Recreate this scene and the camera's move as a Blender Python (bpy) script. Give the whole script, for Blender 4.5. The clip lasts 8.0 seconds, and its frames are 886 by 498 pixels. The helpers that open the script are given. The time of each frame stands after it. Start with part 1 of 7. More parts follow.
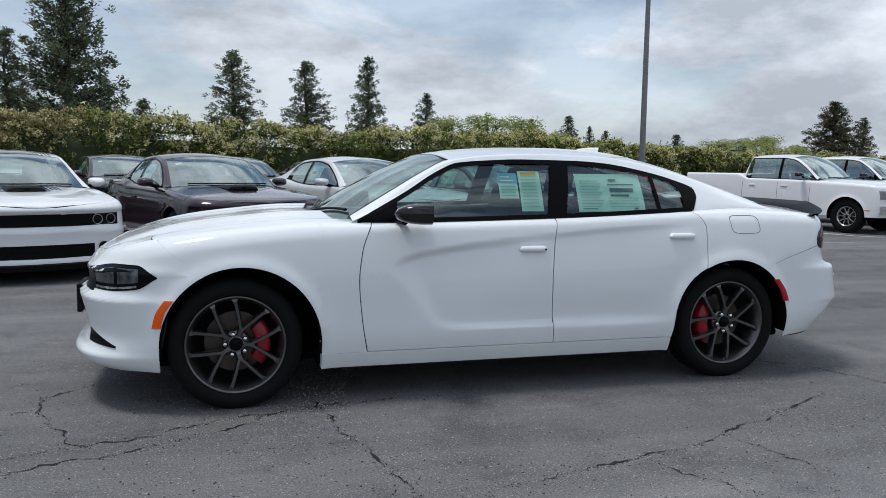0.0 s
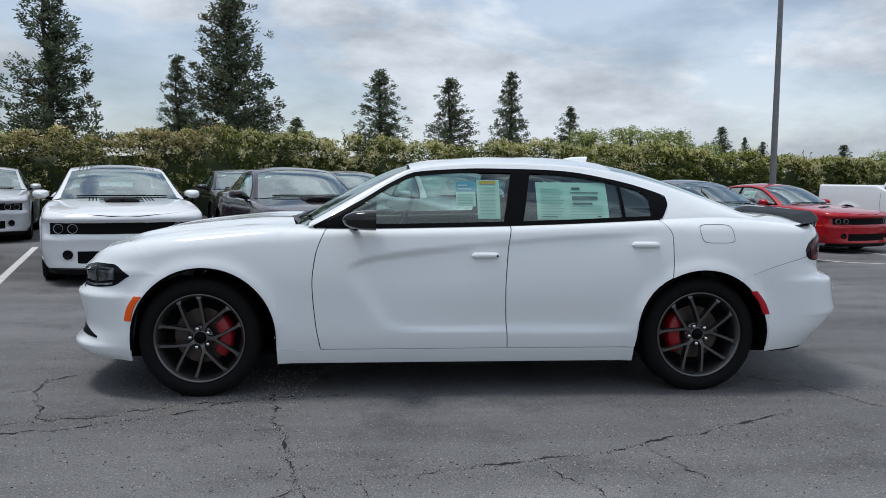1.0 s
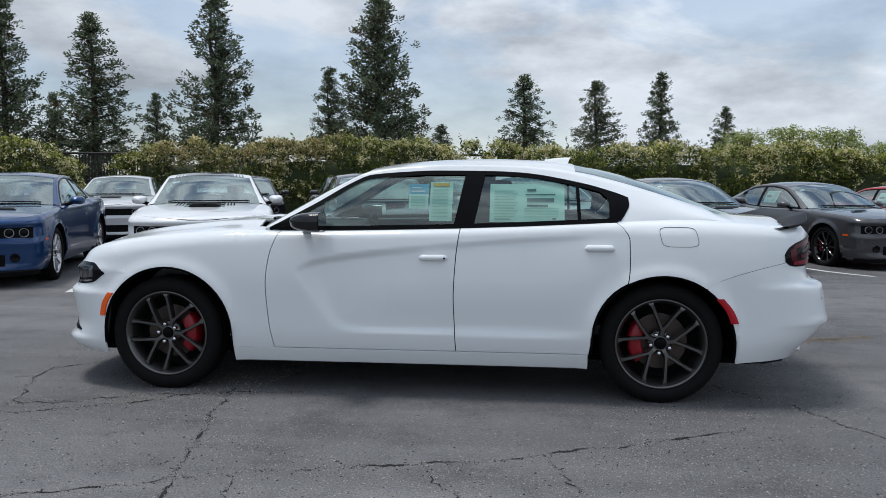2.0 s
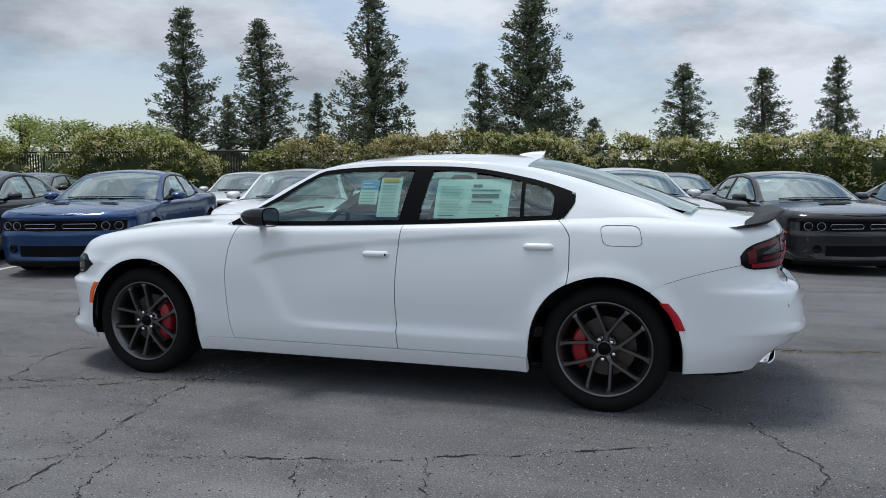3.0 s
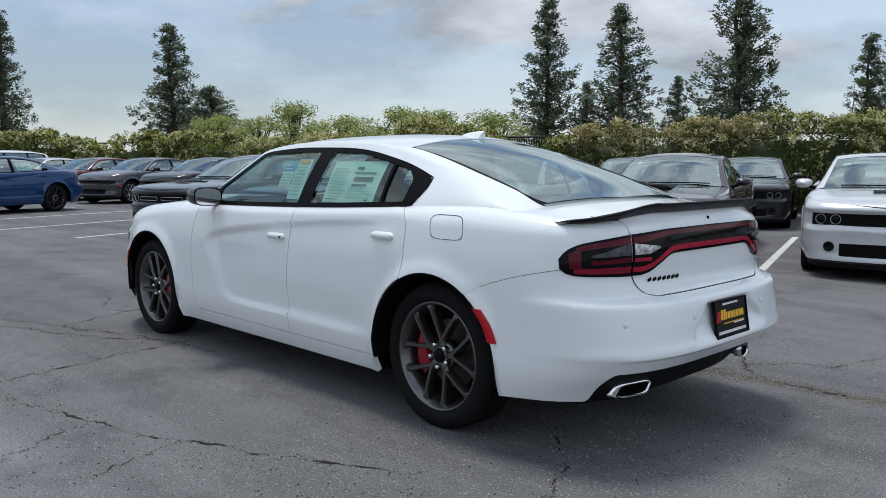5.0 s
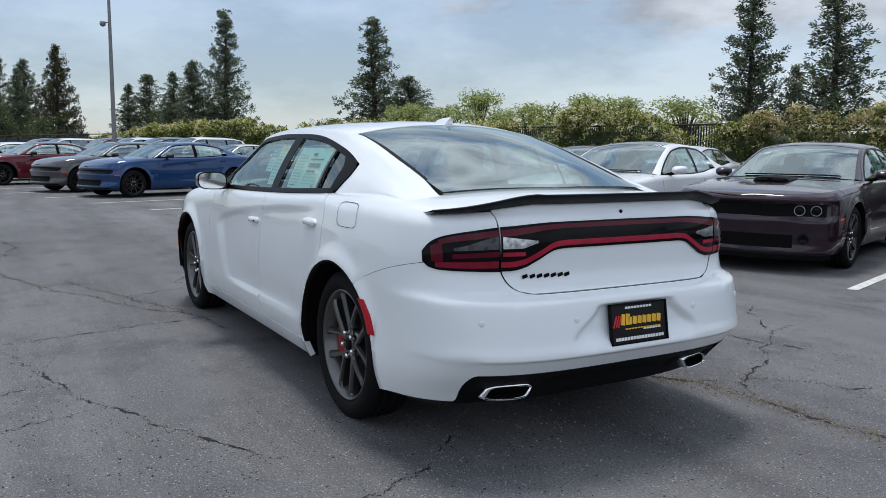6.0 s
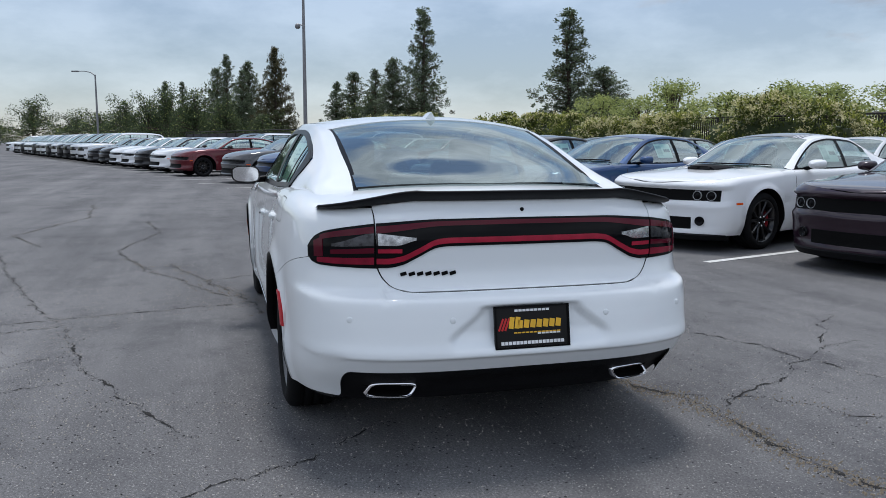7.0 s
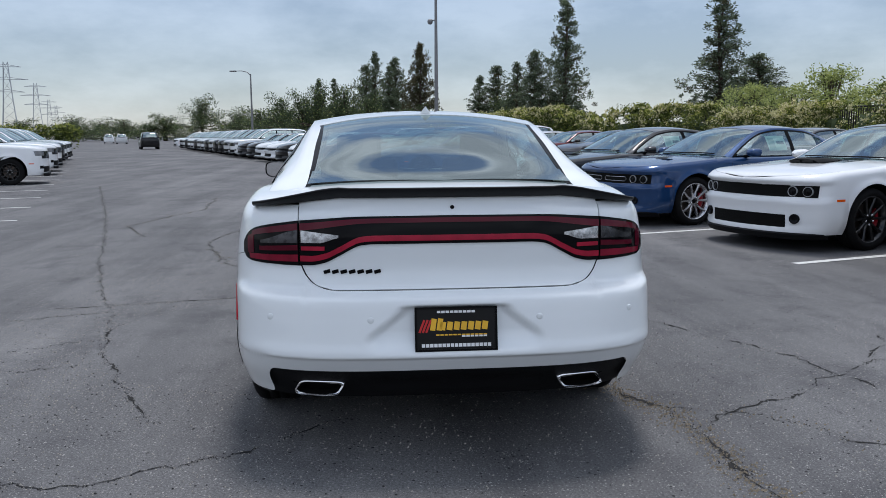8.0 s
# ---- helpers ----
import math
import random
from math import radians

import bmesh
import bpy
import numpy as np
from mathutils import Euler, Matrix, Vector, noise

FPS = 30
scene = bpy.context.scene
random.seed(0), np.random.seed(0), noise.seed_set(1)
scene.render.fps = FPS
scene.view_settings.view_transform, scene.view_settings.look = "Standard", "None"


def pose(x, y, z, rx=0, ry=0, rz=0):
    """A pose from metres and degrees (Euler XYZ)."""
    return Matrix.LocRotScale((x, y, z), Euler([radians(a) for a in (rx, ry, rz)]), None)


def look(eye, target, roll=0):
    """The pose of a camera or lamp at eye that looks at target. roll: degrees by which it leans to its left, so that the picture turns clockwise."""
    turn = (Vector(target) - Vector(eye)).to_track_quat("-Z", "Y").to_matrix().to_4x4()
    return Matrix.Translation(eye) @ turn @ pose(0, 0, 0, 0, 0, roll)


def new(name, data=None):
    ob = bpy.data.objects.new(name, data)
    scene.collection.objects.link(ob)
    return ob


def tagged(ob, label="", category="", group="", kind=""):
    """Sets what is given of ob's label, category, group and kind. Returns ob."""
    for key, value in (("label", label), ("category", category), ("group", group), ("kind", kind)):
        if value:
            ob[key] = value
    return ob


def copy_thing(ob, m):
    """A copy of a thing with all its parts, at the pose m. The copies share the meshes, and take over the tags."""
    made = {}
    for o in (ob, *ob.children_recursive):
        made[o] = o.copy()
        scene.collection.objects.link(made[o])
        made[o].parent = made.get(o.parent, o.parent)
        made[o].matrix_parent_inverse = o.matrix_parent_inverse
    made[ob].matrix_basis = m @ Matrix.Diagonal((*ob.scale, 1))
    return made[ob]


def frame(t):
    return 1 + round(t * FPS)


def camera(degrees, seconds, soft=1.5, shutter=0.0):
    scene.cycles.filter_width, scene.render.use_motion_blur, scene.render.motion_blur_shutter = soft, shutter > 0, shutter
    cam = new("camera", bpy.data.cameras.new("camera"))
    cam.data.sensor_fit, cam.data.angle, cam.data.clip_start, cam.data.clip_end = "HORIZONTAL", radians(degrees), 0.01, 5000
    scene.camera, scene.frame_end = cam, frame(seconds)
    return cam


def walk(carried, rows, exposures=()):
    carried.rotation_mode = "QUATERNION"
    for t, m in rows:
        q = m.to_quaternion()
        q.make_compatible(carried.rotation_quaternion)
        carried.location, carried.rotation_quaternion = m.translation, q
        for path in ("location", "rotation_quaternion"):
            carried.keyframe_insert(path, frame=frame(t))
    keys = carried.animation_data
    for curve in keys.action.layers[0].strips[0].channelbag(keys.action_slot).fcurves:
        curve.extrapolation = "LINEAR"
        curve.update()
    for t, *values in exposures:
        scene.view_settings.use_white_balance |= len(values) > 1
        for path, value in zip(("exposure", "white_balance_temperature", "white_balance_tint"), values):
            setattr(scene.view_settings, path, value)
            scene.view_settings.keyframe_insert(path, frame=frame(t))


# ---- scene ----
cam = camera(57.9, 8.0, 0.75)
PATH = [
    (0, (-1.582, -5.271, 1.348), (-1.043, -3.357, 1.135), 0.8),
    (0.5, (-1.04, -5.529, 1.354), (-0.685, -3.57, 1.158), 0.6),
    (1, (-0.45, -5.667, 1.329), (-0.286, -3.682, 1.147), 0.5),
    (1.5, (0.165, -5.757, 1.335), (0.139, -3.765, 1.158), 0.3),
    (1.7, (0.424, -5.721, 1.315), (0.316, -3.731, 1.142), 0.1),
    (2.8, (1.823, -5.399, 1.318), (1.281, -3.482, 1.139), -0.1),
    (3, (2.086, -5.294, 1.316), (1.458, -3.404, 1.134), -0.3),
    (3.5, (2.719, -4.98, 1.322), (1.879, -3.175, 1.136), -0.3),
    (4, (3.299, -4.552, 1.307), (2.253, -2.859, 1.115), -0.2),
    (4.5, (3.827, -4.079, 1.297), (2.586, -2.524, 1.093), -0.0),
    (4.7, (4.024, -3.859, 1.286), (2.709, -2.366, 1.08), -0.0),
    (5.8, (4.9, -2.61, 1.289), (3.239, -1.524, 1.046), 0.5),
    (6, (5.048, -2.37, 1.287), (3.332, -1.372, 1.042), 0.5),
    (6.5, (5.324, -1.759, 1.292), (3.494, -0.992, 1.038), 0.4),
    (7, (5.516, -1.192, 1.306), (3.608, -0.652, 1.04), 0.2),
    (7.5, (5.584, -0.693, 1.307), (3.632, -0.354, 1.032), 0.0),
    (8, (5.593, -0.323, 1.315), (3.622, -0.142, 1.033), -0.3),
]
walk(cam, [(t, look(eye, target, roll)) for t, eye, target, roll in PATH], [(0.0, -0.14, 6560, 10), (1.5, -0.12, 6560, 10), (4.5, -0.03, 6560, 10), (6.5, 0.08, 6480, 11), (8.0, 0.0, 6420, 12)])

# ---- light and sky ----
SUN_ELEV, SUN_AZ = radians(73), radians(166)   # azimuth from +x, counter-clockwise, of the sun's place
world = bpy.data.worlds.new("sky")
scene.world = world
world.use_nodes = True


def sky_nodes():
    nt = world.node_tree
    nt.nodes.clear()
    n, l = nt.nodes, nt.links
    out = n.new("ShaderNodeOutputWorld")
    bg = n.new("ShaderNodeBackground")
    sky = n.new("ShaderNodeTexSky")
    sky.sky_type = "NISHITA"
    sky.sun_disc = False
    sky.sun_elevation = SUN_ELEV
    sky.sun_rotation = radians(90) - SUN_AZ
    sky.air_density, sky.dust_density, sky.ozone_density = 1.0, 0.0, 2.4
    co = n.new("ShaderNodeTexCoord")
    mp = n.new("ShaderNodeMapping")
    mp.inputs["Scale"].default_value = (1.0, 1.0, 2.6)
    mp.inputs["Location"].default_value = (CLOUD_SHIFT[0], CLOUD_SHIFT[1], CLOUD_SHIFT[2])
    big = n.new("ShaderNodeTexNoise")
    big.inputs["Scale"].default_value = 2.0
    big.inputs["Detail"].default_value = 9
    big.inputs["Roughness"].default_value = 0.56
    big.inputs["Distortion"].default_value = 0.35
    # more open sky towards -x, a closed cloud deck towards +y and +x
    sep = n.new("ShaderNodeSeparateXYZ")
    lean = n.new("ShaderNodeMath")
    lean.operation = "MULTIPLY_ADD"
    low = n.new("ShaderNodeMapRange")
    low.inputs["From Min"].default_value, low.inputs["From Max"].default_value = 0.05, 0.5
    low.inputs["To Min"].default_value, low.inputs["To Max"].default_value = 0.13, 0.0
    # haze closes the holes between clouds towards the horizon
    haze = n.new("ShaderNodeMapRange")
    haze.inputs["From Min"].default_value, haze.inputs["From Max"].default_value = 0.0, 0.55
    haze.inputs["To Min"].default_value, haze.inputs["To Max"].default_value = 0.72, 0.0
    veil = n.new("ShaderNodeMath")
    veil.operation = "MAXIMUM"
    add = n.new("ShaderNodeMath")
    add.operation = "ADD"
    ramp = n.new("ShaderNodeValToRGB")
    ramp.color_ramp.elements[0].position = 0.415
    ramp.color_ramp.elements[0].color = (0.12, 0.12, 0.12, 1)
    ramp.color_ramp.elements[1].position = 0.53
    ramp.color_ramp.elements[1].color = (0.97, 0.97, 0.97, 1)
    fine = n.new("ShaderNodeTexNoise")
    fine.inputs["Scale"].default_value = 3.1
    fine.inputs["Detail"].default_value = 8
    fine.inputs["Roughness"].default_value = 0.6
    shade = n.new("ShaderNodeValToRGB")
    shade.color_ramp.elements[0].position = 0.40
    shade.color_ramp.elements[0].color = (3.0, 3.35, 3.85, 1)
    shade.color_ramp.elements[1].position = 0.60
    shade.color_ramp.elements[1].color = (5.5, 6.0, 6.65, 1)
    # an overcast dome: brighter towards the zenith
    dome = n.new("ShaderNodeMapRange")
    dome.inputs["From Min"].default_value, dome.inputs["From Max"].default_value = 0.0, 1.0
    dome.inputs["To Min"].default_value, dome.inputs["To Max"].default_value = DOME[0], DOME[1]
    lit = n.new("ShaderNodeVectorMath")
    lit.operation = "SCALE"
    mix = n.new("ShaderNodeMix")
    mix.data_type = "RGBA"
    l.new(sep.outputs["Z"], dome.inputs["Value"])
    side = n.new("ShaderNodeMapRange")
    side.inputs["From Min"].default_value, side.inputs["From Max"].default_value = -1.0, 1.0
    side.inputs["To Min"].default_value, side.inputs["To Max"].default_value = 0.74, 1.34
    deck = n.new("ShaderNodeMath")
    deck.operation = "MULTIPLY"
    l.new(sep.outputs["X"], side.inputs["Value"])
    l.new(dome.outputs["Result"], deck.inputs[0])
    l.new(side.outputs["Result"], deck.inputs[1])
    l.new(deck.outputs[0], lit.inputs["Scale"])
    l.new(shade.outputs["Color"], lit.inputs[0])
    l.new(co.outputs["Generated"], mp.inputs["Vector"])
    l.new(mp.outputs["Vector"], big.inputs["Vector"])
    l.new(mp.outputs["Vector"], fine.inputs["Vector"])
    l.new(co.outputs["Generated"], sep.inputs["Vector"])
    l.new(sep.outputs["Z"], low.inputs["Value"])
    l.new(low.outputs["Result"], lean.inputs[1])
    l.new(sep.outputs["Z"], haze.inputs["Value"])
    l.new(sep.outputs["X"], lean.inputs[0])
    l.new(big.outputs["Fac"], lean.inputs[2])
    l.new(lean.outputs[0], ramp.inputs["Fac"])
    l.new(fine.outputs["Fac"], shade.inputs["Fac"])
    l.new(ramp.outputs["Color"], veil.inputs[0])
    l.new(haze.outputs["Result"], veil.inputs[1])
    l.new(veil.outputs[0], mix.inputs["Factor"])
    l.new(sky.outputs["Color"], mix.inputs["A"])
    l.new(lit.outputs["Vector"], mix.inputs["B"])
    l.new(mix.outputs["Result"], bg.inputs["Color"])
    bg.inputs["Strength"].default_value = SKY_STRENGTH
    l.new(bg.outputs["Background"], out.inputs["Surface"])


CLOUD_SHIFT = (0.35, 0.1, 0.0)
SKY_STRENGTH = 0.121
DOME = (1.0, 2.2)
sky_nodes()
sun_data = bpy.data.lights.new("sun", "SUN")
sun_data.energy = 2.2
sun_data.angle = radians(13)
sun_data.color = (1.0, 0.985, 0.965)
sun = new("sun", sun_data)
sun.matrix_world = look((0, 0, 30), (-math.cos(SUN_AZ) * math.cos(SUN_ELEV), -math.sin(SUN_AZ) * math.cos(SUN_ELEV), 30 - math.sin(SUN_ELEV)))


# ---- materials ----
def shader(name):
    m = bpy.data.materials.new(name)
    m.use_nodes = True
    return m, m.node_tree.nodes, m.node_tree.links, m.node_tree.nodes["Principled BSDF"]


def ramp_node(n, a, b, p0=0.3, p1=0.7):
    r = n.new("ShaderNodeValToRGB")
    r.color_ramp.elements[0].position, r.color_ramp.elements[1].position = p0, p1
    r.color_ramp.elements[0].color, r.color_ramp.elements[1].color = (*a, 1), (*b, 1)
    return r


def noise_node(n, l, scale, detail=4, rough=0.55, coord="Object"):
    co = n.new("ShaderNodeTexCoord")
    t = n.new("ShaderNodeTexNoise")
    t.inputs["Scale"].default_value, t.inputs["Detail"].default_value, t.inputs["Roughness"].default_value = scale, detail, rough
    l.new(co.outputs[coord], t.inputs["Vector"])
    return t


def plain(name, col, rough=0.5, metal=0.0, vary=0.12, scale=6.0, bump=0.0, bscale=120.0, coat=0.0, spec=0.36):
    """A surface with two scales of variation: broad stains and fine grain."""
    m, n, l, b = shader(name)
    t = noise_node(n, l, scale, 6)
    lo = tuple(c * (1 - vary) for c in col)
    hi = tuple(min(1, c * (1 + vary)) for c in col)
    r = ramp_node(n, lo, hi)
    l.new(t.outputs["Fac"], r.inputs["Fac"])
    l.new(r.outputs["Color"], b.inputs["Base Color"])
    g = noise_node(n, l, bscale, 3)
    mr = n.new("ShaderNodeMapRange")
    mr.inputs["To Min"].default_value, mr.inputs["To Max"].default_value = max(0.02, rough - 0.06), min(1, rough + 0.06)
    l.new(g.outputs["Fac"], mr.inputs["Value"])
    l.new(mr.outputs["Result"], b.inputs["Roughness"])
    b.inputs["Metallic"].default_value = metal
    b.inputs["Coat Weight"].default_value = coat
    b.inputs["Coat Roughness"].default_value = 0.04
    b.inputs["Specular IOR Level"].default_value = spec
    if bump:
        bp = n.new("ShaderNodeBump")
        bp.inputs["Strength"].default_value = bump
        bp.inputs["Distance"].default_value = 0.004
        l.new(g.outputs["Fac"], bp.inputs["Height"])
        l.new(bp.outputs["Normal"], b.inputs["Normal"])
    return m


def car_paint(name, col, metal=0.0, rough=0.3, flake=0.0):
    """Clear-coated paint with a film of dust and a faint flake."""
    m, n, l, b = shader(name)
    t = noise_node(n, l, 2.2, 7, 0.6)
    dust = tuple(0.975 * c + 0.025 * d for c, d in zip(col, (0.30, 0.29, 0.27)))
    r = ramp_node(n, col, dust, 0.45, 0.85)
    l.new(t.outputs["Fac"], r.inputs["Fac"])
    l.new(r.outputs["Color"], b.inputs["Base Color"])
    b.inputs["Metallic"].default_value = metal
    b.inputs["Roughness"].default_value = rough
    b.inputs["Coat Weight"].default_value = 1.0
    b.inputs["Coat IOR"].default_value = 1.45
    b.inputs["Specular IOR Level"].default_value = 0.08
    g = noise_node(n, l, 9, 5)
    mr = n.new("ShaderNodeMapRange")
    mr.inputs["To Min"].default_value, mr.inputs["To Max"].default_value = 0.015, 0.06
    l.new(g.outputs["Fac"], mr.inputs["Value"])
    l.new(mr.outputs["Result"], b.inputs["Coat Roughness"])
    return m


def glass(name, tint=(0.5, 0.56, 0.55), rough=0.0, ior=1.95):
    """A pane whose two faces both reflect."""
    m, n, l, b = shader(name)
    n.remove(b)
    tr = n.new("ShaderNodeBsdfTransparent")
    tr.inputs["Color"].default_value = (*tint, 1)
    gl = n.new("ShaderNodeBsdfGlossy")
    gl.inputs["Roughness"].default_value = rough
    gl.inputs["Color"].default_value = (0.90, 1.0, 0.98, 1)
    fr = n.new("ShaderNodeLayerWeight")
    fr.inputs["Blend"].default_value = 0.5
    pw = n.new("ShaderNodeMath")
    pw.operation = "POWER"
    pw.inputs[1].default_value = 4.2
    r0 = ((ior - 1) / (ior + 1)) ** 2
    ma = n.new("ShaderNodeMath")
    ma.operation = "MULTIPLY_ADD"
    ma.inputs[1].default_value, ma.inputs[2].default_value = 1 - r0, r0
    l.new(fr.outputs["Facing"], pw.inputs[0])
    l.new(pw.outputs[0], ma.inputs[0])
    mx = n.new("ShaderNodeMixShader")
    l.new(ma.outputs[0], mx.inputs["Fac"])
    l.new(tr.outputs["BSDF"], mx.inputs[1])
    l.new(gl.outputs["BSDF"], mx.inputs[2])
    l.new(mx.outputs["Shader"], n["Material Output"].inputs["Surface"])
    return m


M_WHITE = car_paint("white_paint", (0.775, 0.805, 0.815), 0.0, 0.28)
M_BLACKGLOSS = car_paint("gloss_black", (0.008, 0.008, 0.009), 0.0, 0.2)
M_TRIM = plain("black_trim", (0.004, 0.004, 0.0045), 0.3, bump=0.03, spec=0.06)
M_PLASTIC = plain("grained_black_plastic", (0.007, 0.007, 0.008), 0.6, bump=0.25, bscale=600, spec=0.12)
M_GAP = plain("shut_gap", (0.01, 0.01, 0.01), 0.9)
M_UNDER = plain("underbody", (0.006, 0.006, 0.006), 0.9, spec=0.1)
M_RUBBER = plain("tyre_rubber", (0.0075, 0.0075, 0.008), 0.8, bump=0.2, bscale=180, spec=0.13)
M_RIM = plain("dark_rim", (0.12, 0.118, 0.117), 0.31, 0.9, vary=0.1, coat=0.3)
M_RIMBLACK = plain("black_rim", (0.02, 0.02, 0.021), 0.3, 0.5, coat=0.5)
M_ALLOY = plain("bright_alloy", (0.55, 0.55, 0.56), 0.25, 0.95)
M_DISC = plain("brake_disc", (0.085, 0.07, 0.062), 0.4, 0.8)
M_CALIPER = plain("red_caliper", (0.22, 0.003, 0.010), 0.35, coat=0.2)
M_CHROME = plain("chrome", (0.75, 0.75, 0.76), 0.08, 1.0, vary=0.03)
M_GLASS = glass("side_glass", (0.62, 0.76, 0.72))
M_GLASSREAR = glass("rear_glass", (0.42, 0.50, 0.50), 0.0, 3.3)
M_LENSCLEAR = glass("clear_lens", (0.75, 0.76, 0.78), 0.0, 1.5)
M_SMOKE = plain("smoked_lens", (0.004, 0.004, 0.005), 0.08, spec=0.11)
M_RED = plain("red_lens", (0.33, 0.011, 0.034), 0.2, vary=0.2, scale=14, spec=0.3)
M_REDDARK = plain("dark_red_lens", (0.085, 0.003, 0.013), 0.12, spec=0.22)
M_REDMARK = plain("red_marker", (0.42, 0.006, 0.016), 0.25, spec=0.3)
M_AMBER = plain("amber_lens", (0.78, 0.10, 0.008), 0.25, spec=0.3)
M_LAMPGREY = plain("lamp_reflector", (0.20, 0.20, 0.21), 0.18, 0.7, vary=0.25, scale=20)
M_SPOILER = plain("satin_black", (0.006, 0.006, 0.007), 0.45, spec=0.12)
M_PAPER = plain("sticker_paper", (0.60, 0.80, 0.72), 0.7, vary=0.04)
M_PAPERBLUE = plain("blue_sticker", (0.12, 0.42, 0.62), 0.7, vary=0.04)
M_INK = plain("sticker_ink", (0.09, 0.15, 0.14), 0.8)
M_INKFAINT = plain("faint_ink", (0.40, 0.58, 0.52), 0.8)
M_SEAT = plain("seat_cloth", (0.035, 0.035, 0.037), 0.85, bump=0.2, bscale=400)
M_DASH = plain("dashboard_plastic", (0.045, 0.046, 0.048), 0.7)
M_PLATE = plain("plate_black", (0.007, 0.007, 0.007), 0.4, coat=0.05, spec=0.15)
M_YELLOW = plain("yellow_print", (0.75, 0.42, 0.03), 0.5)
M_REDPRINT = plain("red_print", (0.5, 0.02, 0.02), 0.5)
M_WHITEPRINT = plain("white_print", (0.75, 0.75, 0.75), 0.5)
M_LINE = plain("worn_line_paint", (0.58, 0.58, 0.56), 0.8, vary=0.25, scale=18)
M_STEEL = plain("galvanised_steel", (0.20, 0.20, 0.205), 0.5, 0.6)
M_FENCE = plain("dark_fence", (0.03, 0.027, 0.025), 0.7)


# ---- mesh helpers ----
def curve(*pts):
    """A smooth monotone curve through (x, value) pairs."""
    xs = [p[0] for p in pts]
    ys = [p[1] for p in pts]
    n = len(xs)
    d = [(ys[i + 1] - ys[i]) / (xs[i + 1] - xs[i]) for i in range(n - 1)]
    m = [d[0]] + [0.0 if d[i - 1] * d[i] <= 0 else 2 * d[i - 1] * d[i] / (d[i - 1] + d[i]) for i in range(1, n - 1)] + [d[-1]]

    def f(x):
        if x <= xs[0]:
            return ys[0]
        if x >= xs[-1]:
            return ys[-1]
        i = 0
        while x > xs[i + 1]:
            i += 1
        h = xs[i + 1] - xs[i]
        t = (x - xs[i]) / h
        return (ys[i] * (1 + 2 * t) * (1 - t) ** 2 + m[i] * h * t * (1 - t) ** 2
                + ys[i + 1] * t * t * (3 - 2 * t) + m[i + 1] * h * t * t * (t - 1))
    return f


def lerp(a, b, t):
    return a + (b - a) * t


def smooth(a, b, x):
    t = min(1, max(0, (x - a) / (b - a)))
    return t * t * (3 - 2 * t)


def part(name, bm, mat, parent=None, label=""):
    me = bpy.data.meshes.new(name)
    bm.to_mesh(me)
    bm.free()
    for m in (mat if isinstance(mat, (list, tuple)) else [mat]):
        me.materials.append(m)
    ob = new(name, me)
    if parent is not None:
        ob.parent = parent
    return tagged(ob, label)


def root(name, label, category, group="", kind="", m=None):
    ob = new(name)
    ob.empty_display_size = 0.2
    if m is not None:
        ob.matrix_world = m
    return tagged(ob, label, category, group, kind)


def sheet(bm, rows, flip=False, fold=0.0, closed=False, is_smooth=True):
    """A quad sheet through rows of points; fold turns its rim in by that depth, along the sheet's normals."""
    nr, nc = len(rows), len(rows[0])
    vs = [[bm.verts.new(p) for p in r] for r in rows]

    def quad(a, b, c, d):
        q = [a, b, c, d]
        u = []
        for v in q:
            if all((v.co - w.co).length > 1e-6 for w in u):
                u.append(v)
        if len(u) >= 3:
            f = bm.faces.new(u[::-1] if flip else u)
            f.smooth = is_smooth
    for i in range(nr - 1):
        for j in range(nc - (0 if closed else 1)):
            k = (j + 1) % nc
            quad(vs[i][j], vs[i][k], vs[i + 1][k], vs[i + 1][j])
    if fold:
        def norm(i, j):
            a = rows[min(i + 1, nr - 1)][j] - rows[max(i - 1, 0)][j]
            b = rows[i][min(j + 1, nc - 1)] - rows[i][max(j - 1, 0)]
            v = b.cross(a)
            return (v.normalized() if v.length > 1e-9 else Vector((0, 0, 0))) * (-1 if flip else 1)
        rim = [(0, j) for j in range(nc)] + [(i, nc - 1) for i in range(1, nr)]
        rim += [(nr - 1, j) for j in range(nc - 2, -1, -1)] + [(i, 0) for i in range(nr - 2, 0, -1)]
        outer = [bm.verts.new(rows[i][j]) for i, j in rim]
        inner = [bm.verts.new(rows[i][j] - norm(i, j) * fold) for i, j in rim]
        for a in range(len(rim)):
            b = (a + 1) % len(rim)
            if (outer[a].co - outer[b].co).length > 1e-6 and (inner[a].co - inner[b].co).length > 1e-6:
                q = [outer[b], outer[a], inner[a], inner[b]]
                f = bm.faces.new(q[::-1] if flip else q)
                f.smooth = False


def mirror_y(rows):
    return [[Vector((p[0], -p[1], p[2])) for p in r] for r in rows]


def rows_of(fn, na, nb):
    return [[Vector(fn(a / na, b / nb)) for a in range(na + 1)] for b in range(nb + 1)]


def faces_in(rows):
    """Whether a sheet's normals would look into the car."""
    s = 0.0
    for i in range(len(rows) - 1):
        for j in range(len(rows[0]) - 1):
            p = rows[i][j]
            n = (rows[i][j + 1] - p).cross(rows[i + 1][j] - p)
            s += n.dot(p - Vector((max(-1.2, min(1.2, p.x)), 0, 0.55)))
    return s < 0


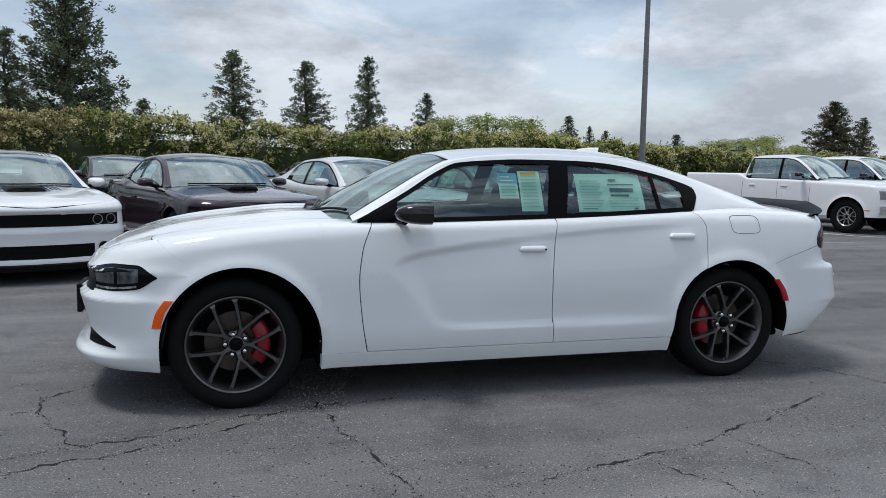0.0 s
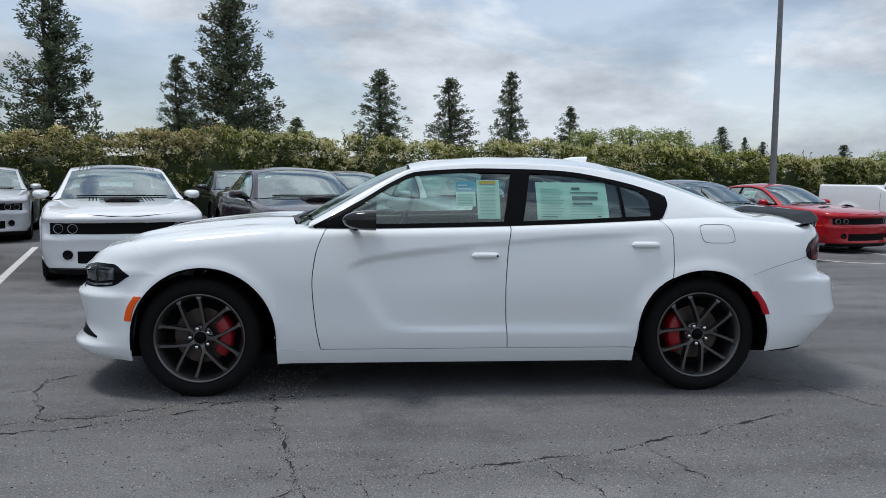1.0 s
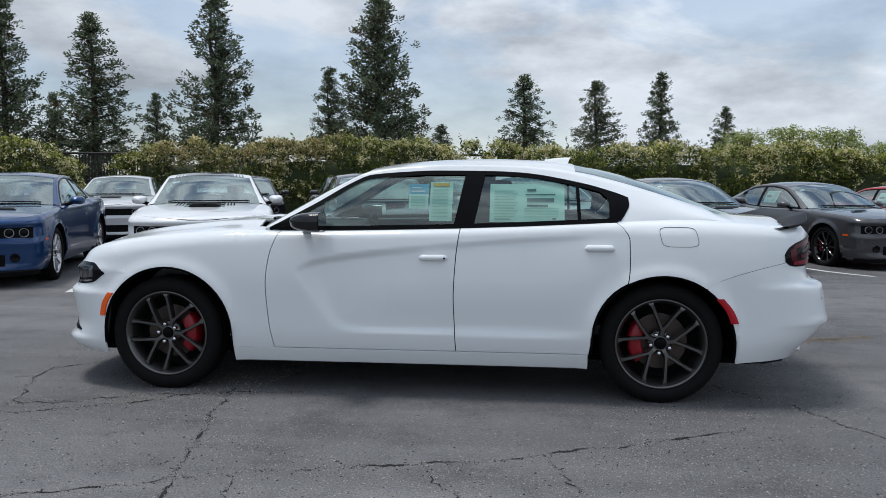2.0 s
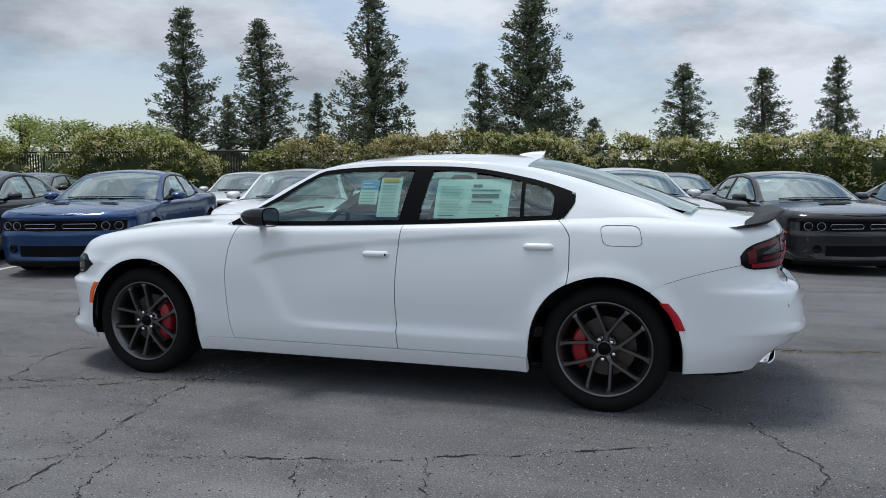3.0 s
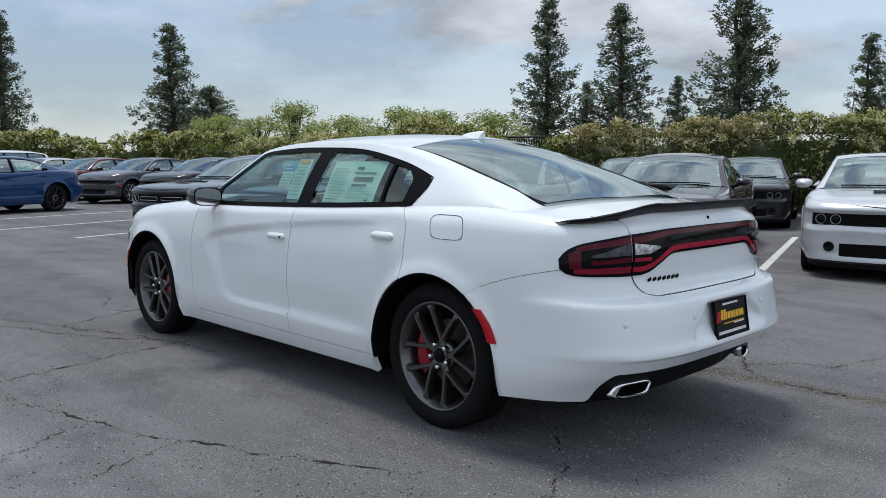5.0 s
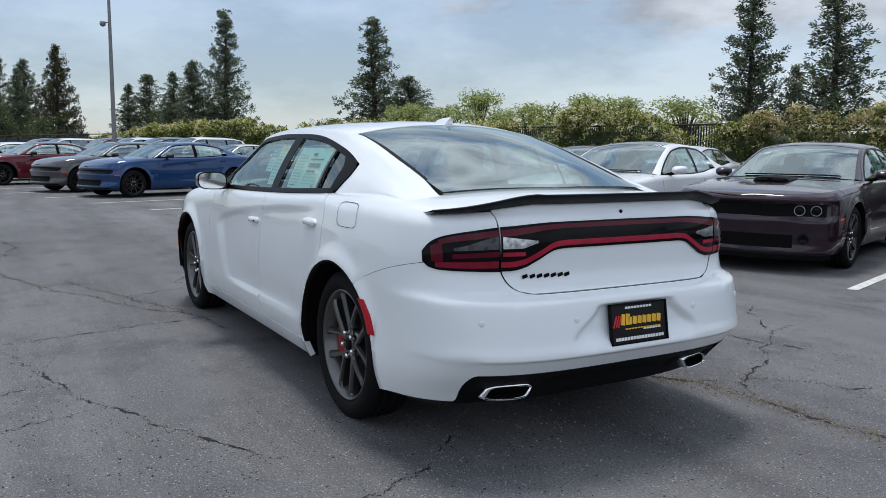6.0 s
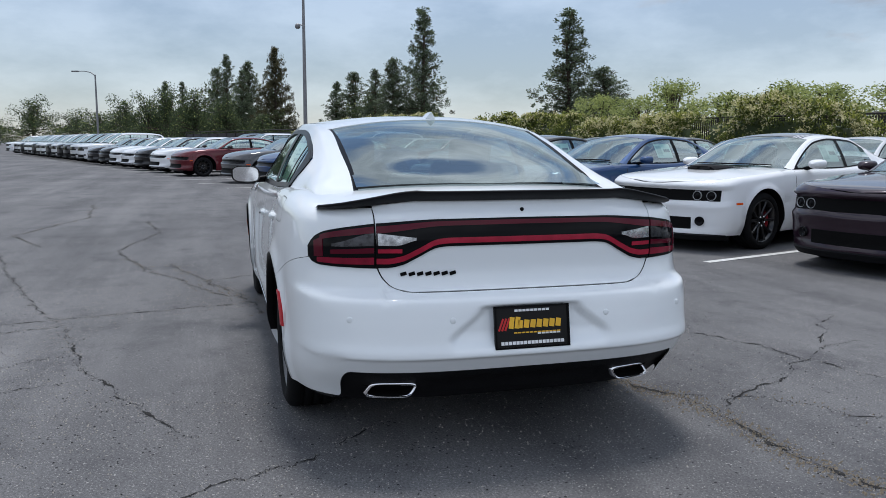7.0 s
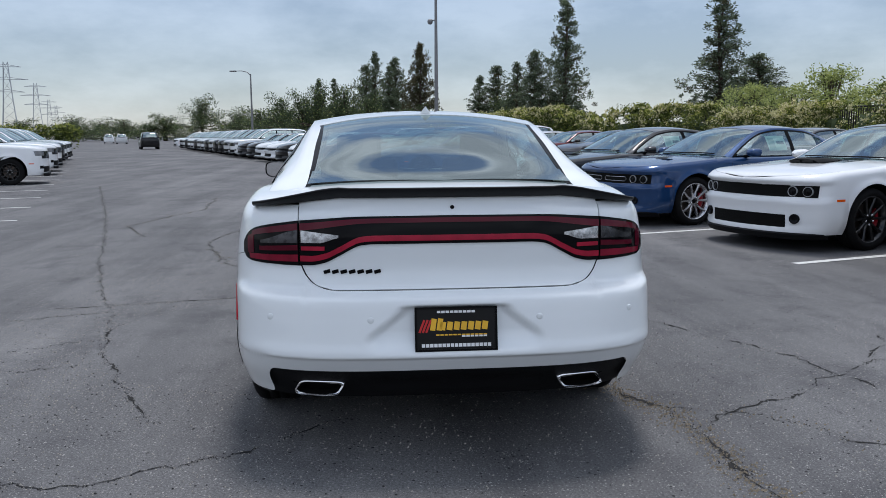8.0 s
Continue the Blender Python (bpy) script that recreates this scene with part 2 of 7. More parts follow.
def panel(name, fn, na, nb, mat, parent, fold=0.012, both=False, label="", far=False, flip=False):
    """A body panel on the -y side from fn(a, b); far: the mirrored one; both: one mesh across the middle (fn gives the half)."""
    rows = rows_of(fn, na, nb)
    bm = bmesh.new()
    if both:
        full = [list(reversed([Vector((p[0], -p[1], p[2])) for p in r[:-1]])) for r in rows]
        rows = [r + f for r, f in zip(rows, full)]
    elif far:
        rows = mirror_y(rows)
    sheet(bm, rows, faces_in(rows), fold)
    return part(name, bm, mat, parent, label)


def box_bm(bm, c, s, rot=None, bevel=0.0, seg=2):
    m = Matrix.LocRotScale(Vector(c), rot or Euler((0, 0, 0)), Vector(s))
    r = bmesh.ops.create_cube(bm, size=1, matrix=m)
    if bevel:
        es = list({e for v in r["verts"] for e in v.link_edges})
        bmesh.ops.bevel(bm, geom=es, offset=bevel, segments=seg, affect="EDGES", profile=0.6)
    return r


def box(name, c, s, mat, parent=None, rot=None, bevel=0.0, label=""):
    bm = bmesh.new()
    box_bm(bm, c, s, rot, bevel)
    return part(name, bm, mat, parent, label)


def revolve(bm, prof, seg, axis="Y", centre=(0, 0, 0), is_smooth=True, closed=False):
    """Turn (radius, along) pairs about an axis."""
    rows = []
    for i in range(seg):
        a = 2 * math.pi * i / seg
        r = []
        for rad, al in prof:
            p = (rad * math.cos(a), al, rad * math.sin(a)) if axis == "Y" else ((al, rad * math.cos(a), rad * math.sin(a)) if axis == "X" else (rad * math.cos(a), rad * math.sin(a), al))
            r.append(Vector(p) + Vector(centre))
        rows.append(r)
    cols = [[rows[i][j] for i in range(seg)] for j in range(len(prof))]
    sheet(bm, cols, closed=True, is_smooth=is_smooth)


def tube(bm, pts, rad, seg=8, caps=True):
    """A round bar along points; rad a number or one for each point."""
    pts = [Vector(p) for p in pts]
    rings = []
    for i, p in enumerate(pts):
        d = (pts[min(i + 1, len(pts) - 1)] - pts[max(i - 1, 0)]).normalized()
        side = d.cross(Vector((0, 0, 1)) if abs(d.z) < 0.9 else Vector((1, 0, 0))).normalized()
        up = side.cross(d)
        r = rad[i] if isinstance(rad, (list, tuple)) else rad
        rings.append([p + (side * math.cos(2 * math.pi * k / seg) + up * math.sin(2 * math.pi * k / seg)) * r for k in range(seg)])
    sheet(bm, rings, closed=True)
    if caps:
        for ring in (rings[0], rings[-1]):
            f = bm.faces.new([bm.verts.new(p) for p in ring])
            f.smooth = False


# ---- car shapes ----
def super_end(t, n):
    t = min(1.0, max(0.0, t))
    return (1 - (1 - t) ** n) ** (1 / n)


class Shape:
    """The skin of a car, nose towards -x, its -y side: plan, section and profile curves."""

    def __init__(self, width, shoulder, centre, nose, tail, rf, nf, rr, nr, tuck, lean, radius, arches, detail=None, rear_detail=None):
        self.width, self.shoulder, self.centre, self.nose, self.tail = width, shoulder, centre, nose, tail
        self.rf, self.nf, self.rr, self.nr = rf, nf, rr, nr
        self.tuck, self.lean, self.radius, self.arches = tuck, lean, radius, arches
        self.detail, self.rear_detail = detail, rear_detail

    def half(self, x, z):
        w = self.width(x)
        if z < 0.42:
            w -= self.tuck * (0.42 - z) ** 2
        if z > 0.62:
            w -= self.lean * (z - 0.62) ** 2
        r = self.radius(x)
        t = (z - (self.shoulder(x) - r)) / r
        if t > 0:
            w -= r * (1 - math.sqrt(max(0.0, 1 - min(t, 1) ** 2)))
        for xc, zc, rad in self.arches:
            d = math.hypot(x - xc, max(0, z - zc)) - rad
            if -0.02 < d < 0.16:
                w += 0.018 * math.exp(-((d - 0.0) / 0.05) ** 2)
        if self.detail:
            w += self.detail(x, z)
        return w

    def side(self, x, z, off=0.0):
        y = self.half(x, z) + off
        y *= super_end((x - self.nose(z)) / self.rf, self.nf) * super_end((self.tail(z) - x) / self.rr, self.nr)
        return Vector((x, -y, z))

    def front(self, y, z, off=0.0):
        x = self.nose(z) + 0.1
        for _ in range(4):
            f = min(0.9999, abs(y) / self.half(x, z))
            x = self.nose(z) + self.rf * (1 - (1 - f ** self.nf) ** (1 / self.nf))
        return Vector((x - off, -y, z))

    def rear(self, y, z, off=0.0):
        x = self.tail(z) - 0.1
        for _ in range(4):
            f = min(0.9999, abs(y) / self.half(x, z))
            x = self.tail(z) - self.rr * (1 - (1 - f ** self.nr) ** (1 / self.nr))
        if self.rear_detail:
            x += self.rear_detail(y, z)
        return Vector((x + off, -y, z))

    def edge(self, x):
        return -self.side(x, self.shoulder(x)).y

    def top(self, x, k, off=0.0):
        """k from the shoulder (0) to the middle (1)."""
        ys, zs = self.edge(x), self.shoulder(x)
        return Vector((x, -ys * (1 - k), zs + (self.centre(x) - zs) * (1 - (1 - k) ** 2.2) + off))

    def arch_z(self, x, i, base):
        xc, zc, rad = self.arches[i]
        d = rad * rad - (x - xc) ** 2
        return max(base, zc + math.sqrt(d)) if d > 0 else base


class Cabin:
    """The greenhouse above the shoulder: roof rail and roof line."""

    def __init__(self, shape, rail_y, rail_z, roof, power=2.2, bulge=0.018):
        self.s, self.ry, self.rz, self.roof, self.power, self.bulge = shape, rail_y, rail_z, roof, power, bulge

    def side(self, x, z, off=0.0):
        zs, zr = self.s.shoulder(x), self.rz(x)
        k = 0.5 if abs(zr - zs) < 1e-4 else (z - zs) / (zr - zs)
        yb = self.s.edge(x)
        y = lerp(yb, self.ry(x), k) + self.bulge * 4 * k * (1 - k)
        return Vector((x, -y - off, z + off * 0.5))

    def top(self, x, k, off=0.0):
        zr = self.rz(x)
        return Vector((x, -self.ry(x) * (1 - k), zr + (self.roof(x) - zr) * (1 - (1 - k) ** self.power) + off))


def inset(name, surf, x0, x1, z0, z1, mat, parent, na=16, nb=8, off=0.003, far=False, fold=0.004, label=""):
    """A patch of a side surface between curves x0(z), x1(z) and z0(x), z1(x)."""
    def fn(a, b):
        x = lerp(x0((z0(0) + z1(0)) / 2), x1((z0(0) + z1(0)) / 2), a)
        z = 0.0
        for _ in range(5):
            z = lerp(z0(x), z1(x), b)
            x = lerp(x0(z), x1(z), a)
        return surf(x, z, off)
    return panel(name, fn, na, nb, mat, parent, fold, far=far, label=label)


def const(v):
    return lambda _: v


# ---- wheels ----
def wheel(parent, place, out, tyre_r, tyre_w, rim_r, mats, style="split", name="wheel", flip_cal=False, spin=18.0):
    """A wheel whose outer face looks along out (-1: -y, 1: +y). mats: rim, disc, caliper."""
    hub = new(name)
    hub.parent = parent
    hub.location = place
    if out > 0:
        hub.rotation_euler = (0, 0, math.pi)
    h = tyre_w / 2
    bm = bmesh.new()
    prof = [(rim_r - 0.006, -h * 0.72), (rim_r + 0.012, -h * 0.92), (lerp(rim_r, tyre_r, 0.45), -h), (tyre_r - 0.03, -h * 0.93), (tyre_r - 0.008, -h * 0.80), (tyre_r, -h * 0.6)]
    for g in (-0.38, 0.0, 0.38):
        prof += [(tyre_r, h * (g - 0.05)), (tyre_r - 0.009, h * (g - 0.04)), (tyre_r - 0.009, h * (g + 0.04)), (tyre_r, h * (g + 0.05))]
    prof += [(tyre_r, h * 0.6), (tyre_r - 0.008, h * 0.8), (tyre_r - 0.03, h * 0.93), (lerp(rim_r, tyre_r, 0.45), h), (rim_r, h * 0.8)]
    revolve(bm, prof, 64)
    part("tyre", bm, M_RUBBER, hub)
    rim_mat, disc_mat, cal_mat = mats
    face = -h * 0.62
    split = style == "split"
    bm = bmesh.new()
    # the barrel tapers inwards behind the spokes
    revolve(bm, [(rim_r + 0.004, -h * 0.80), (rim_r + 0.002, -h * 0.86), (rim_r - 0.007, -h * 0.86), (rim_r - 0.011, -h * 0.76), (rim_r - 0.020, -h * 0.70), (rim_r - 0.040, -h * 0.05), (rim_r - 0.046, h * 0.8)], 64)
    rim = part("rim", bm, rim_mat, hub)
    bm = bmesh.new()

    def bar(stations, base):
        """A spoke along (radius, angle, depth, half width, crown half width)."""
        rings = []
        for r, ang, dy, wd, cr in stations:
            a = base + ang
            c, s_ = math.cos(a), math.sin(a)
            pts = [(-wd, 0.040), (-wd, 0.006), (-cr, -0.006), (cr, -0.006), (wd, 0.006), (wd, 0.040)]
            rings.append([Vector((r * c - q * s_, face + dy + yy, r * s_ + q * c)) for q, yy in pts])
        sheet(bm, rings, closed=True, is_smooth=False)
    for i in range(5):
        base = radians(spin) + 2 * math.pi * i / 5
        if split:
            bar([(0.026, 0.0, 0.010, 0.021, 0.016), (0.060, 0.0, 0.003, 0.017, 0.010), (0.098, 0.0, -0.001, 0.020, 0.013)], base)
        for sgn in (-1, 1):
            if split:
                bar([(0.084, sgn * 0.05, 0.0, 0.013, 0.008), (0.108, sgn * 0.16, -0.002, 0.012, 0.0075), (rim_r * 0.60, sgn * 0.275, -0.006, 0.012, 0.0075), (rim_r * 0.82, sgn * 0.350, -0.009, 0.013, 0.008), (rim_r - 0.03, sgn * 0.378, -0.010, 0.016, 0.010), (rim_r - 0.012, sgn * 0.388, -0.006, 0.028, 0.018)], base)
            else:
                bar([(0.05, sgn * 0.16, -0.004, 0.022, 0.012), (0.12, sgn * 0.24, 0.0, 0.016, 0.008), (rim_r * 0.75, sgn * 0.29, -0.01, 0.014, 0.007), (rim_r - 0.012, sgn * 0.31, -0.014, 0.020, 0.012)], base)
    part("spoke_star", bm, rim_mat, rim)
    bm = bmesh.new()
    revolve(bm, [(0.050, face + 0.05), (0.048, face + 0.010), (0.044, face + 0.002), (0.038, face - 0.004), (0.034, face + 0.004)], 32)
    revolve(bm, [(0.074, face + 0.05), (0.072, face + 0.016), (0.030, face + 0.014)], 32)
    part("hub_plate", bm, rim_mat, rim)
    bm = bmesh.new()
    revolve(bm, [(0.034, face + 0.006), (0.032, face - 0.010), (0.026, face - 0.014), (0.0005, face - 0.015)], 28)
    part("centre_cap", bm, M_TRIM, rim, "black wheel centre cap")
    for i in range(5):
        a = radians(spin + 36) + 2 * math.pi * i / 5
        bm = bmesh.new()
        revolve(bm, [(0.0125, face + 0.01), (0.0125, face - 0.012), (0.009, face - 0.019), (0.0005, face - 0.020)], 10, centre=(0.058 * math.cos(a), 0, 0.058 * math.sin(a)))
        part("lug_nut", bm, M_CHROME, rim, "bright wheel nut")
    bm = bmesh.new()
    revolve(bm, [(0.06, 0.012), (0.168, 0.012), (0.168, 0.038), (0.06, 0.038)], 40, is_smooth=False)
    part("brake_disc", bm, disc_mat, hub)
    bm = bmesh.new()
    revolve(bm, [(0.0005, 0.055), (rim_r - 0.03, 0.055)], 32)
    part("wheel_back", bm, M_UNDER, hub)
    if cal_mat is not None:
        bm = bmesh.new()
        rows = []
        for j in range(9):
            a = radians(-42 + 84 * j / 8)
            t = 1 - abs(j - 4) / 4
            f = face + 0.022 - 0.012 * smooth(0, 0.5, t)
            rows.append([Vector((r * math.cos(a), y, r * math.sin(a))) for r, y in ((0.108, 0.045), (0.108, f + 0.01), (0.118, f), (0.168, f), (0.186, f + 0.012), (0.188, 0.045))])
        sheet(bm, rows)
        ob = part("brake_caliper", bm, cal_mat, hub, "red brake caliper")
        ob.rotation_euler = (0, math.pi if (out > 0) != flip_cal else 0, 0)
    return hub


def disc_patch(bm, place, axis, rad, seg=14, depth=0.004):
    """A small raised round button on a surface."""
    q = Vector(axis).to_track_quat("Z", "Y").to_matrix().to_4x4()
    m = Matrix.Translation(place) @ q
    rings = [[m @ Vector((r * math.cos(2 * math.pi * i / seg), r * math.sin(2 * math.pi * i / seg), h)) for i in range(seg)] for r, h in ((rad, 0), (rad, depth), (rad * 0.8, depth * 1.6), (0.0004, depth * 1.8))]
    sheet(bm, rings, closed=True)


M_REDMID = plain("smoked_red_lens", (0.19, 0.005, 0.022), 0.14, vary=0.25, scale=16, spec=0.3)


# ---- the white four-door in the middle ----
F_ARCH, R_ARCH = (-1.468, 0.36, 0.424), (1.556, 0.352, 0.416)
crease = curve((-0.70, 0.76), (-0.634, 0.787), (-0.507, 0.837), (0.17, 0.92), (0.69, 0.968), (1.32, 1.0), (1.5, 1.005))
scoop_front = curve((0.36, -0.20), (0.40, -0.34), (0.45, -0.47), (0.55, -0.55), (0.65, -0.60), (0.787, -0.66), (0.90, -0.64))


def hero_detail(x, z):
    """The scalloped doors: recessed below the crease, proud again at the lower ridge."""
    d = 0.0
    if -0.72 < x < 1.5 and 0.38 < z < 1.01:
        top = smooth(0.0, 0.024, crease(x) - z)
        low = 0.45 * smooth(0.395, 0.43, z) + 0.55 * smooth(0.41, 0.78, z)
        fr = smooth(0.0, 0.16, x - scoop_front(z))
        back = 1 - smooth(0.75, 1.35, x)
        d -= lerp(0.026, 0.011, smooth(-0.5, 0.3, x)) * top * low * fr * back
    # upward-facing ledge low on the doors
    if -0.5 < x < 1.25 and z > 0.38:
        d -= 0.016 * smooth(0.404, 0.420, z) * (1 - smooth(0.43, 0.62, z)) * smooth(-0.5, 0.2, x) * (1 - smooth(0.85, 1.2, x))
    # haunch over the rear wheel
    d += 0.012 * math.exp(-((x - 1.75) / 0.5) ** 2) * smooth(0.6, 0.9, z)
    return d


def hero_rear_detail(y, z):
    """The shallow recess round the number plate."""
    ya = abs(y)
    lim = lerp(0.35, 0.225, smooth(0.53, 0.665, z))
    m = smooth(0.0, 0.05, lim - ya) * smooth(0.0, 0.022, 0.672 - z) * smooth(0.48, 0.57, z)
    return -0.030 * m


HERO = Shape(
    width=curve((-2.5, 0.91), (-1.9, 0.918), (-1.5, 0.932), (-1.0, 0.926), (0.0, 0.926), (1.0, 0.93), (1.55, 0.935), (2.0, 0.91), (2.3, 0.878), (2.65, 0.85)),
    shoulder=curve((-2.36, 0.70), (-2.325, 0.755), (-2.28, 0.785), (-2.22, 0.815), (-2.1, 0.872), (-1.9, 0.925), (-1.7, 0.957), (-1.5, 0.98), (-1.03, 1.012), (-0.74, 1.008), (0.34, 1.027), (1.3, 1.067), (1.7, 1.083), (2.0, 1.068), (2.3, 1.043), (2.5, 1.03)),
    centre=curve((-2.36, 0.705), (-2.325, 0.762), (-2.28, 0.812), (-2.15, 0.888), (-1.88, 0.965), (-1.5, 1.02), (-1.15, 1.05), (-1.0, 1.05), (1.8, 1.13), (1.95, 1.115), (2.2, 1.088), (2.5, 1.07)),
    nose=curve((0.18, -2.27), (0.215, -2.33), (0.26, -2.39), (0.295, -2.40), (0.33, -2.365), (0.41, -2.33), (0.50, -2.345), (0.57, -2.362), (0.607, -2.37), (0.628, -2.33), (0.68, -2.312), (0.72, -2.314), (0.752, -2.325), (0.772, -2.305), (0.80, -2.28), (0.9, -2.25), (1.1, -2.15)),
    tail=curve((0.22, 2.42), (0.30, 2.47), (0.39, 2.555), (0.44, 2.597), (0.462, 2.615), (0.476, 2.634), (0.49, 2.633), (0.53, 2.622), (0.616, 2.608), (0.685, 2.594), (0.70, 2.58), (0.718, 2.527), (0.735, 2.508), (0.80, 2.495), (0.90, 2.505), (1.0, 2.495), (1.045, 2.47), (1.09, 2.44)),
    rf=0.68, nf=2.8, rr=0.55, nr=3.5, tuck=1.2, lean=0.30,
    radius=curve((-2.5, 0.05), (-1.9, 0.10), (-1.0, 0.085), (-0.7, 0.045), (1.2, 0.045), (1.6, 0.09), (2.1, 0.08), (2.5, 0.05)),
    arches=[F_ARCH, R_ARCH], detail=hero_detail, rear_detail=hero_rear_detail)
HERO_CABIN = Cabin(
    HERO,
    rail_y=curve((-1.1, 0.82), (-0.9, 0.80), (-0.6, 0.738), (-0.3, 0.668), (0.0, 0.645), (0.5, 0.638), (0.9, 0.636), (1.2, 0.638), (1.6, 0.658), (1.95, 0.69), (2.1, 0.715)),
    rail_z=curve((-1.1, 0.90), (-0.9, 1.008), (-0.6, 1.178), (-0.4, 1.292), (-0.25, 1.362), (0.0, 1.398), (0.3, 1.412), (0.7, 1.402), (1.0, 1.368), (1.3, 1.298), (1.6, 1.205), (1.9, 1.115), (2.1, 1.078)),
    roof=curve((-1.1, 0.95), (-1.02, 1.0), (-0.715, 1.19), (-0.478, 1.315), (-0.233, 1.412), (-0.05, 1.44), (0.28, 1.46), (0.56, 1.463), (0.89, 1.45), (1.137, 1.415), (1.4, 1.352), (1.7, 1.25), (2.0, 1.132), (2.12, 1.096)))
cut_front = curve((0.28, -0.785), (0.45, -0.815), (0.69, -0.834), (0.85, -0.815), (0.985, -0.766), (1.02, -0.745))
cut_mid = curve((0.28, 0.341), (0.62, 0.326), (0.85, 0.338), (1.03, 0.362))
cut_back = curve((0.28, 1.30), (0.65, 1.34), (0.82, 1.362), (0.967, 1.36), (1.03, 1.33), (1.07, 1.285))
seam_front = curve((0.70, -1.735), (0.78, -1.745), (0.90, -1.87), (0.95, -1.93))
seam_rear = curve((1.79, 0.683), (1.84, 0.722), (2.284, 0.845), (2.4, 0.86))
SILL_TOP = 0.287
GAP = 0.0028


def front_edge(z):
    xc, zc, r = F_ARCH
    if z <= zc:
        return xc - r
    if z < 0.745:
        return xc - math.sqrt(r * r - (z - zc) ** 2)
    return seam_front(z)


def arch_columns(i, x0, x1, n):
    xc, _, r = HERO.arches[i]
    out = []
    for j in range(n + 1):
        x = xc + r * math.sin(lerp(-math.pi / 2, math.pi / 2, j / n))
        if x0 - 1e-6 <= x <= x1 + 1e-6:
            out.append(x)
    return out


def columns_sheet(bm, cols, nb, far, over=None, fold=0.012, off=0.0):
    """Columns of (point function of z, bottom z, top z); over: more points above each column's top."""
    rows = []
    for b in range(nb + 1):
        t = b / nb
        t = 1 - (1 - t) ** 1.35
        rows.append([fn(lerp(z0, z1, t)) for fn, z0, z1 in cols])
    if over:
        for r in over:
            rows.append(r)
    sheet(bm, mirror_y(rows) if far else rows, far, fold)


lid_rim = curve((0.0, 0.7165), (0.44, 0.7165), (0.47, 0.7175), (0.515, 0.7235), (0.548, 0.739), (0.57, 0.763), (0.585, 0.790), (0.60, 0.808), (0.70, 0.810), (0.845, 0.842))


def lower_quarter(far, parent):
    xs = arch_columns(1, 1.30, 1.80, 26)
    xs = [1.36] + [x for x in xs if x > 1.38] + [1.80, 1.88, 1.96, 2.04, 2.12, 2.19, 2.25, 2.30]
    cols = []
    for i, x in enumerate(xs):
        w = 1 - smooth(1.36, 1.6, x)
        fn = lambda z, x=x, w=w: HERO.side(x + (cut_back(z) + GAP - 1.36) * w, z)
        base = HERO.arch_z(x, 1, 0.3) if x < 1.80 else seam_rear(x)
        cols.append((fn, base + (0.0012 if x >= 1.80 else 0), HERO.shoulder(x) if x < 2.3 else HERO.shoulder(x)))
    for k in (0.25, 0.5, 0.75, 1.0):
        fn = lambda z, k=k: HERO.rear(lerp(-HERO.side(2.30, z).y, 0.604, k), z)
        cols.append((fn, lerp(0.852, 0.818, k), 1.042))
    return cols


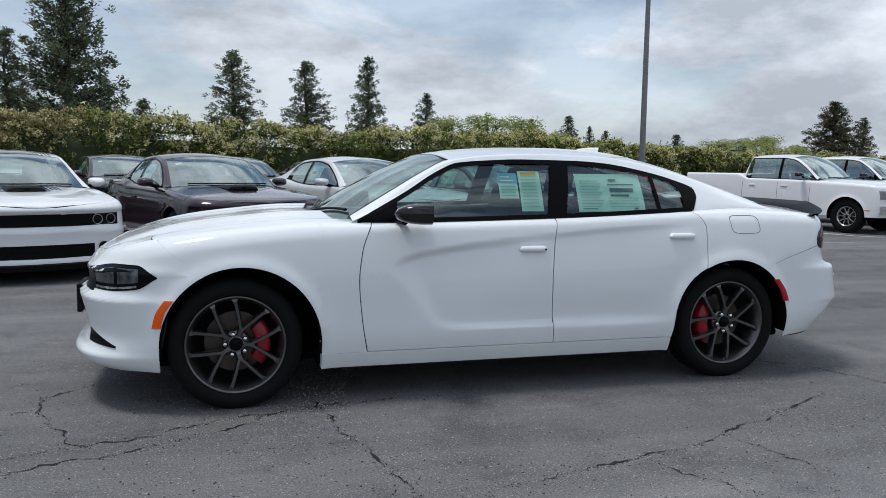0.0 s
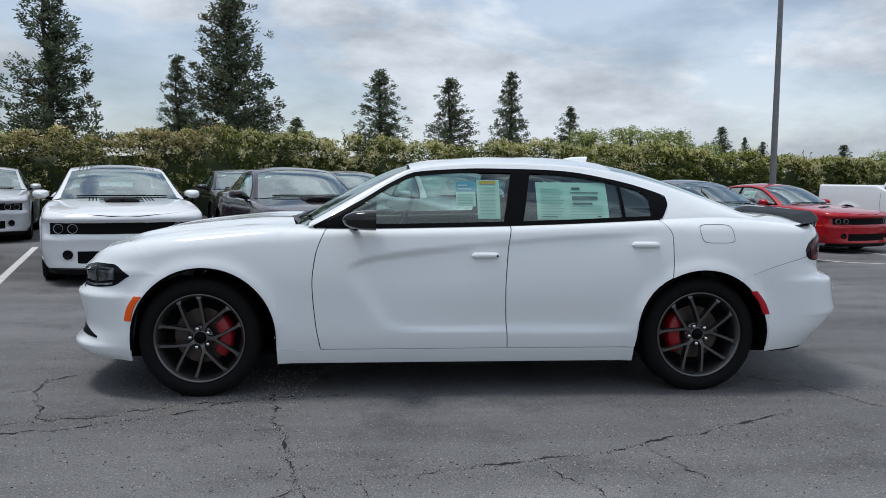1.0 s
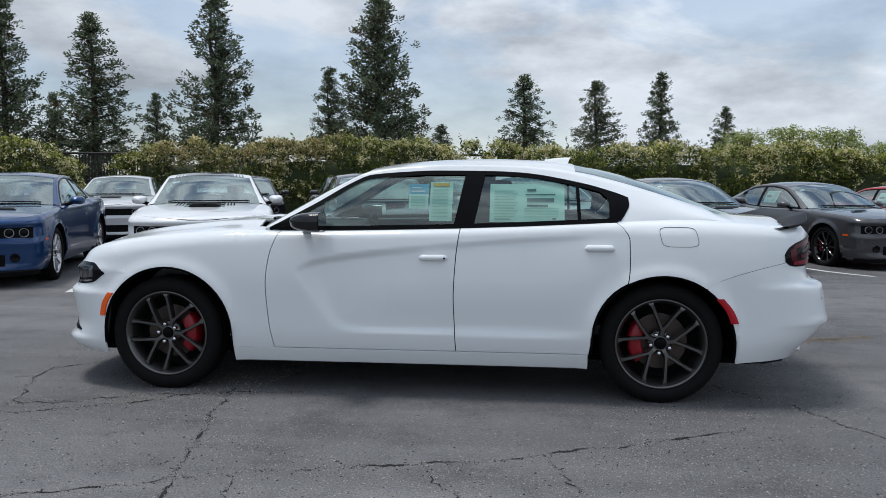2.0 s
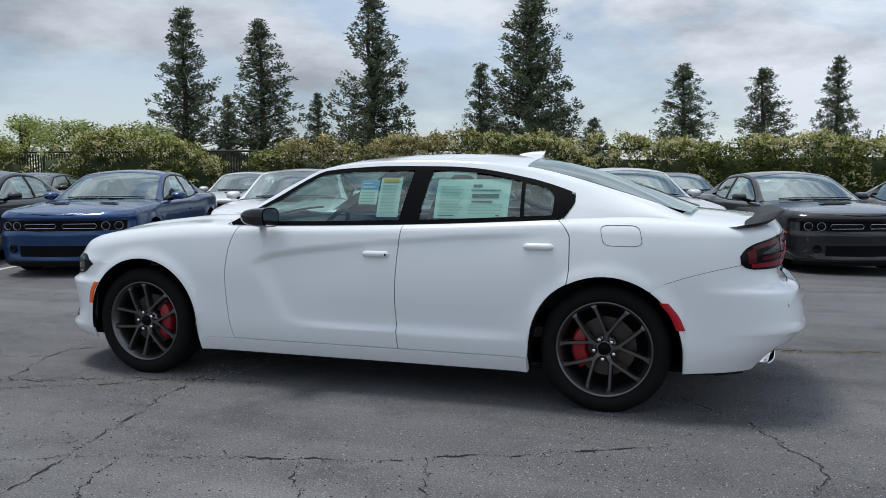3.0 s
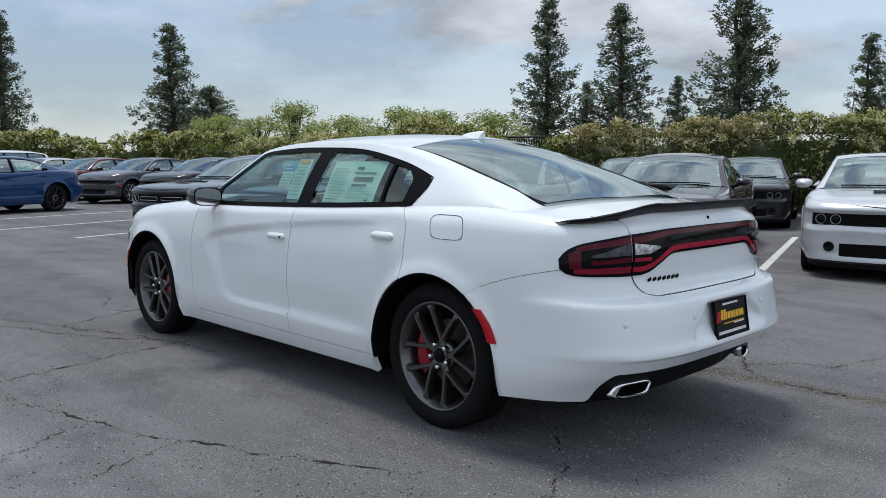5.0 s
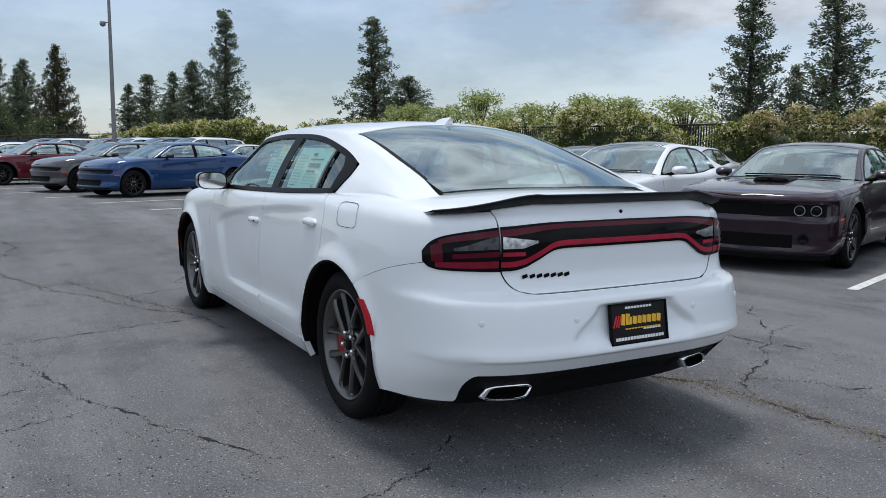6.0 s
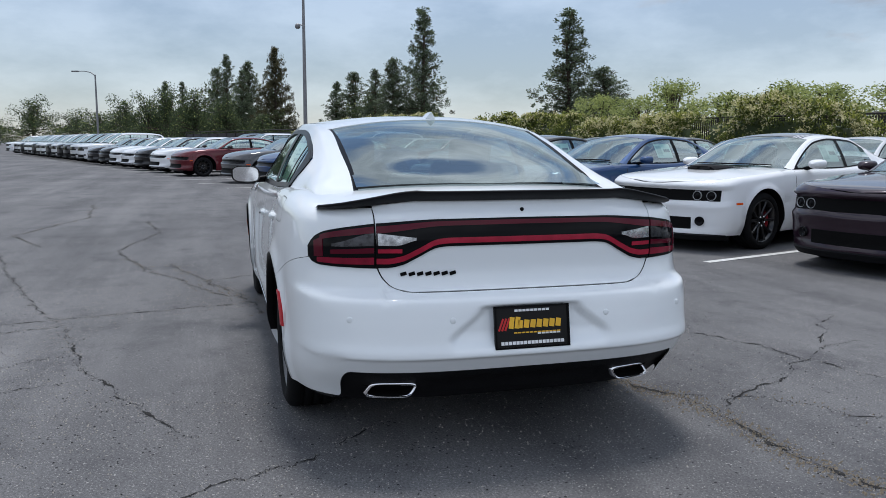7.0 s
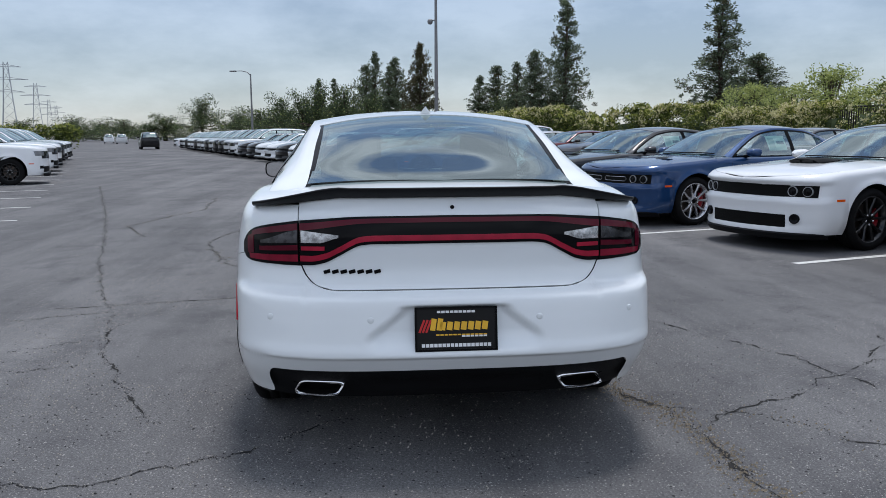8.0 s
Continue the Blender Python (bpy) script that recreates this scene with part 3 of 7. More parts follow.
def hero_car():
    car = root("sedan_car", "glossy white four-door sedan with dark wheels, parked on the asphalt lane", "car")
    for far in (False, True):
        # front bumper with its nose rounded in plan
        def bump(a, b):
            z = lerp(0.205, 0.93, b)
            x = front_edge(z)
            for _ in range(3):
                z = lerp(lerp(0.235, 0.222, a), min(HERO.shoulder(lerp(HERO.nose(z), front_edge(z) - 0.0006, a * a)), 0.93), b)
                x = lerp(HERO.nose(z), front_edge(z) - 0.0006, a * a)
            return HERO.side(x, z)
        panel("front_bumper", bump, 56, 48, M_WHITE, car, 0.01, far=far)
        # front fender, over the shoulder to the hood's edge
        xs = [-1.735] + arch_columns(0, -1.70, -1.044, 28)[:-1] + [-1.0441, -1.0436, -0.98, -0.91, -0.85, -0.80]
        cols, over = [], [[], [], []]
        for x in xs:
            wl = 1 - smooth(-1.735, -1.45, x)
            wr = smooth(-1.0, -0.80, x)

            def fx(z, x=x, wl=wl, wr=wr):
                return x + (seam_front(max(z, 0.745)) + 1.735) * wl + (cut_front(z) - GAP + 0.80) * wr
            base = HERO.arch_z(x, 0, SILL_TOP)
            top_x = fx(HERO.shoulder(x))
            cols.append((lambda z, fx=fx: HERO.side(fx(z), z), base, HERO.shoulder(top_x)))
            for j, k in enumerate((0.05, 0.10, 0.15)):
                over[j].append(HERO.top(top_x, k))
        bm = bmesh.new()
        columns_sheet(bm, cols, 22, far, over)
        part("fender", bm, M_WHITE, car)
        # doors
        inset("front_door", HERO.side, lambda z: cut_front(z) + GAP, lambda z: cut_mid(z) - GAP, const(SILL_TOP + 0.004), HERO.shoulder, M_WHITE, car, 56, 40, 0.0, far, 0.012)
        bm = bmesh.new()
        cols = []
        xs = [lerp(0.34, 1.13, i / 24) for i in range(25)] + arch_columns(1, 1.1335, 1.36, 26)[0:] + [1.36]
        for x in xs:
            w0, w1 = 1 - smooth(0.34, 0.7, x), smooth(1.1, 1.36, x)
            fn = lambda z, x=x, w0=w0, w1=w1: HERO.side(x + (cut_mid(z) + GAP - 0.34) * w0 + (cut_back(z) - GAP - 1.36) * w1, z)
            cols.append((fn, HERO.arch_z(x, 1, SILL_TOP + 0.004), HERO.shoulder(x)))
        columns_sheet(bm, cols, 40, far)
        rear_door = part("rear_door", bm, M_WHITE, car)
        # rear quarter
        bm = bmesh.new()
        cols = lower_quarter(far, car)
        over = [[], [], []]
        for c, (fn, z0, z1) in enumerate(cols):
            p = fn(z1)
            for j, k in enumerate((0.04, 0.09, 0.14)):
                over[j].append(HERO.top(p.x, k) if c < len(cols) - 4 else Vector((p.x - 0.016 * (j + 1), p.y * (1 - 0.02 * (j + 1)), z1 + 0.002 * (j + 1))))
        columns_sheet(bm, cols, 22, far, over)
        part("rear_quarter", bm, M_WHITE, car)
        # sill
        inset("side_sill", HERO.side, const(-1.042), const(1.124), lambda z: 0.198, const(SILL_TOP - 0.004), M_WHITE, car, 30, 6, 0.004, far, 0.03)
        # dark backing behind the shut lines
        bm = bmesh.new()
        cols = []
        for x in [lerp(-1.9, 2.28, i / 60) for i in range(61)]:
            base = max(HERO.arch_z(x, 0, 0.24), HERO.arch_z(x, 1, 0.24)) + 0.004
            cols.append((lambda z, x=x: HERO.side(x, z, -0.012), base, HERO.shoulder(x) - 0.02))
        columns_sheet(bm, cols, 14, far, None, 0.0)
        part("inner_panel", bm, M_GAP, car)
        # wheel-arch lips and liners
        for i in (0, 1):
            xc, zc, r = HERO.arches[i]
            rows = [[], [], [], [], []]
            for j in range(33):
                a = lerp(-0.13, math.pi + 0.13, j / 32)
                x, z = xc - r * math.cos(a), zc + r * math.sin(a)
                if a < 0 or a > math.pi:
                    x, z = xc - r * (1 if a < 1 else -1), zc - r * 1.2 * (-a if a < 0 else a - math.pi)
                p = HERO.side(x, max(z, 0.21), 0.0)
                n = Vector((x - xc, 0, z - zc)).normalized()
                rows[0].append(p + Vector((0, -0.003, 0)))
                rows[1].append(p + n * -0.012 + Vector((0, 0.004, 0)))
                rows[2].append(p + n * -0.012 + Vector((0, 0.03, 0)))
                rows[3].append(p + n * 0.0 + Vector((0, 0.05, 0)))
                rows[4].append(Vector((p.x, -0.5, p.z)) + n * 0.005)
            bm = bmesh.new()
            sheet(bm, mirror_y(rows[:3]) if far else rows[:3], far)
            part("arch_lip", bm, M_TRIM, car, "black wheel-arch liner edge")
            bm = bmesh.new()
            sheet(bm, mirror_y(rows[2:]) if far else rows[2:], far)
            part("arch_liner", bm, M_UNDER, car)
        # rear bumper
        xs = [1.9722, 2.0, 2.035, 2.08, 2.13, 2.18, 2.23, 2.27, 2.30]
        cols = []
        for x in xs:
            cols.append((lambda z, x=x: HERO.side(x, z), curve((1.95, 0.25), (2.3, 0.265))(x), seam_rear(x) - 0.0012))
        # the stretch between the arch and the seam
        pre = []
        for x in [1.797] + arch_columns(1, 1.81, 1.9715, 26):
            pre.append((lambda z, x=x: HERO.side(x, z), HERO.arch_z(x, 1, 0.25), seam_rear(x) - 0.0012))
        cols = pre + [(lambda z: HERO.side(1.9719, z), 0.36, seam_rear(1.972) - 0.0012)] + cols
        for k in [j / 64 for j in range(1, 65)]:
            y0 = lerp(0.845, 0.0, k)
            fn = lambda z, k=k: HERO.rear(lerp(-HERO.side(2.30, z).y, 0.0, k), z)
            cols.append((fn, lerp(0.406, 0.265, smooth(0.70, 0.825, y0)), lid_rim(y0)))
        rows = []
        for b in range(65):
            rows.append([fn(lerp(z0, z1, b / 64)) for fn, z0, z1 in cols])
        bm = bmesh.new()
        sheet(bm, mirror_y(rows) if far else rows, far, 0.0)
        part("rear_bumper", bm, M_WHITE, car)
        # black lower valance
        rows = []
        ys = [lerp(0.812, 0.0, j / 48) for j in range(49)]
        for b in range(9):
            t = b / 8
            r = []
            for y in ys:
                z1 = lerp(0.41, 0.272, smooth(0.695, 0.822, y))
                z = lerp(lerp(0.240, 0.232, smooth(0.55, 0.83, y)), z1, t)
                r.append(HERO.rear(y, z, -0.012 - 0.05 * (1 - t) - 0.02 * smooth(0.25, 0.45, t) * (1 - smooth(0.55, 0.8, t)) * (1 - smooth(0.36, 0.42, y))))
            rows.append(r)
        bm = bmesh.new()
        sheet(bm, mirror_y(rows) if far else rows, far, 0.0)
        part("rear_valance", bm, M_PLASTIC, car, "black textured lower valance")
        # exhaust finisher: a squashed chrome ring with a dark throat
        ring_out, ring_in, ring_back = [], [], []
        sg = 1 if far else -1
        for j in range(40):
            a = 2 * math.pi * j / 40
            c, s = math.cos(a), math.sin(a)
            px = math.copysign(abs(c) ** 0.42, c)
            pz = math.copysign(abs(s) ** 0.42, s)
            y = 0.537 + 0.094 * px - 0.018 * pz
            z = 0.305 + 0.031 * pz
            xb = HERO.rear(y, 0.31).x - 0.012
            ring_out.append(Vector((xb - 0.03, sg * y, z)))
            ring_in.append(Vector((xb + 0.012, sg * (0.537 + 0.089 * px - 0.017 * pz), 0.305 + 0.0275 * pz)))
            ring_back.append(Vector((xb - 0.06, sg * (0.537 + 0.080 * px - 0.015 * pz), 0.305 + 0.021 * pz)))
        bm = bmesh.new()
        mid = [p.lerp(q, 0.9) + Vector((0.006, 0, 0)) for p, q in zip(ring_out, ring_in)]
        inn = [Vector((p.x - 0.004, sg * (abs(p.y) - 0.537) * 0.92 + sg * 0.537, 0.305 + (p.z - 0.305) * 0.82)) for p in ring_in]
        sheet(bm, [ring_out, mid, ring_in, inn], closed=True, flip=far)
        tip = part("exhaust_tip", bm, M_CHROME, car, "chrome rectangular exhaust tip")
        bm = bmesh.new()
        sheet(bm, [inn, ring_back], closed=True, flip=far)
        bm.faces.new([bm.verts.new(p) for p in ring_back])
        part("throat", bm, M_UNDER, tip)
        # cabin side: rail over the windows and the rear pillar
        trim_top = curve((-0.86, 1.008), (-0.82, 1.03), (-0.544, 1.178), (-0.335, 1.300), (-0.213, 1.350), (0.0, 1.368), (0.19, 1.376), (0.55, 1.372), (0.73, 1.362), (1.095, 1.298), (1.30, 1.238), (1.36, 1.215))
        C = HERO_CABIN
        bm = bmesh.new()
        xs = [lerp(-0.86, 1.365, i / 50) for i in range(51)]
        rows = [[C.side(x, lerp(min(trim_top(x), C.rz(x) - 0.002), C.rz(x), t)) for x in xs] for t in (0, 0.35, 0.7, 1.0)]
        rows += [[C.top(x, k * (1 + 0.2 * smooth(1.06, 1.12, x))) for x in xs] for k in (0.025, 0.05, 0.075)]
        sheet(bm, mirror_y(rows) if far else rows, far)
        part("roof_rail", bm, M_WHITE, car)
        pillar_front = curve((1.06, 1.305), (1.12, 1.345), (1.17, 1.37), (1.215, 1.365), (1.24, 1.36))
        rows = []
        for b in range(17):
            t = b / 16
            r = []
            for a in range(25):
                x = lerp(1.36, 2.10, a / 24)
                for _ in range(3):
                    z = lerp(HERO.shoulder(x) - 0.004, max(C.rz(x), HERO.shoulder(x) + 0.004), t)
                    x = lerp(pillar_front(z) if z < 1.215 else 1.365, 2.10, a / 24)
                p = C.side(x, z)
                flare = 0.05 * (1 - t) ** 3 * smooth(1.36, 1.6, x)
                q = HERO.top(x, max(0.0, 1 - abs(p.y) / HERO.edge(x)))
                p.z = lerp(p.z, q.z - 0.004, smooth(1.80, 2.06, x))
                r.append(p + Vector((0, flare * 0.2, 0)))
            rows.append(r)
        xs = [rows[-1][a].x for a in range(25)]
        for k0 in (0.03, 0.06, 0.09):
            r = []
            for x in xs:
                q = C.top(x, k0 * (1 + 0.4 * smooth(1.36, 1.96, x)))
                r.append(lerp(q, Vector((x, q.y, HERO.top(x, max(0.0, 1 - abs(q.y) / HERO.edge(x))).z - 0.004)), smooth(1.80, 2.06, x)))
            rows.append(r)
        bm = bmesh.new()
        sheet(bm, mirror_y(rows) if far else rows, far)
        part("rear_pillar", bm, M_WHITE, car)
        # window surround and panes
        belt = lambda x: HERO.shoulder(x) + 0.0
        t_mid = lambda x: trim_top(x) - 0.026
        S = C.side
        inset("window_trim", S, const(-0.83), const(1.345), t_mid, trim_top, M_TRIM, car, 50, 2, 0.004, far)
        inset("belt_trim", S, const(-0.80), const(1.30), belt, lambda x: belt(x) + 0.024, M_TRIM, car, 40, 2, 0.006, far, 0.01)
        inset("mirror_patch", S, const(-0.82), const(-0.60), lambda x: belt(x) + 0.02, t_mid, M_TRIM, car, 8, 4, 0.002, far)
        bl = curve((1.0, 0.312), (1.37, 0.385))
        br = curve((1.0, 0.432), (1.37, 0.505))
        inset("middle_pillar", S, bl, br, lambda x: belt(x) + 0.02, t_mid, M_TRIM, car, 6, 8, 0.005, far)
        dv0, dv1 = curve((1.05, 1.065), (1.32, 1.05)), curve((1.05, 1.085), (1.32, 1.07))
        inset("quarter_bar", S, dv0, dv1, lambda x: belt(x) + 0.02, t_mid, M_TRIM, car, 3, 8, 0.005, far)
        rc = curve((1.05, 1.232), (1.12, 1.25), (1.19, 1.25), (1.24, 1.20))
        inset("rear_corner_trim", S, rc, curve((1.06, 1.302), (1.12, 1.342), (1.17, 1.367), (1.24, 1.36)), lambda x: belt(x) + 0.01, lambda x: trim_top(x) - 0.012, M_TRIM, car, 6, 10, 0.005, far)
        pane_b = lambda x: belt(x) + 0.015
        inset("front_window", S, const(-0.66), lambda z: bl(z) + 0.01, pane_b, lambda x: t_mid(x) + 0.006, M_GLASS, car, 24, 10, -0.004, far, 0.0)
        inset("rear_window", S, lambda z: br(z) - 0.01, lambda z: dv0(z) + 0.005, pane_b, lambda x: t_mid(x) + 0.006, M_GLASS, car, 18, 10, -0.004, far, 0.0)
        inset("quarter_window", S, lambda z: dv1(z) - 0.005, lambda z: rc(z) + 0.01, pane_b, lambda x: t_mid(x) + 0.006, M_GLASS, car, 8, 8, -0.004, far, 0.0)
        # handles in their cups
        for x0, z0, lock in ((0.202, 0.852, True), (1.188, 0.918, False)):
            bm = bmesh.new()
            rows = []
            for j in range(13):
                a = lerp(-1, 1, j / 12)
                w = (1 - abs(a) ** 12) ** 0.5
                x = x0 + 0.088 * a
                y = HERO.side(x, z0).y
                rows.append([Vector((x, y + 0.004, z0 + 0.021 * w)), Vector((x, y - 0.020 * w - 0.002, z0 + 0.015 * w)), Vector((x, y - 0.024 * w - 0.002, z0)), Vector((x, y - 0.020 * w - 0.002, z0 - 0.014 * w)), Vector((x, y + 0.004, z0 - 0.019 * w))])
            sheet(bm, mirror_y(rows) if far else rows, not far)
            handle = part("door_handle", bm, M_WHITE, car)
            if lock:
                bm = bmesh.new()
                p = HERO.side(x0 + 0.07, z0)
                disc_patch(bm, Vector((p.x, -(p.y - 0.026) if far else p.y - 0.026, p.z)), (0, 1 if far else -1, 0), 0.006)
                part("lock", bm, M_TRIM, handle)
            rows = []
            for j in range(17):
                a = lerp(-1, 1, j / 16)
                w = math.sqrt(max(0, 1 - a * a))
                rows.append([HERO.side(x0 + 0.068 * a, z0 - 0.014, 0.001), HERO.side(x0 + 0.064 * a, z0 - 0.014 - 0.026 * w, 0.0012)])
            bm = bmesh.new()
            sheet(bm, mirror_y(rows) if far else rows, not far)
            part("handle_cup", bm, plain_grey, car)
        # fuel flap on the near side only
        if not far:
            out_ring, in_ring = [], []
            for j in range(44):
                a = 2 * math.pi * j / 44
                c, s = math.cos(a), math.sin(a)
                px, pz = math.copysign(abs(c) ** 0.42, c), math.copysign(abs(s) ** 0.42, s)
                xx, zz = 1.640 + 0.106 * px + 0.012 * pz * -1, 0.988 + 0.057 * pz
                out_ring.append(HERO.side(xx, min(zz, HERO.shoulder(xx) - 0.012), 0.0018))
                xx2, zz2 = 1.640 + 0.1035 * px - 0.012 * pz, 0.988 + 0.0545 * pz
                in_ring.append(HERO.side(xx2, min(zz2, HERO.shoulder(xx2) - 0.014), 0.0018))
            bm = bmesh.new()
            sheet(bm, [out_ring, in_ring], closed=True, flip=False)
            part("fuel_flap_gap", bm, M_GAP, car)
        # side markers
        mk = curve((0.455, -1.908), (0.54, -1.887), (0.62, -1.836))
        inset("front_marker", HERO.side, lambda z: mk(z) - 0.022, lambda z: mk(z) + 0.022, const(0.468), const(0.615), M_AMBER, car, 5, 10, 0.006, far, 0.01, "amber side marker lamp")
        mr = curve((0.46, 1.972), (0.56, 1.932), (0.64, 1.868))
        inset("rear_marker", HERO.side, lambda z: mr(z) - 0.024, lambda z: mr(z) + 0.022, const(0.492), const(0.636), M_REDMARK, car, 5, 10, 0.006, far, 0.01, "red side marker lamp")
        # headlamp: dark body, clear cover with a bright strip
        lt = curve((-2.31, 0.745), (-2.25, 0.762), (-2.1, 0.795), (-2.0, 0.795), (-1.90, 0.735))
        lb = curve((-2.38, 0.645), (-2.2, 0.648), (-2.0, 0.668), (-1.90, 0.727))
        lamp = inset("headlight", HERO.side, const(-2.298), const(-1.895), lb, lt, M_SMOKE, car, 22, 8, 0.004, far, 0.008, "dark smoked headlight")
        inset("lamp_strip", HERO.side, const(-2.255), const(-2.0), lambda x: lb(x) + 0.010, lambda x: lb(x) + 0.021, M_REVERSE, lamp, 16, 2, 0.007, far, 0.004)
        inset("lamp_lens", HERO.side, const(-2.24), const(-2.12), lambda x: lb(x) + 0.038, lambda x: lt(x) - 0.016, M_LAMPDIM, lamp, 8, 3, 0.006, far, 0.004)
        inset("lamp_lens", HERO.side, const(-2.10), const(-1.99), lambda x: lb(x) + 0.036, lambda x: lt(x) - 0.020, M_LAMPDIM, lamp, 8, 3, 0.006, far, 0.004)
        inset("fog_vent", HERO.side, const(-2.275), const(-2.12), curve((-2.33, 0.36), (-2.12, 0.35)), curve((-2.33, 0.445), (-2.12, 0.36)), M_TRIM, car, 20, 10, 0.008, far, 0.006)
        # door mirror
        sgy = 1 if far else -1
        bm = bmesh.new()
        rows = []
        for j in range(11):
            t = j / 10
            x = lerp(-0.655, -0.455, t)
            w = (1 - (1 - t) ** 2.6) ** 0.5
            cy, cz = 0.985, 1.068
            rows.append([Vector((x, sgy * (cy + 0.10 * w * math.copysign(abs(math.cos(a)) ** 0.6, math.cos(a))), cz + 0.060 * w * math.copysign(abs(math.sin(a)) ** 0.6, math.sin(a)) + 0.004 * math.cos(a))) for a in [2 * math.pi * q / 24 for q in range(24)]])
        sheet(bm, rows, closed=True, flip=far)
        f = bm.faces.new([bm.verts.new(p + Vector((-0.004, 0, 0))) for p in rows[-1]])
        mirror = part("door_mirror", bm, M_BLACKGLOSS, car, "gloss black door mirror")
        bm = bmesh.new()
        ring = [Vector((-0.453, sgy * 0.985 + (p.y - sgy * 0.985) * 0.9, 1.068 + (p.z - 1.068) * 0.88)) for p in rows[-1]]
        bm.faces.new([bm.verts.new(p) for p in ring])
        part("mirror_glass", bm, M_CHROME, mirror, "mirror glass")
        bm = bmesh.new()
        tube(bm, [(-0.60, sgy * 0.84, 1.03), (-0.575, sgy * 0.91, 1.022)], [0.026, 0.022], 10)
        part("mirror_foot", bm, M_TRIM, mirror)
        # tail lamp, outer piece
        def lamp_top(y):
            return curve((0.0, 1.006), (0.35, 1.004), (0.575, 0.99), (0.70, 0.972), (0.78, 0.952), (0.82, 0.925), (0.845, 0.88))(y)

        def lamp_low(y):
            return curve((0.0, 0.897), (0.30, 0.897), (0.355, 0.893), (0.445, 0.85), (0.50, 0.823), (0.56, 0.812), (0.70, 0.812), (0.80, 0.815), (0.83, 0.826), (0.845, 0.85))(y)

        def tail_piece(name, y0, y1, f0, f1, mat, off, par, n=20, m=6, label="", lo=None, hi=None):
            def fn(a, b):
                y = lerp(y1, y0, a)
                zl, zh = (lo or lamp_low)(y), (hi or lamp_top)(y)
                z = lerp(zl, zh, lerp(f0, f1, b))
                return HERO.rear(y, z, off)
            return panel(name, fn, n, m, mat, par, 0.01, far=far, label=label)
        tail = tail_piece("tail_light", 0.603, 0.842, 0, 1, M_SMOKE, 0.006, car, label="dark tail light with red bands")
        tail_piece("red_band", 0.606, 0.812, 0.08, 0.24, M_REDMID, 0.009, tail)
        tail_piece("red_end", 0.792, 0.822, 0.26, 0.86, M_REDDARK, 0.0095, tail, 10)
        # upper run of the red ring, its shade painted in as darker red
        tail_piece("top_band", 0.606, 0.80, 0.79, 0.94, M_REDDARK, 0.009, tail)
        tail_piece("inner_red", 0.606, 0.765, 0.34, 0.46, M_REDDARK, 0.009, tail)
        tail_piece("clear_lens", 0.606, 0.760, 0.0, 1.0, M_REFL, 0.009, tail, lo=lambda y: lerp(0.900, 0.893, smooth(0.606, 0.76, y)), hi=lambda y: lerp(0.950, 0.903, smooth(0.60, 0.78, y)))
        # wheels
        for x, rad in ((-1.500, 0.357), (1.553, 0.357)):
            wheel(car, (x, (1 if far else -1) * 0.780, rad - 0.003), 1 if far else -1, 0.359, 0.245, 0.266, (M_RIM, M_DISC, M_CALIPER), flip_cal=x > 0, spin=10.0 if x > 0 else -3.0)
        # parking sensors
        for y, z in ((0.713, 0.622), (0.326, 0.618)):
            bm = bmesh.new()
            p = HERO.rear(y, z, 0.0005)
            disc_patch(bm, Vector((p.x, -p.y if far else p.y, p.z)), (1, (0.35 if y > 0.5 else 0.05) * (1 if far else -1), 0), 0.0125, depth=0.002)
            part("parking_sensor", bm, M_WHITE, car)

    # hood, roof, lid and glass across the middle
    def hood(a, b):
        k = lerp(0.155, 1.0, a)
        xl = lerp(-2.19, -2.285, 1 - (1 - max(0.0, k - 0.155) / 0.845) ** 2)
        x = lerp(xl, lerp(-0.93, -1.06, k), b)
        p = HERO.top(x, k)
        yy = abs(p.y)
        p.z += 0.014 * smooth(0.30, 0.42, yy) * (1 - smooth(0.42, 0.62, yy)) * smooth(-2.3, -1.7, x)
        p.z -= 0.010 * (1 - smooth(0.16, 0.30, yy)) * smooth(-2.2, -1.6, x)
        return p
    panel("hood", hood, 22, 26, M_WHITE, car, 0.012, both=True)

    def nosecap(a, b):
        k = a
        x1 = lerp(-2.193, -2.288, 1 - (1 - max(0.0, k - 0.155) / 0.845) ** 2)
        return HERO.top(lerp(-2.325, x1, b ** 2), k)
    panel("nose_panel", nosecap, 30, 14, M_WHITE, car, 0.0, both=True)

    def nosestrip(a, b):
        return HERO.top(lerp(-2.193, seam_front(0.95) - GAP, a), lerp(0.0, 0.152, b))
    for far in (False, True):
        panel("nose_strip", nosestrip, 14, 4, M_WHITE, car, 0.0, far=far)
    C = HERO_CABIN

    def cowl(a, b):
        k = a
        x0 = lerp(-0.90, -1.055, k)
        return Vector((lerp(x0, x0 + 0.16, b), -0.78 * (1 - k), lerp(HERO.top(x0, k).z - 0.012, 0.985, b)))
    panel("cowl", cowl, 16, 3, M_TRIM, car, 0.0, both=True)

    def screen(a, b):
        k = lerp(0.075, 1.0, a)
        x = lerp(lerp(-0.865, -1.03, 1 - (1 - k) ** 2), lerp(-0.27, -0.235, k), b)
        return C.top(x, k, -0.003)
    panel("windshield", screen, 18, 16, M_GLASS, car, 0.0, both=True)

    def wsband(a, b):
        k = lerp(0.07, 0.105, a)
        x = lerp(-0.87, -0.26, b)
        return C.top(x, k, -0.001)
    for far in (False, True):
        panel("windshield_edge", wsband, 2, 20, M_TRIM, car, 0.0, far=far)

    def roof(a, b):
        k = lerp(0.075, 1.0, a)
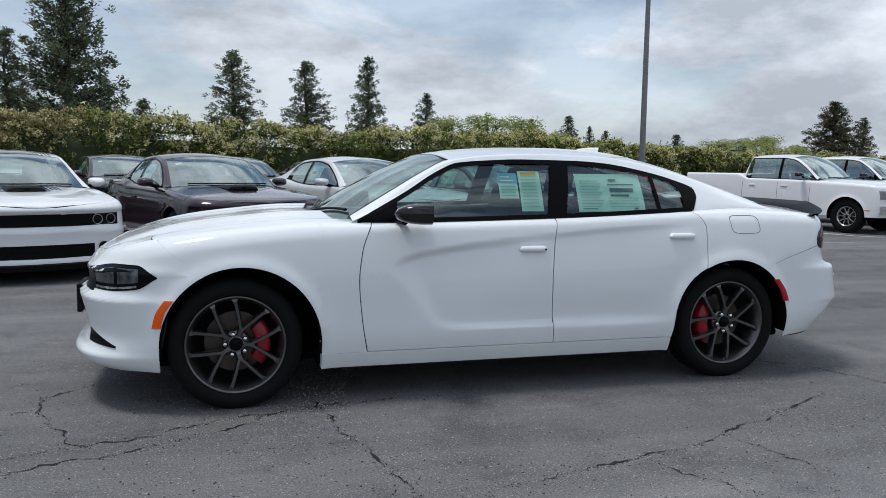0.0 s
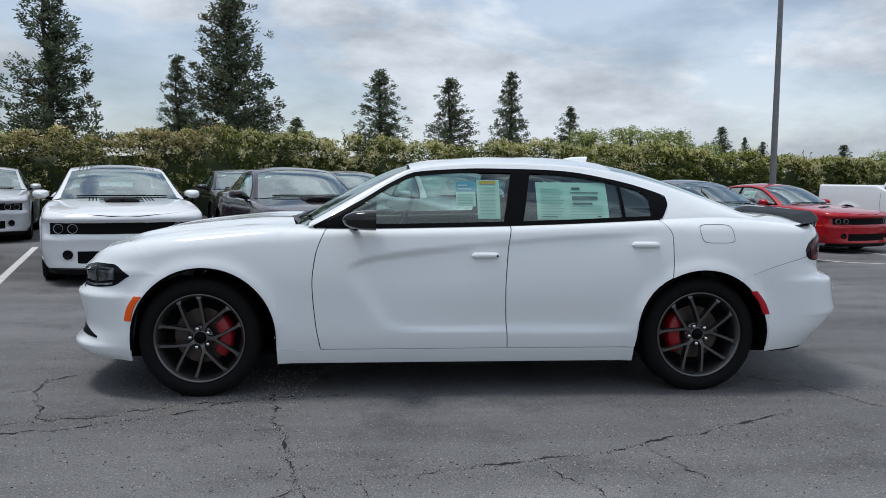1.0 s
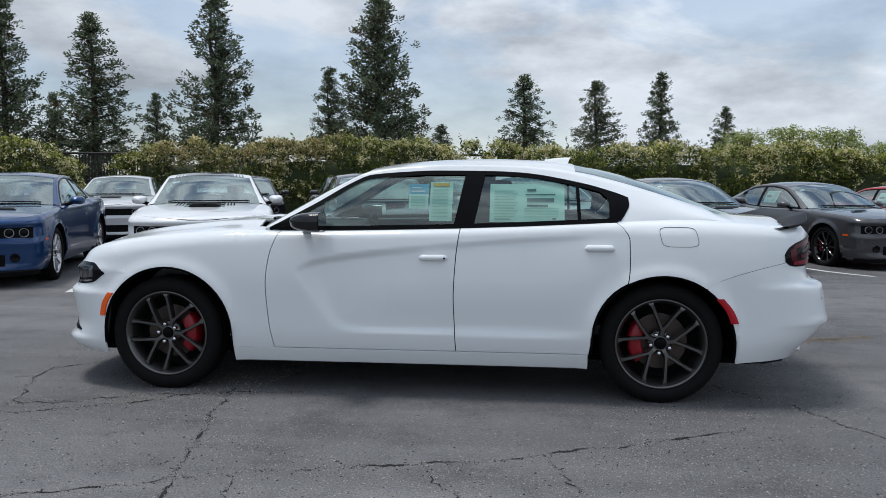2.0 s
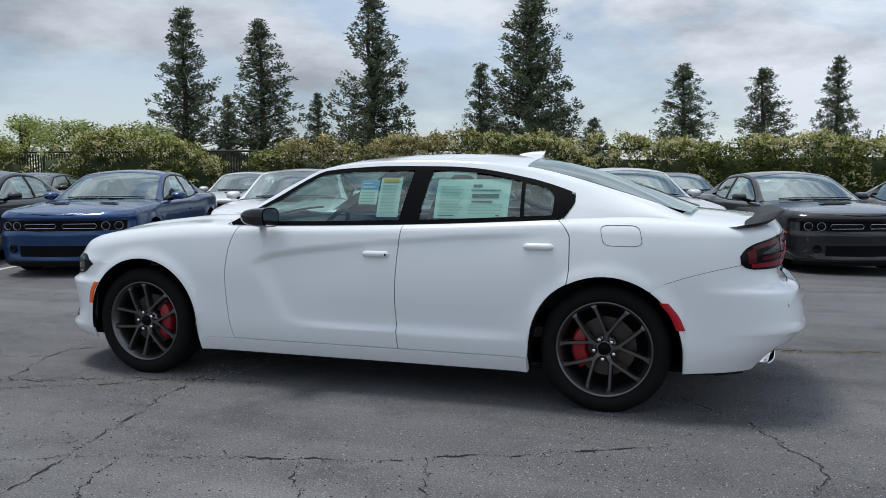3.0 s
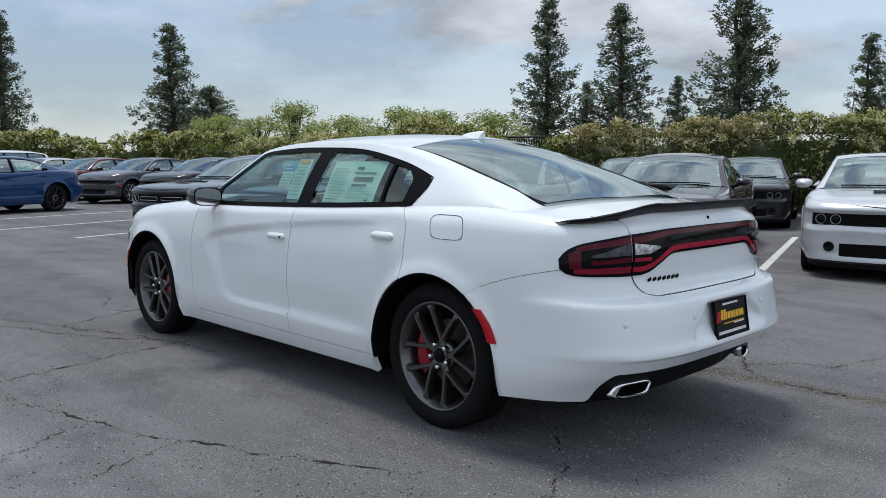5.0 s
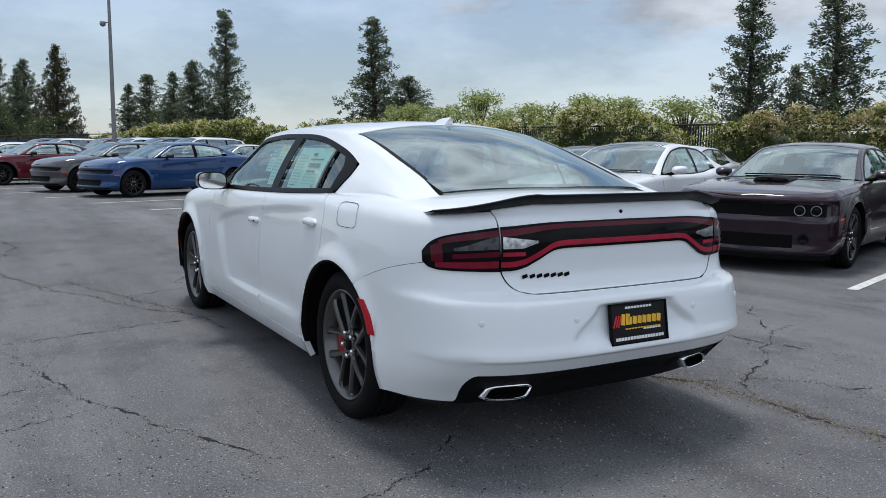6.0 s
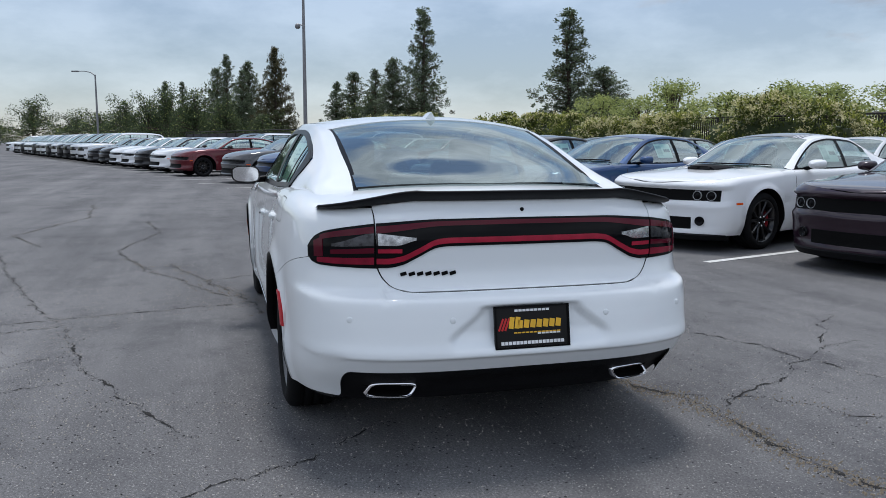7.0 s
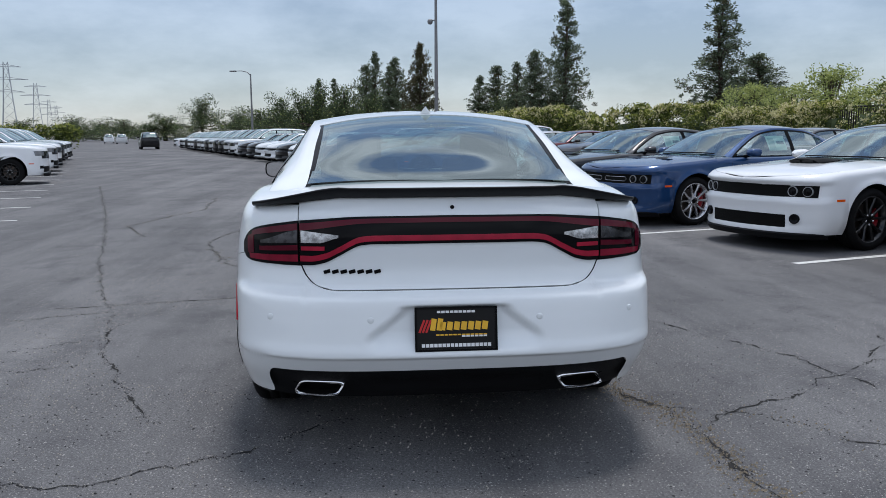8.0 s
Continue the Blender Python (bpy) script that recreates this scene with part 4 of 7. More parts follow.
        return C.top(lerp(-0.245, 1.055, b), k)
    panel("roof", roof, 18, 26, M_WHITE, car, 0.006, both=True)

    def backlight(a, b):
        k = lerp(lerp(0.095, 0.145, b), 1.0, a)
        return C.top(lerp(1.055, lerp(1.985, 2.035, k), b), k, -0.004)
    panel("rear_glass", backlight, 18, 20, M_GLASSREAR, car, 0.0, both=True)

    def backedge(a, b):
        k = lerp(lerp(0.07, 0.105, b), lerp(0.108, 0.160, b), a)
        q = C.top(lerp(1.055, 1.99, b), k, -0.0025)
        q.z = lerp(q.z, HERO.top(q.x, max(0.0, 1 - abs(q.y) / HERO.edge(q.x))).z - 0.007, smooth(1.80, 2.06, q.x))
        return q
    for far in (False, True):
        panel("rear_glass_edge", backedge, 3, 20, M_TRIM, car, 0.0, far=far)

    def deck(a, b):
        k = lerp(0.14, 1.0, a)
        x = lerp(lerp(1.93, 1.985, k), 2.42, b)
        p = HERO.top(x, k)
        r = smooth(0.9, 1.0, b)
        return p + Vector((0, 0, 0.0 - 0.006 * r))
    panel("deck", deck, 18, 10, M_WHITE, car, 0.006, both=True)
    lid_y = curve((0.7205, 0.47), (0.728, 0.515), (0.745, 0.548), (0.785, 0.580), (0.82, 0.592), (0.90, 0.596), (1.05, 0.60))

    def lid(a, b):
        z = lerp(0.7205, 1.072, b)
        return HERO.rear(lerp(lid_y(z), 0.0, a), z)
    panel("trunk_lid", lid, 30, 34, M_WHITE, car, 0.012, both=True)
    # the lid's shut line, round its lower corners
    for far in (False, True):
        def shut(a, b):
            z = lerp(0.7225, 0.812, b)
            return HERO.rear(lid_y(z) + lerp(-0.0015, 0.0045, a), z, 0.0015)
        panel("lid_shut_line", shut, 1, 26, M_GAP, car, 0.0, far=far)
    # lid backing
    def lidback(a, b):
        z = lerp(0.708, 1.05, b)
        return HERO.rear(lerp(0.66, 0.0, a), z, -0.011)
    panel("lid_gap", lidback, 20, 60, M_GAP, car, 0.0, both=True)

    def lamp_top(y):
        return curve((0.0, 1.006), (0.35, 1.004), (0.60, 0.988))(y)

    def lamp_low(y):
        return curve((0.0, 0.897), (0.30, 0.897), (0.355, 0.893), (0.445, 0.85), (0.50, 0.823), (0.56, 0.812), (0.60, 0.812))(y)

    def band(f0, f1, off, y1=0.597, y0=0.0):
        def fn(a, b):
            y = lerp(y1, y0, a)
            return HERO.rear(y, lerp(lamp_low(y), lamp_top(y), lerp(f0, f1, b)), off)
        return fn
    bar = panel("tail_light_bar", band(0, 1, 0.007), 40, 6, M_SMOKE, car, 0.012, both=True, label="full-width dark tail light bar with red lines")

    def red_low(a, b):
        y = lerp(0.597, 0.0, a)
        t = lerp(0.012, 0.034, b)
        return HERO.rear(y, lamp_low(y) + t + 0.004 * smooth(0.35, 0.6, y), 0.0105)
    panel("red_band", red_low, 40, 3, M_RED, bar, 0.004, both=True)

    # upper red line across the lid, darkened in colour for the shade there
    def red_top(a, b):
        y = lerp(0.597, 0.0, a)
        return HERO.rear(y, lamp_top(y) - lerp(0.026, 0.008, b) * (1 + 0.5 * smooth(0.3, 0.6, y)), 0.0105)
    panel("top_band", red_top, 30, 3, M_REDDARK, bar, 0.004, both=True)
    for far in (False, True):
        def lens(a, b):
            y = lerp(0.592, 0.445, a)
            lo = 0.902 + 0.02 * smooth(0.52, 0.44, y)
            return HERO.rear(y, lerp(lo, lerp(0.95, 0.932, (0.592 - y) / 0.147), b), 0.0105)
        panel("reverse_lens", lens, 8, 4, M_REVERSE, bar, 0.004, far=far)

        def lens_red(a, b):
            y = lerp(0.592, 0.50, a)
            return HERO.rear(y, lerp(0.872, 0.888, b), 0.0105)
        panel("inner_red", lens_red, 6, 2, M_RED, bar, 0.004, far=far)
    # lock button on the lid
    bm = bmesh.new()
    disc_patch(bm, HERO.rear(0.0, 1.035, 0.0005), (1, 0, 0.1), 0.008)
    part("lid_button", bm, M_TRIM, car)
    # name bars on the lid
    for i in range(7):
        y = lerp(0.493, 0.296, i / 6)
        p = HERO.rear(y, 0.788, 0.003)
        box("badge_bar", p, (0.005, 0.0262, 0.0145), M_TRIM, car, Euler((radians(13), 0, radians(4))), 0.002)
    # spoiler
    rows = []
    for j in range(41):
        y = lerp(-0.80, 0.80, j / 40)
        ya = abs(y)
        e = smooth(0.80, 0.60, ya)
        bumpf = smooth(0.52, 0.40, ya)
        xr = lerp(HERO.rear(ya, 1.045).x, HERO.rear(ya, 1.0).x, smooth(0.5, 0.75, ya))
        x1 = xr + 0.012 + 0.025 * e
        x0 = x1 - lerp(0.11, 0.17, e)
        run = min(1.0, max(0.0, (0.80 - ya) / 0.36))
        zb = lerp(1.030, 1.073, run)
        zt = zb + lerp(0.020, 0.050 - 0.009 * bumpf, run)
        rows.append([Vector((x0, y, zb + 0.002)), Vector((lerp(x0, x1, 0.5), y, lerp(zb, zt, 0.50))), Vector((x1 - 0.01, y, zt)), Vector((x1, y, zt - 0.004)), Vector((x1 - 0.004, y, zt - 0.010)), Vector((x1 - 0.04, y, zb)), Vector((x0, y, zb - 0.004))])
    bm = bmesh.new()
    sheet(bm, rows, closed=True, flip=True)
    part("spoiler", bm, M_SPOILER, car, "black lip spoiler on the trunk lid")
    # roof fin
    bm = bmesh.new()
    rows = []
    for j in range(9):
        t = j / 8
        h = 0.044 * t ** 0.6
        x = lerp(0.86, 1.03, t)
        zb = C.roof(x) - 0.003
        w = 0.032 * (0.35 + 0.65 * t)
        rows.append([Vector((x, -w, zb)), Vector((x + 0.01, -w * 0.45, zb + h * 0.6)), Vector((x + 0.02 * t, 0, zb + h)), Vector((x + 0.01, w * 0.45, zb + h * 0.6)), Vector((x, w, zb))])
    sheet(bm, rows, flip=True)
    f = bm.faces.new([bm.verts.new(p) for p in rows[-1]])
    part("roof_fin", bm, M_WHITE, car)
    # dealer plate with printed bars
    pm = Matrix.Translation((2.608, 0, 0.578)) @ Euler((0, radians(-9), 0)).to_matrix().to_4x4()
    plate = box("plate", (0, 0, 0), (0.012, 0.318, 0.170), M_PLATE, car, None, 0.004, "black dealer plate with coloured print")
    plate.matrix_local = pm
    for y, z, w, h, m in ((0, 0.066, 0.15, 0.009, M_WHITEPRINT), (0.03, 0.012, 0.19, 0.032, M_YELLOW), (-0.075, 0.018, 0.05, 0.046, M_YELLOW), (0.0, -0.062, 0.27, 0.013, M_WHITEPRINT), (0.02, -0.022, 0.20, 0.005, M_YELLOW), (0.07, -0.028, 0.10, 0.006, M_WHITEPRINT)):
        n = max(1, round(w / (0.028 if h > 0.03 else 0.016)))
        for i in range(n):
            box("print_bar", (0.0065, y + w * ((i + 0.5) / n - 0.5), z), (0.002, w / n * 0.80, h), m, plate, Euler((radians(-9 if h > 0.03 else 0), 0, 0)))
    for i in range(3):
        box("print_slash", (0.0065, -0.132 + 0.013 * i, 0.012), (0.002, 0.008, 0.052), M_REDPRINT, plate, Euler((radians(-22), 0, 0)))
    bm = bmesh.new()
    for y, z, w, h in ((0, 0.081, 0.318, 0.008), (0, -0.081, 0.318, 0.008), (0.155, 0, 0.008, 0.17), (-0.155, 0, 0.008, 0.17)):
        box_bm(bm, (0.006, y, z), (0.010, w, h))
    part("plate_frame", bm, M_TRIM, plate)
    # front plate bracket
    box("front_plate_bracket", (-2.385, 0, 0.52), (0.03, 0.32, 0.17), M_PLASTIC, car, None, 0.008)

    def grille(a, b):
        return HERO.front(lerp(0.60, 0.0, a), lerp(0.632, 0.742, b), 0.003)
    panel("grille", grille, 14, 4, M_TRIM, car, 0.006, both=True)
    # underbody; the long unseen tray is added to block light below the car
    for name, c, size in (("floor_pan", (0.02, 0, 0.24), (2.15, 1.72, 0.11)), ("undertray", (0.0, 0, 0.215), (4.3, 1.24, 0.05)), ("front_subframe", (-1.5, 0, 0.42), (0.9, 0.9, 0.3)),
                          ("front_crash_beam", (-2.02, 0, 0.34), (0.40, 1.0, 0.14)), ("rear_subframe", (1.5, 0, 0.45), (0.9, 0.9, 0.3)), ("muffler", (2.18, 0, 0.39), (0.42, 1.3, 0.16))):
        box(name, c, size, M_UNDER, car, None, 0.02)
    bm = bmesh.new()
    box_bm(bm, (1.75, 0, 0.985), (0.75, 1.26, 0.04))
    part("parcel_shelf", bm, M_SEAT, car)
    bm = bmesh.new()
    box_bm(bm, (0.2, 0, 0.42), (2.2, 1.62, 0.06))
    part("cabin_floor", bm, M_SEAT, car)
    # seats, dashboard, steering wheel
    for x, y, wd in ((0.18, -0.38, 0.50), (0.18, 0.38, 0.50)):
        seat(car, x, y, wd)
    rows = []
    bm = bmesh.new()
    box_bm(bm, (1.22, 0, 0.60), (0.5, 1.3, 0.16), None, 0.05)
    box_bm(bm, (1.42, 0, 0.84), (0.16, 1.28, 0.52), Euler((0, radians(18), 0)), 0.05)
    part("rear_bench", bm, M_SEAT, car)
    bm = bmesh.new()
    box_bm(bm, (-0.72, 0, 0.90), (0.42, 1.50, 0.20), None, 0.06, 3)
    part("dashboard", bm, M_DASH, car)
    bm = bmesh.new()
    q = Euler((0, radians(-62), 0)).to_matrix().to_4x4()
    pts = [Matrix.Translation((-0.34, -0.38, 0.93)) @ q @ Vector((0.18 * math.cos(2 * math.pi * i / 24), 0.18 * math.sin(2 * math.pi * i / 24), 0)) for i in range(25)]
    tube(bm, pts, 0.016, 8, False)
    tube(bm, [(-0.34, -0.56, 0.93), (-0.34, -0.20, 0.93)], 0.018, 6)
    tube(bm, [(-0.34, -0.38, 0.93), (-0.60, -0.38, 0.84)], 0.03, 8)
    part("steering_wheel", bm, M_TRIM, car)
    # price sheets taped inside the near windows
    def paper(name, x0, x1, z0, z1, mat, bars, label, side=-1):
        off = -0.012

        def fn(a, b):
            return C.side(lerp(x0, x1, a), lerp(z0, z1, b), off)
        ob = panel(name, fn, 8, 6, mat, car, 0.0, label=label)
        for bx, bz, bw, bh, m in bars:
            def fb(a, b):
                return C.side(lerp(x0, x1, bx + bw * a), lerp(z0, z1, bz + bh * b), off + 0.0035)
            panel("print_bar", fb, 3, 2, m, ob, 0.0)
        return ob
    lines = [(0.06, 0.12 + 0.075 * i, 0.27 + 0.05 * ((i * 7) % 3) / 2, 0.025, M_INKFAINT) for i in range(10)]
    lines += [(0.46, 0.12 + 0.075 * i, 0.46, 0.022, M_INKFAINT) for i in range(4)]
    lines += [(0.50, 0.52, 0.36, 0.10, M_INK), (0.50, 0.40, 0.28, 0.05, M_INK), (0.48, 0.70, 0.40, 0.03, M_INK), (0.5, 0.80, 0.12, 0.06, M_INK), (0.06, 0.06, 0.22, 0.02, M_INK), (0.84, 0.06, 0.05, 0.04, M_INK)]
    paper("price_sheet", 0.535, 0.985, 1.072, 1.300, M_PAPER, lines, "printed price sheet taped inside the rear window")
    paper("price_sheet", 0.165, 0.305, 1.075, 1.312, M_PAPER, [(0.1, 0.1 + 0.085 * i, 0.7, 0.03, M_INKFAINT) for i in range(9)] + [(0.12, 0.88, 0.72, 0.09, M_YELLOW)], "long printed sheet taped inside the front window")
    paper("price_sheet", 0.035, 0.155, 1.15, 1.238, M_PAPER, [(0.1, 0.15 + 0.2 * i, 0.75, 0.07, M_INKFAINT) for i in range(4)], "grey-green sheet taped inside the front window")
    paper("price_sheet", 0.035, 0.155, 1.238, 1.300, M_PAPERBLUE, [(0.1, 0.2, 0.7, 0.12, M_WHITEPRINT), (0.1, 0.55, 0.5, 0.12, M_WHITEPRINT)], "blue sticker on the front window")
    # wipers lying at the foot of the windshield
    for y0, y1 in ((-0.62, -0.02), (-0.02, 0.56)):
        bm = bmesh.new()
        pts = [C.top(lerp(-0.86, -1.0, 1 - abs(lerp(y0, y1, i / 8)) / 0.7) + 0.01, 1 - abs(lerp(y0, y1, i / 8)) / 0.82, 0.012) for i in range(9)]
        pts = [Vector((p.x, lerp(y0, y1, i / 8), p.z)) for i, p in enumerate(pts)]
        tube(bm, pts, 0.009, 6)
        part("wiper", bm, M_TRIM, car, "black wiper")
    return car


def seat(car, x, y, wd, up=0.0):
    bm = bmesh.new()
    box_bm(bm, (x - 0.02, y, 0.60 + up), (0.52, wd, 0.16), None, 0.05, 3)
    box_bm(bm, (x + 0.27, y, 0.88 + up), (0.15, wd * 0.96, 0.60), Euler((0, radians(16), 0)), 0.06, 3)
    box_bm(bm, (x + 0.40, y, 1.235 + up), (0.10, 0.27, 0.17), Euler((0, radians(10), 0)), 0.045, 3)
    return part("seat", bm, M_SEAT, car)


plain_grey = M_WHITE
M_REFL = plain("dim_reflector", (0.06, 0.06, 0.065), 0.2, 0.7, vary=0.6, scale=30)
M_LAMPDIM = plain("projector_bowl", (0.10, 0.105, 0.11), 0.22, 0.6, vary=0.7, scale=22)
M_REVERSE = plain("faceted_reflector", (0.42, 0.43, 0.44), 0.16, 0.8, vary=0.6, scale=34)


# ---- ground ----
ROW = radians(17.5)
UX, UY = math.cos(ROW), math.sin(ROW)


def uv(u, v, z=0.0):
    """A place from metres along the parking row (u) and across it, away from the lane (v)."""
    return Vector((u * UX - v * UY, u * UY + v * UX, z))


def asphalt():
    m, n, l, b = shader("asphalt")

    def mixed(kind, fac, a, bb):
        mx = n.new("ShaderNodeMix")
        mx.data_type, mx.blend_type = "RGBA", kind
        if isinstance(fac, float):
            mx.inputs["Factor"].default_value = fac
        else:
            l.new(fac, mx.inputs["Factor"])
        l.new(a, mx.inputs["A"])
        if isinstance(bb, tuple):
            mx.inputs["B"].default_value = (*bb, 1)
        else:
            l.new(bb, mx.inputs["B"])
        return mx.outputs["Result"]

    def math2(op, a, bb):
        mt = n.new("ShaderNodeMath")
        mt.operation = op
        l.new(a, mt.inputs[0])
        if isinstance(bb, float):
            mt.inputs[1].default_value = bb
        else:
            l.new(bb, mt.inputs[1])
        return mt.outputs[0]

    def ramp(t, a, bb, p0, p1):
        r = ramp_node(n, a, bb, p0, p1)
        l.new(t, r.inputs["Fac"])
        return r.outputs["Color"]

    # old binder: broad patches, then worn bands along the lane, then dark blots
    col = ramp(noise_node(n, l, 0.22, 5, 0.6).outputs["Fac"], (0.084, 0.083, 0.086), (0.140, 0.138, 0.140), 0.34, 0.66)
    cs = n.new("ShaderNodeTexCoord")
    ms = n.new("ShaderNodeMapping")
    ms.inputs["Rotation"].default_value = (0, 0, -ROW)
    ms.inputs["Scale"].default_value = (0.12, 1.35, 1.0)
    l.new(cs.outputs["Object"], ms.inputs["Vector"])
    st = n.new("ShaderNodeTexNoise")
    st.inputs["Scale"].default_value, st.inputs["Detail"].default_value, st.inputs["Roughness"].default_value = 1.0, 7, 0.62
    l.new(ms.outputs["Vector"], st.inputs["Vector"])
    col = mixed("MULTIPLY", 1.0, col, ramp(st.outputs["Fac"], (0.80, 0.80, 0.81), (1.2, 1.2, 1.19), 0.38, 0.62))
    blot = noise_node(n, l, 1.5, 9, 0.72)
    col = mixed("MULTIPLY", 1.0, col, ramp(blot.outputs["Fac"], (0.74, 0.74, 0.76), (1.05, 1.05, 1.05), 0.36, 0.49))
    # fine grain of the sand in it
    grain = noise_node(n, l, 95, 6, 0.78)
    col = mixed("MULTIPLY", 1.0, col, ramp(grain.outputs["Fac"], (0.52, 0.52, 0.52), (1.55, 1.55, 1.54), 0.36, 0.64))
    # pale chips laid bare where the binder is worn off, dark pits where chips fell out
    worn = ramp(noise_node(n, l, 0.75, 6, 0.65).outputs["Fac"], (0, 0, 0), (1, 1, 1), 0.40, 0.62)
    for scale, dist, keep, paint in ((150.0, 0.48, 0.62, (0.26, 0.257, 0.25)), (75.0, 0.36, 0.84, (0.32, 0.31, 0.295)), (52.0, 0.36, 0.88, (0.016, 0.016, 0.017))):
        co = n.new("ShaderNodeTexCoord")
        vo = n.new("ShaderNodeTexVoronoi")
        vo.inputs["Scale"].default_value = scale
        l.new(co.outputs["Object"], vo.inputs["Vector"])
        sel = n.new("ShaderNodeSeparateColor")
        l.new(vo.outputs["Color"], sel.inputs["Color"])
        near = math2("LESS_THAN", vo.outputs["Distance"], math2("MULTIPLY", math2("POWER", sel.outputs["Green"], 1.6), dist))
        few = math2("GREATER_THAN", math2("ADD", sel.outputs["Red"], math2("MULTIPLY", worn, 0.14)), keep)
        mask = math2("MULTIPLY", near, few)
        col = mixed("MIX", mask, col, paint)
    l.new(col, b.inputs["Base Color"])
    b.inputs["Roughness"].default_value = 0.85
    b.inputs["Specular IOR Level"].default_value = 0.26
    bp = n.new("ShaderNodeBump")
    bp.inputs["Strength"].default_value = 0.55
    bp.inputs["Distance"].default_value = 0.005
    l.new(grain.outputs["Fac"], bp.inputs["Height"])
    l.new(bp.outputs["Normal"], b.inputs["Normal"])
    return m


M_ASPHALT = asphalt()


def fall(u, v):
    """The lot drains: how far the ground lies below the lane, towards the far end of the row."""
    return -0.026 * min(9.0, max(0.0, u - 3.0)) * smooth(2.5, 6.0, v) * (1 - smooth(13.0, 17.5, v))


us = [-1800, -600, -200, -80, -30, -10] + list(range(2, 31)) + [40, 80, 300, 1800]
vs = [-1800, -600, -200, -60, -20, -6, 0, 2] + [2.5 + 0.5 * i for i in range(32)] + [20, 30, 60, 200, 600, 1800]
bm = bmesh.new()
sheet(bm, [[uv(u, v, fall(u, v)) for u in us] for v in vs])
tagged(part("ground", bm, M_ASPHALT), "dark grey worn asphalt of a large car lot", "ground", kind="structure")


def parking_line(u, v0, v1):
    bm = bmesh.new()
    n = int((v1 - v0) / 0.5)
    sheet(bm, [[uv(u + d, lerp(v0, v1, i / n), fall(u, lerp(v0, v1, i / n)) + 0.005) for d in (-0.05, 0.05)] for i in range(n + 1)])
    tagged(part("parking_line", bm, M_LINE), "worn white parking line on asphalt", "parking line", "parking lines", "structure")


for k in range(-30, 6):
    parking_line(1.92 + 2.7 * k, 4.4, 10.6)
for k in range(10):
    parking_line(-6.45 - 2.62 * k, -8.6, -3.33)


M_CRACK = plain("crack_dirt", (0.016, 0.015, 0.014), 0.95, vary=0.4, scale=30)
M_STONE = plain("loose_grit", (0.30, 0.28, 0.25), 0.85, vary=0.4, scale=50)
M_STONEDARK = plain("dark_grit", (0.022, 0.022, 0.023), 0.9)
M_DRIED = plain("dry_dirt", (0.20, 0.165, 0.12), 0.95, vary=0.4, scale=40)


def crack(seed, width, *pts, grit=60, dirt=0):
    """A ragged crack in the asphalt along points, filled with dark dirt, with grit along it."""
    rng = random.Random(seed)
    line = []
    for (x0, y0), (x1, y1) in zip(pts, pts[1:]):
        n = max(2, int(math.hypot(x1 - x0, y1 - y0) / 0.022))
        for i in range(n):
            line.append((lerp(x0, x1, i / n), lerp(y0, y1, i / n)))
    line.append(pts[-1])
    wx = wy = 0.0
    rows = []
    for i, (x, y) in enumerate(line):
        wx = wx * 0.82 + rng.gauss(0, 0.010)
        wy = wy * 0.82 + rng.gauss(0, 0.010)
        a = line[max(0, i - 1)]
        b = line[min(len(line) - 1, i + 1)]
        d = Vector((b[0] - a[0], b[1] - a[1], 0)).normalized()
        s = Vector((-d.y, d.x, 0))
        w = width * max(0.06, 0.30 + 1.5 * noise.noise(Vector((i * 0.21, seed * 3.7, 0.5)))) * rng.uniform(0.25, 1.45)
        if i in (0, len(line) - 1):
            w *= 0.15
        p = Vector((x + wx, y + wy, 0.003))
        rows.append([p - s * w / 2, p + s * w / 2])
    bm = bmesh.new()
    sheet(bm, rows, is_smooth=False)
    ob = part("crack", bm, M_CRACK)
    tagged(ob, "ragged dark crack across the asphalt", "crack", "cracks", "structure")
    if grit:
        bm = bmesh.new()
        for _ in range(int(grit * len(line) / 30)):
            p = rows[rng.randrange(len(rows))][0] + Vector((rng.gauss(0, width * 1.6), rng.gauss(0, width * 1.6), 0))
            pebble(bm, p, rng.uniform(0.002, 0.005), rng)
        part("grit", bm, M_STONE, ob)["kind"] = "stuff"
        bm = bmesh.new()
        for _ in range(int((45 + 1.2 * grit) * len(line) / 48)):
            p = rows[rng.randrange(len(rows))][0] + Vector((rng.gauss(0, width * 0.8), rng.gauss(0, width * 0.8), 0))
            pebble(bm, p, rng.uniform(0.0015, 0.0048), rng)
        part("dark_grit", bm, M_STONEDARK, ob)["kind"] = "stuff"
    if dirt:
        bm = bmesh.new()
        for _ in range(dirt):
            p = rows[rng.randrange(len(rows))][0] + Vector((rng.gauss(0, 0.06), rng.gauss(0, 0.05), 0))
            pebble(bm, p, rng.uniform(0.003, 0.008), rng)
        part("dry_litter", bm, M_DRIED, ob)["kind"] = "stuff"


def pebble(bm, p, r, rng):
    v = [bm.verts.new(Vector((p.x + r * rng.uniform(0.6, 1.3) * math.cos(a), p.y + r * rng.uniform(0.6, 1.3) * math.sin(a), 0.0005))) for a in (0.3, 1.9, 3.4, 4.9)]
    t = bm.verts.new(Vector((p.x, p.y, r * 1.1)))
    for i in range(4):
        bm.faces.new((v[i], v[(i + 1) % 4], t))


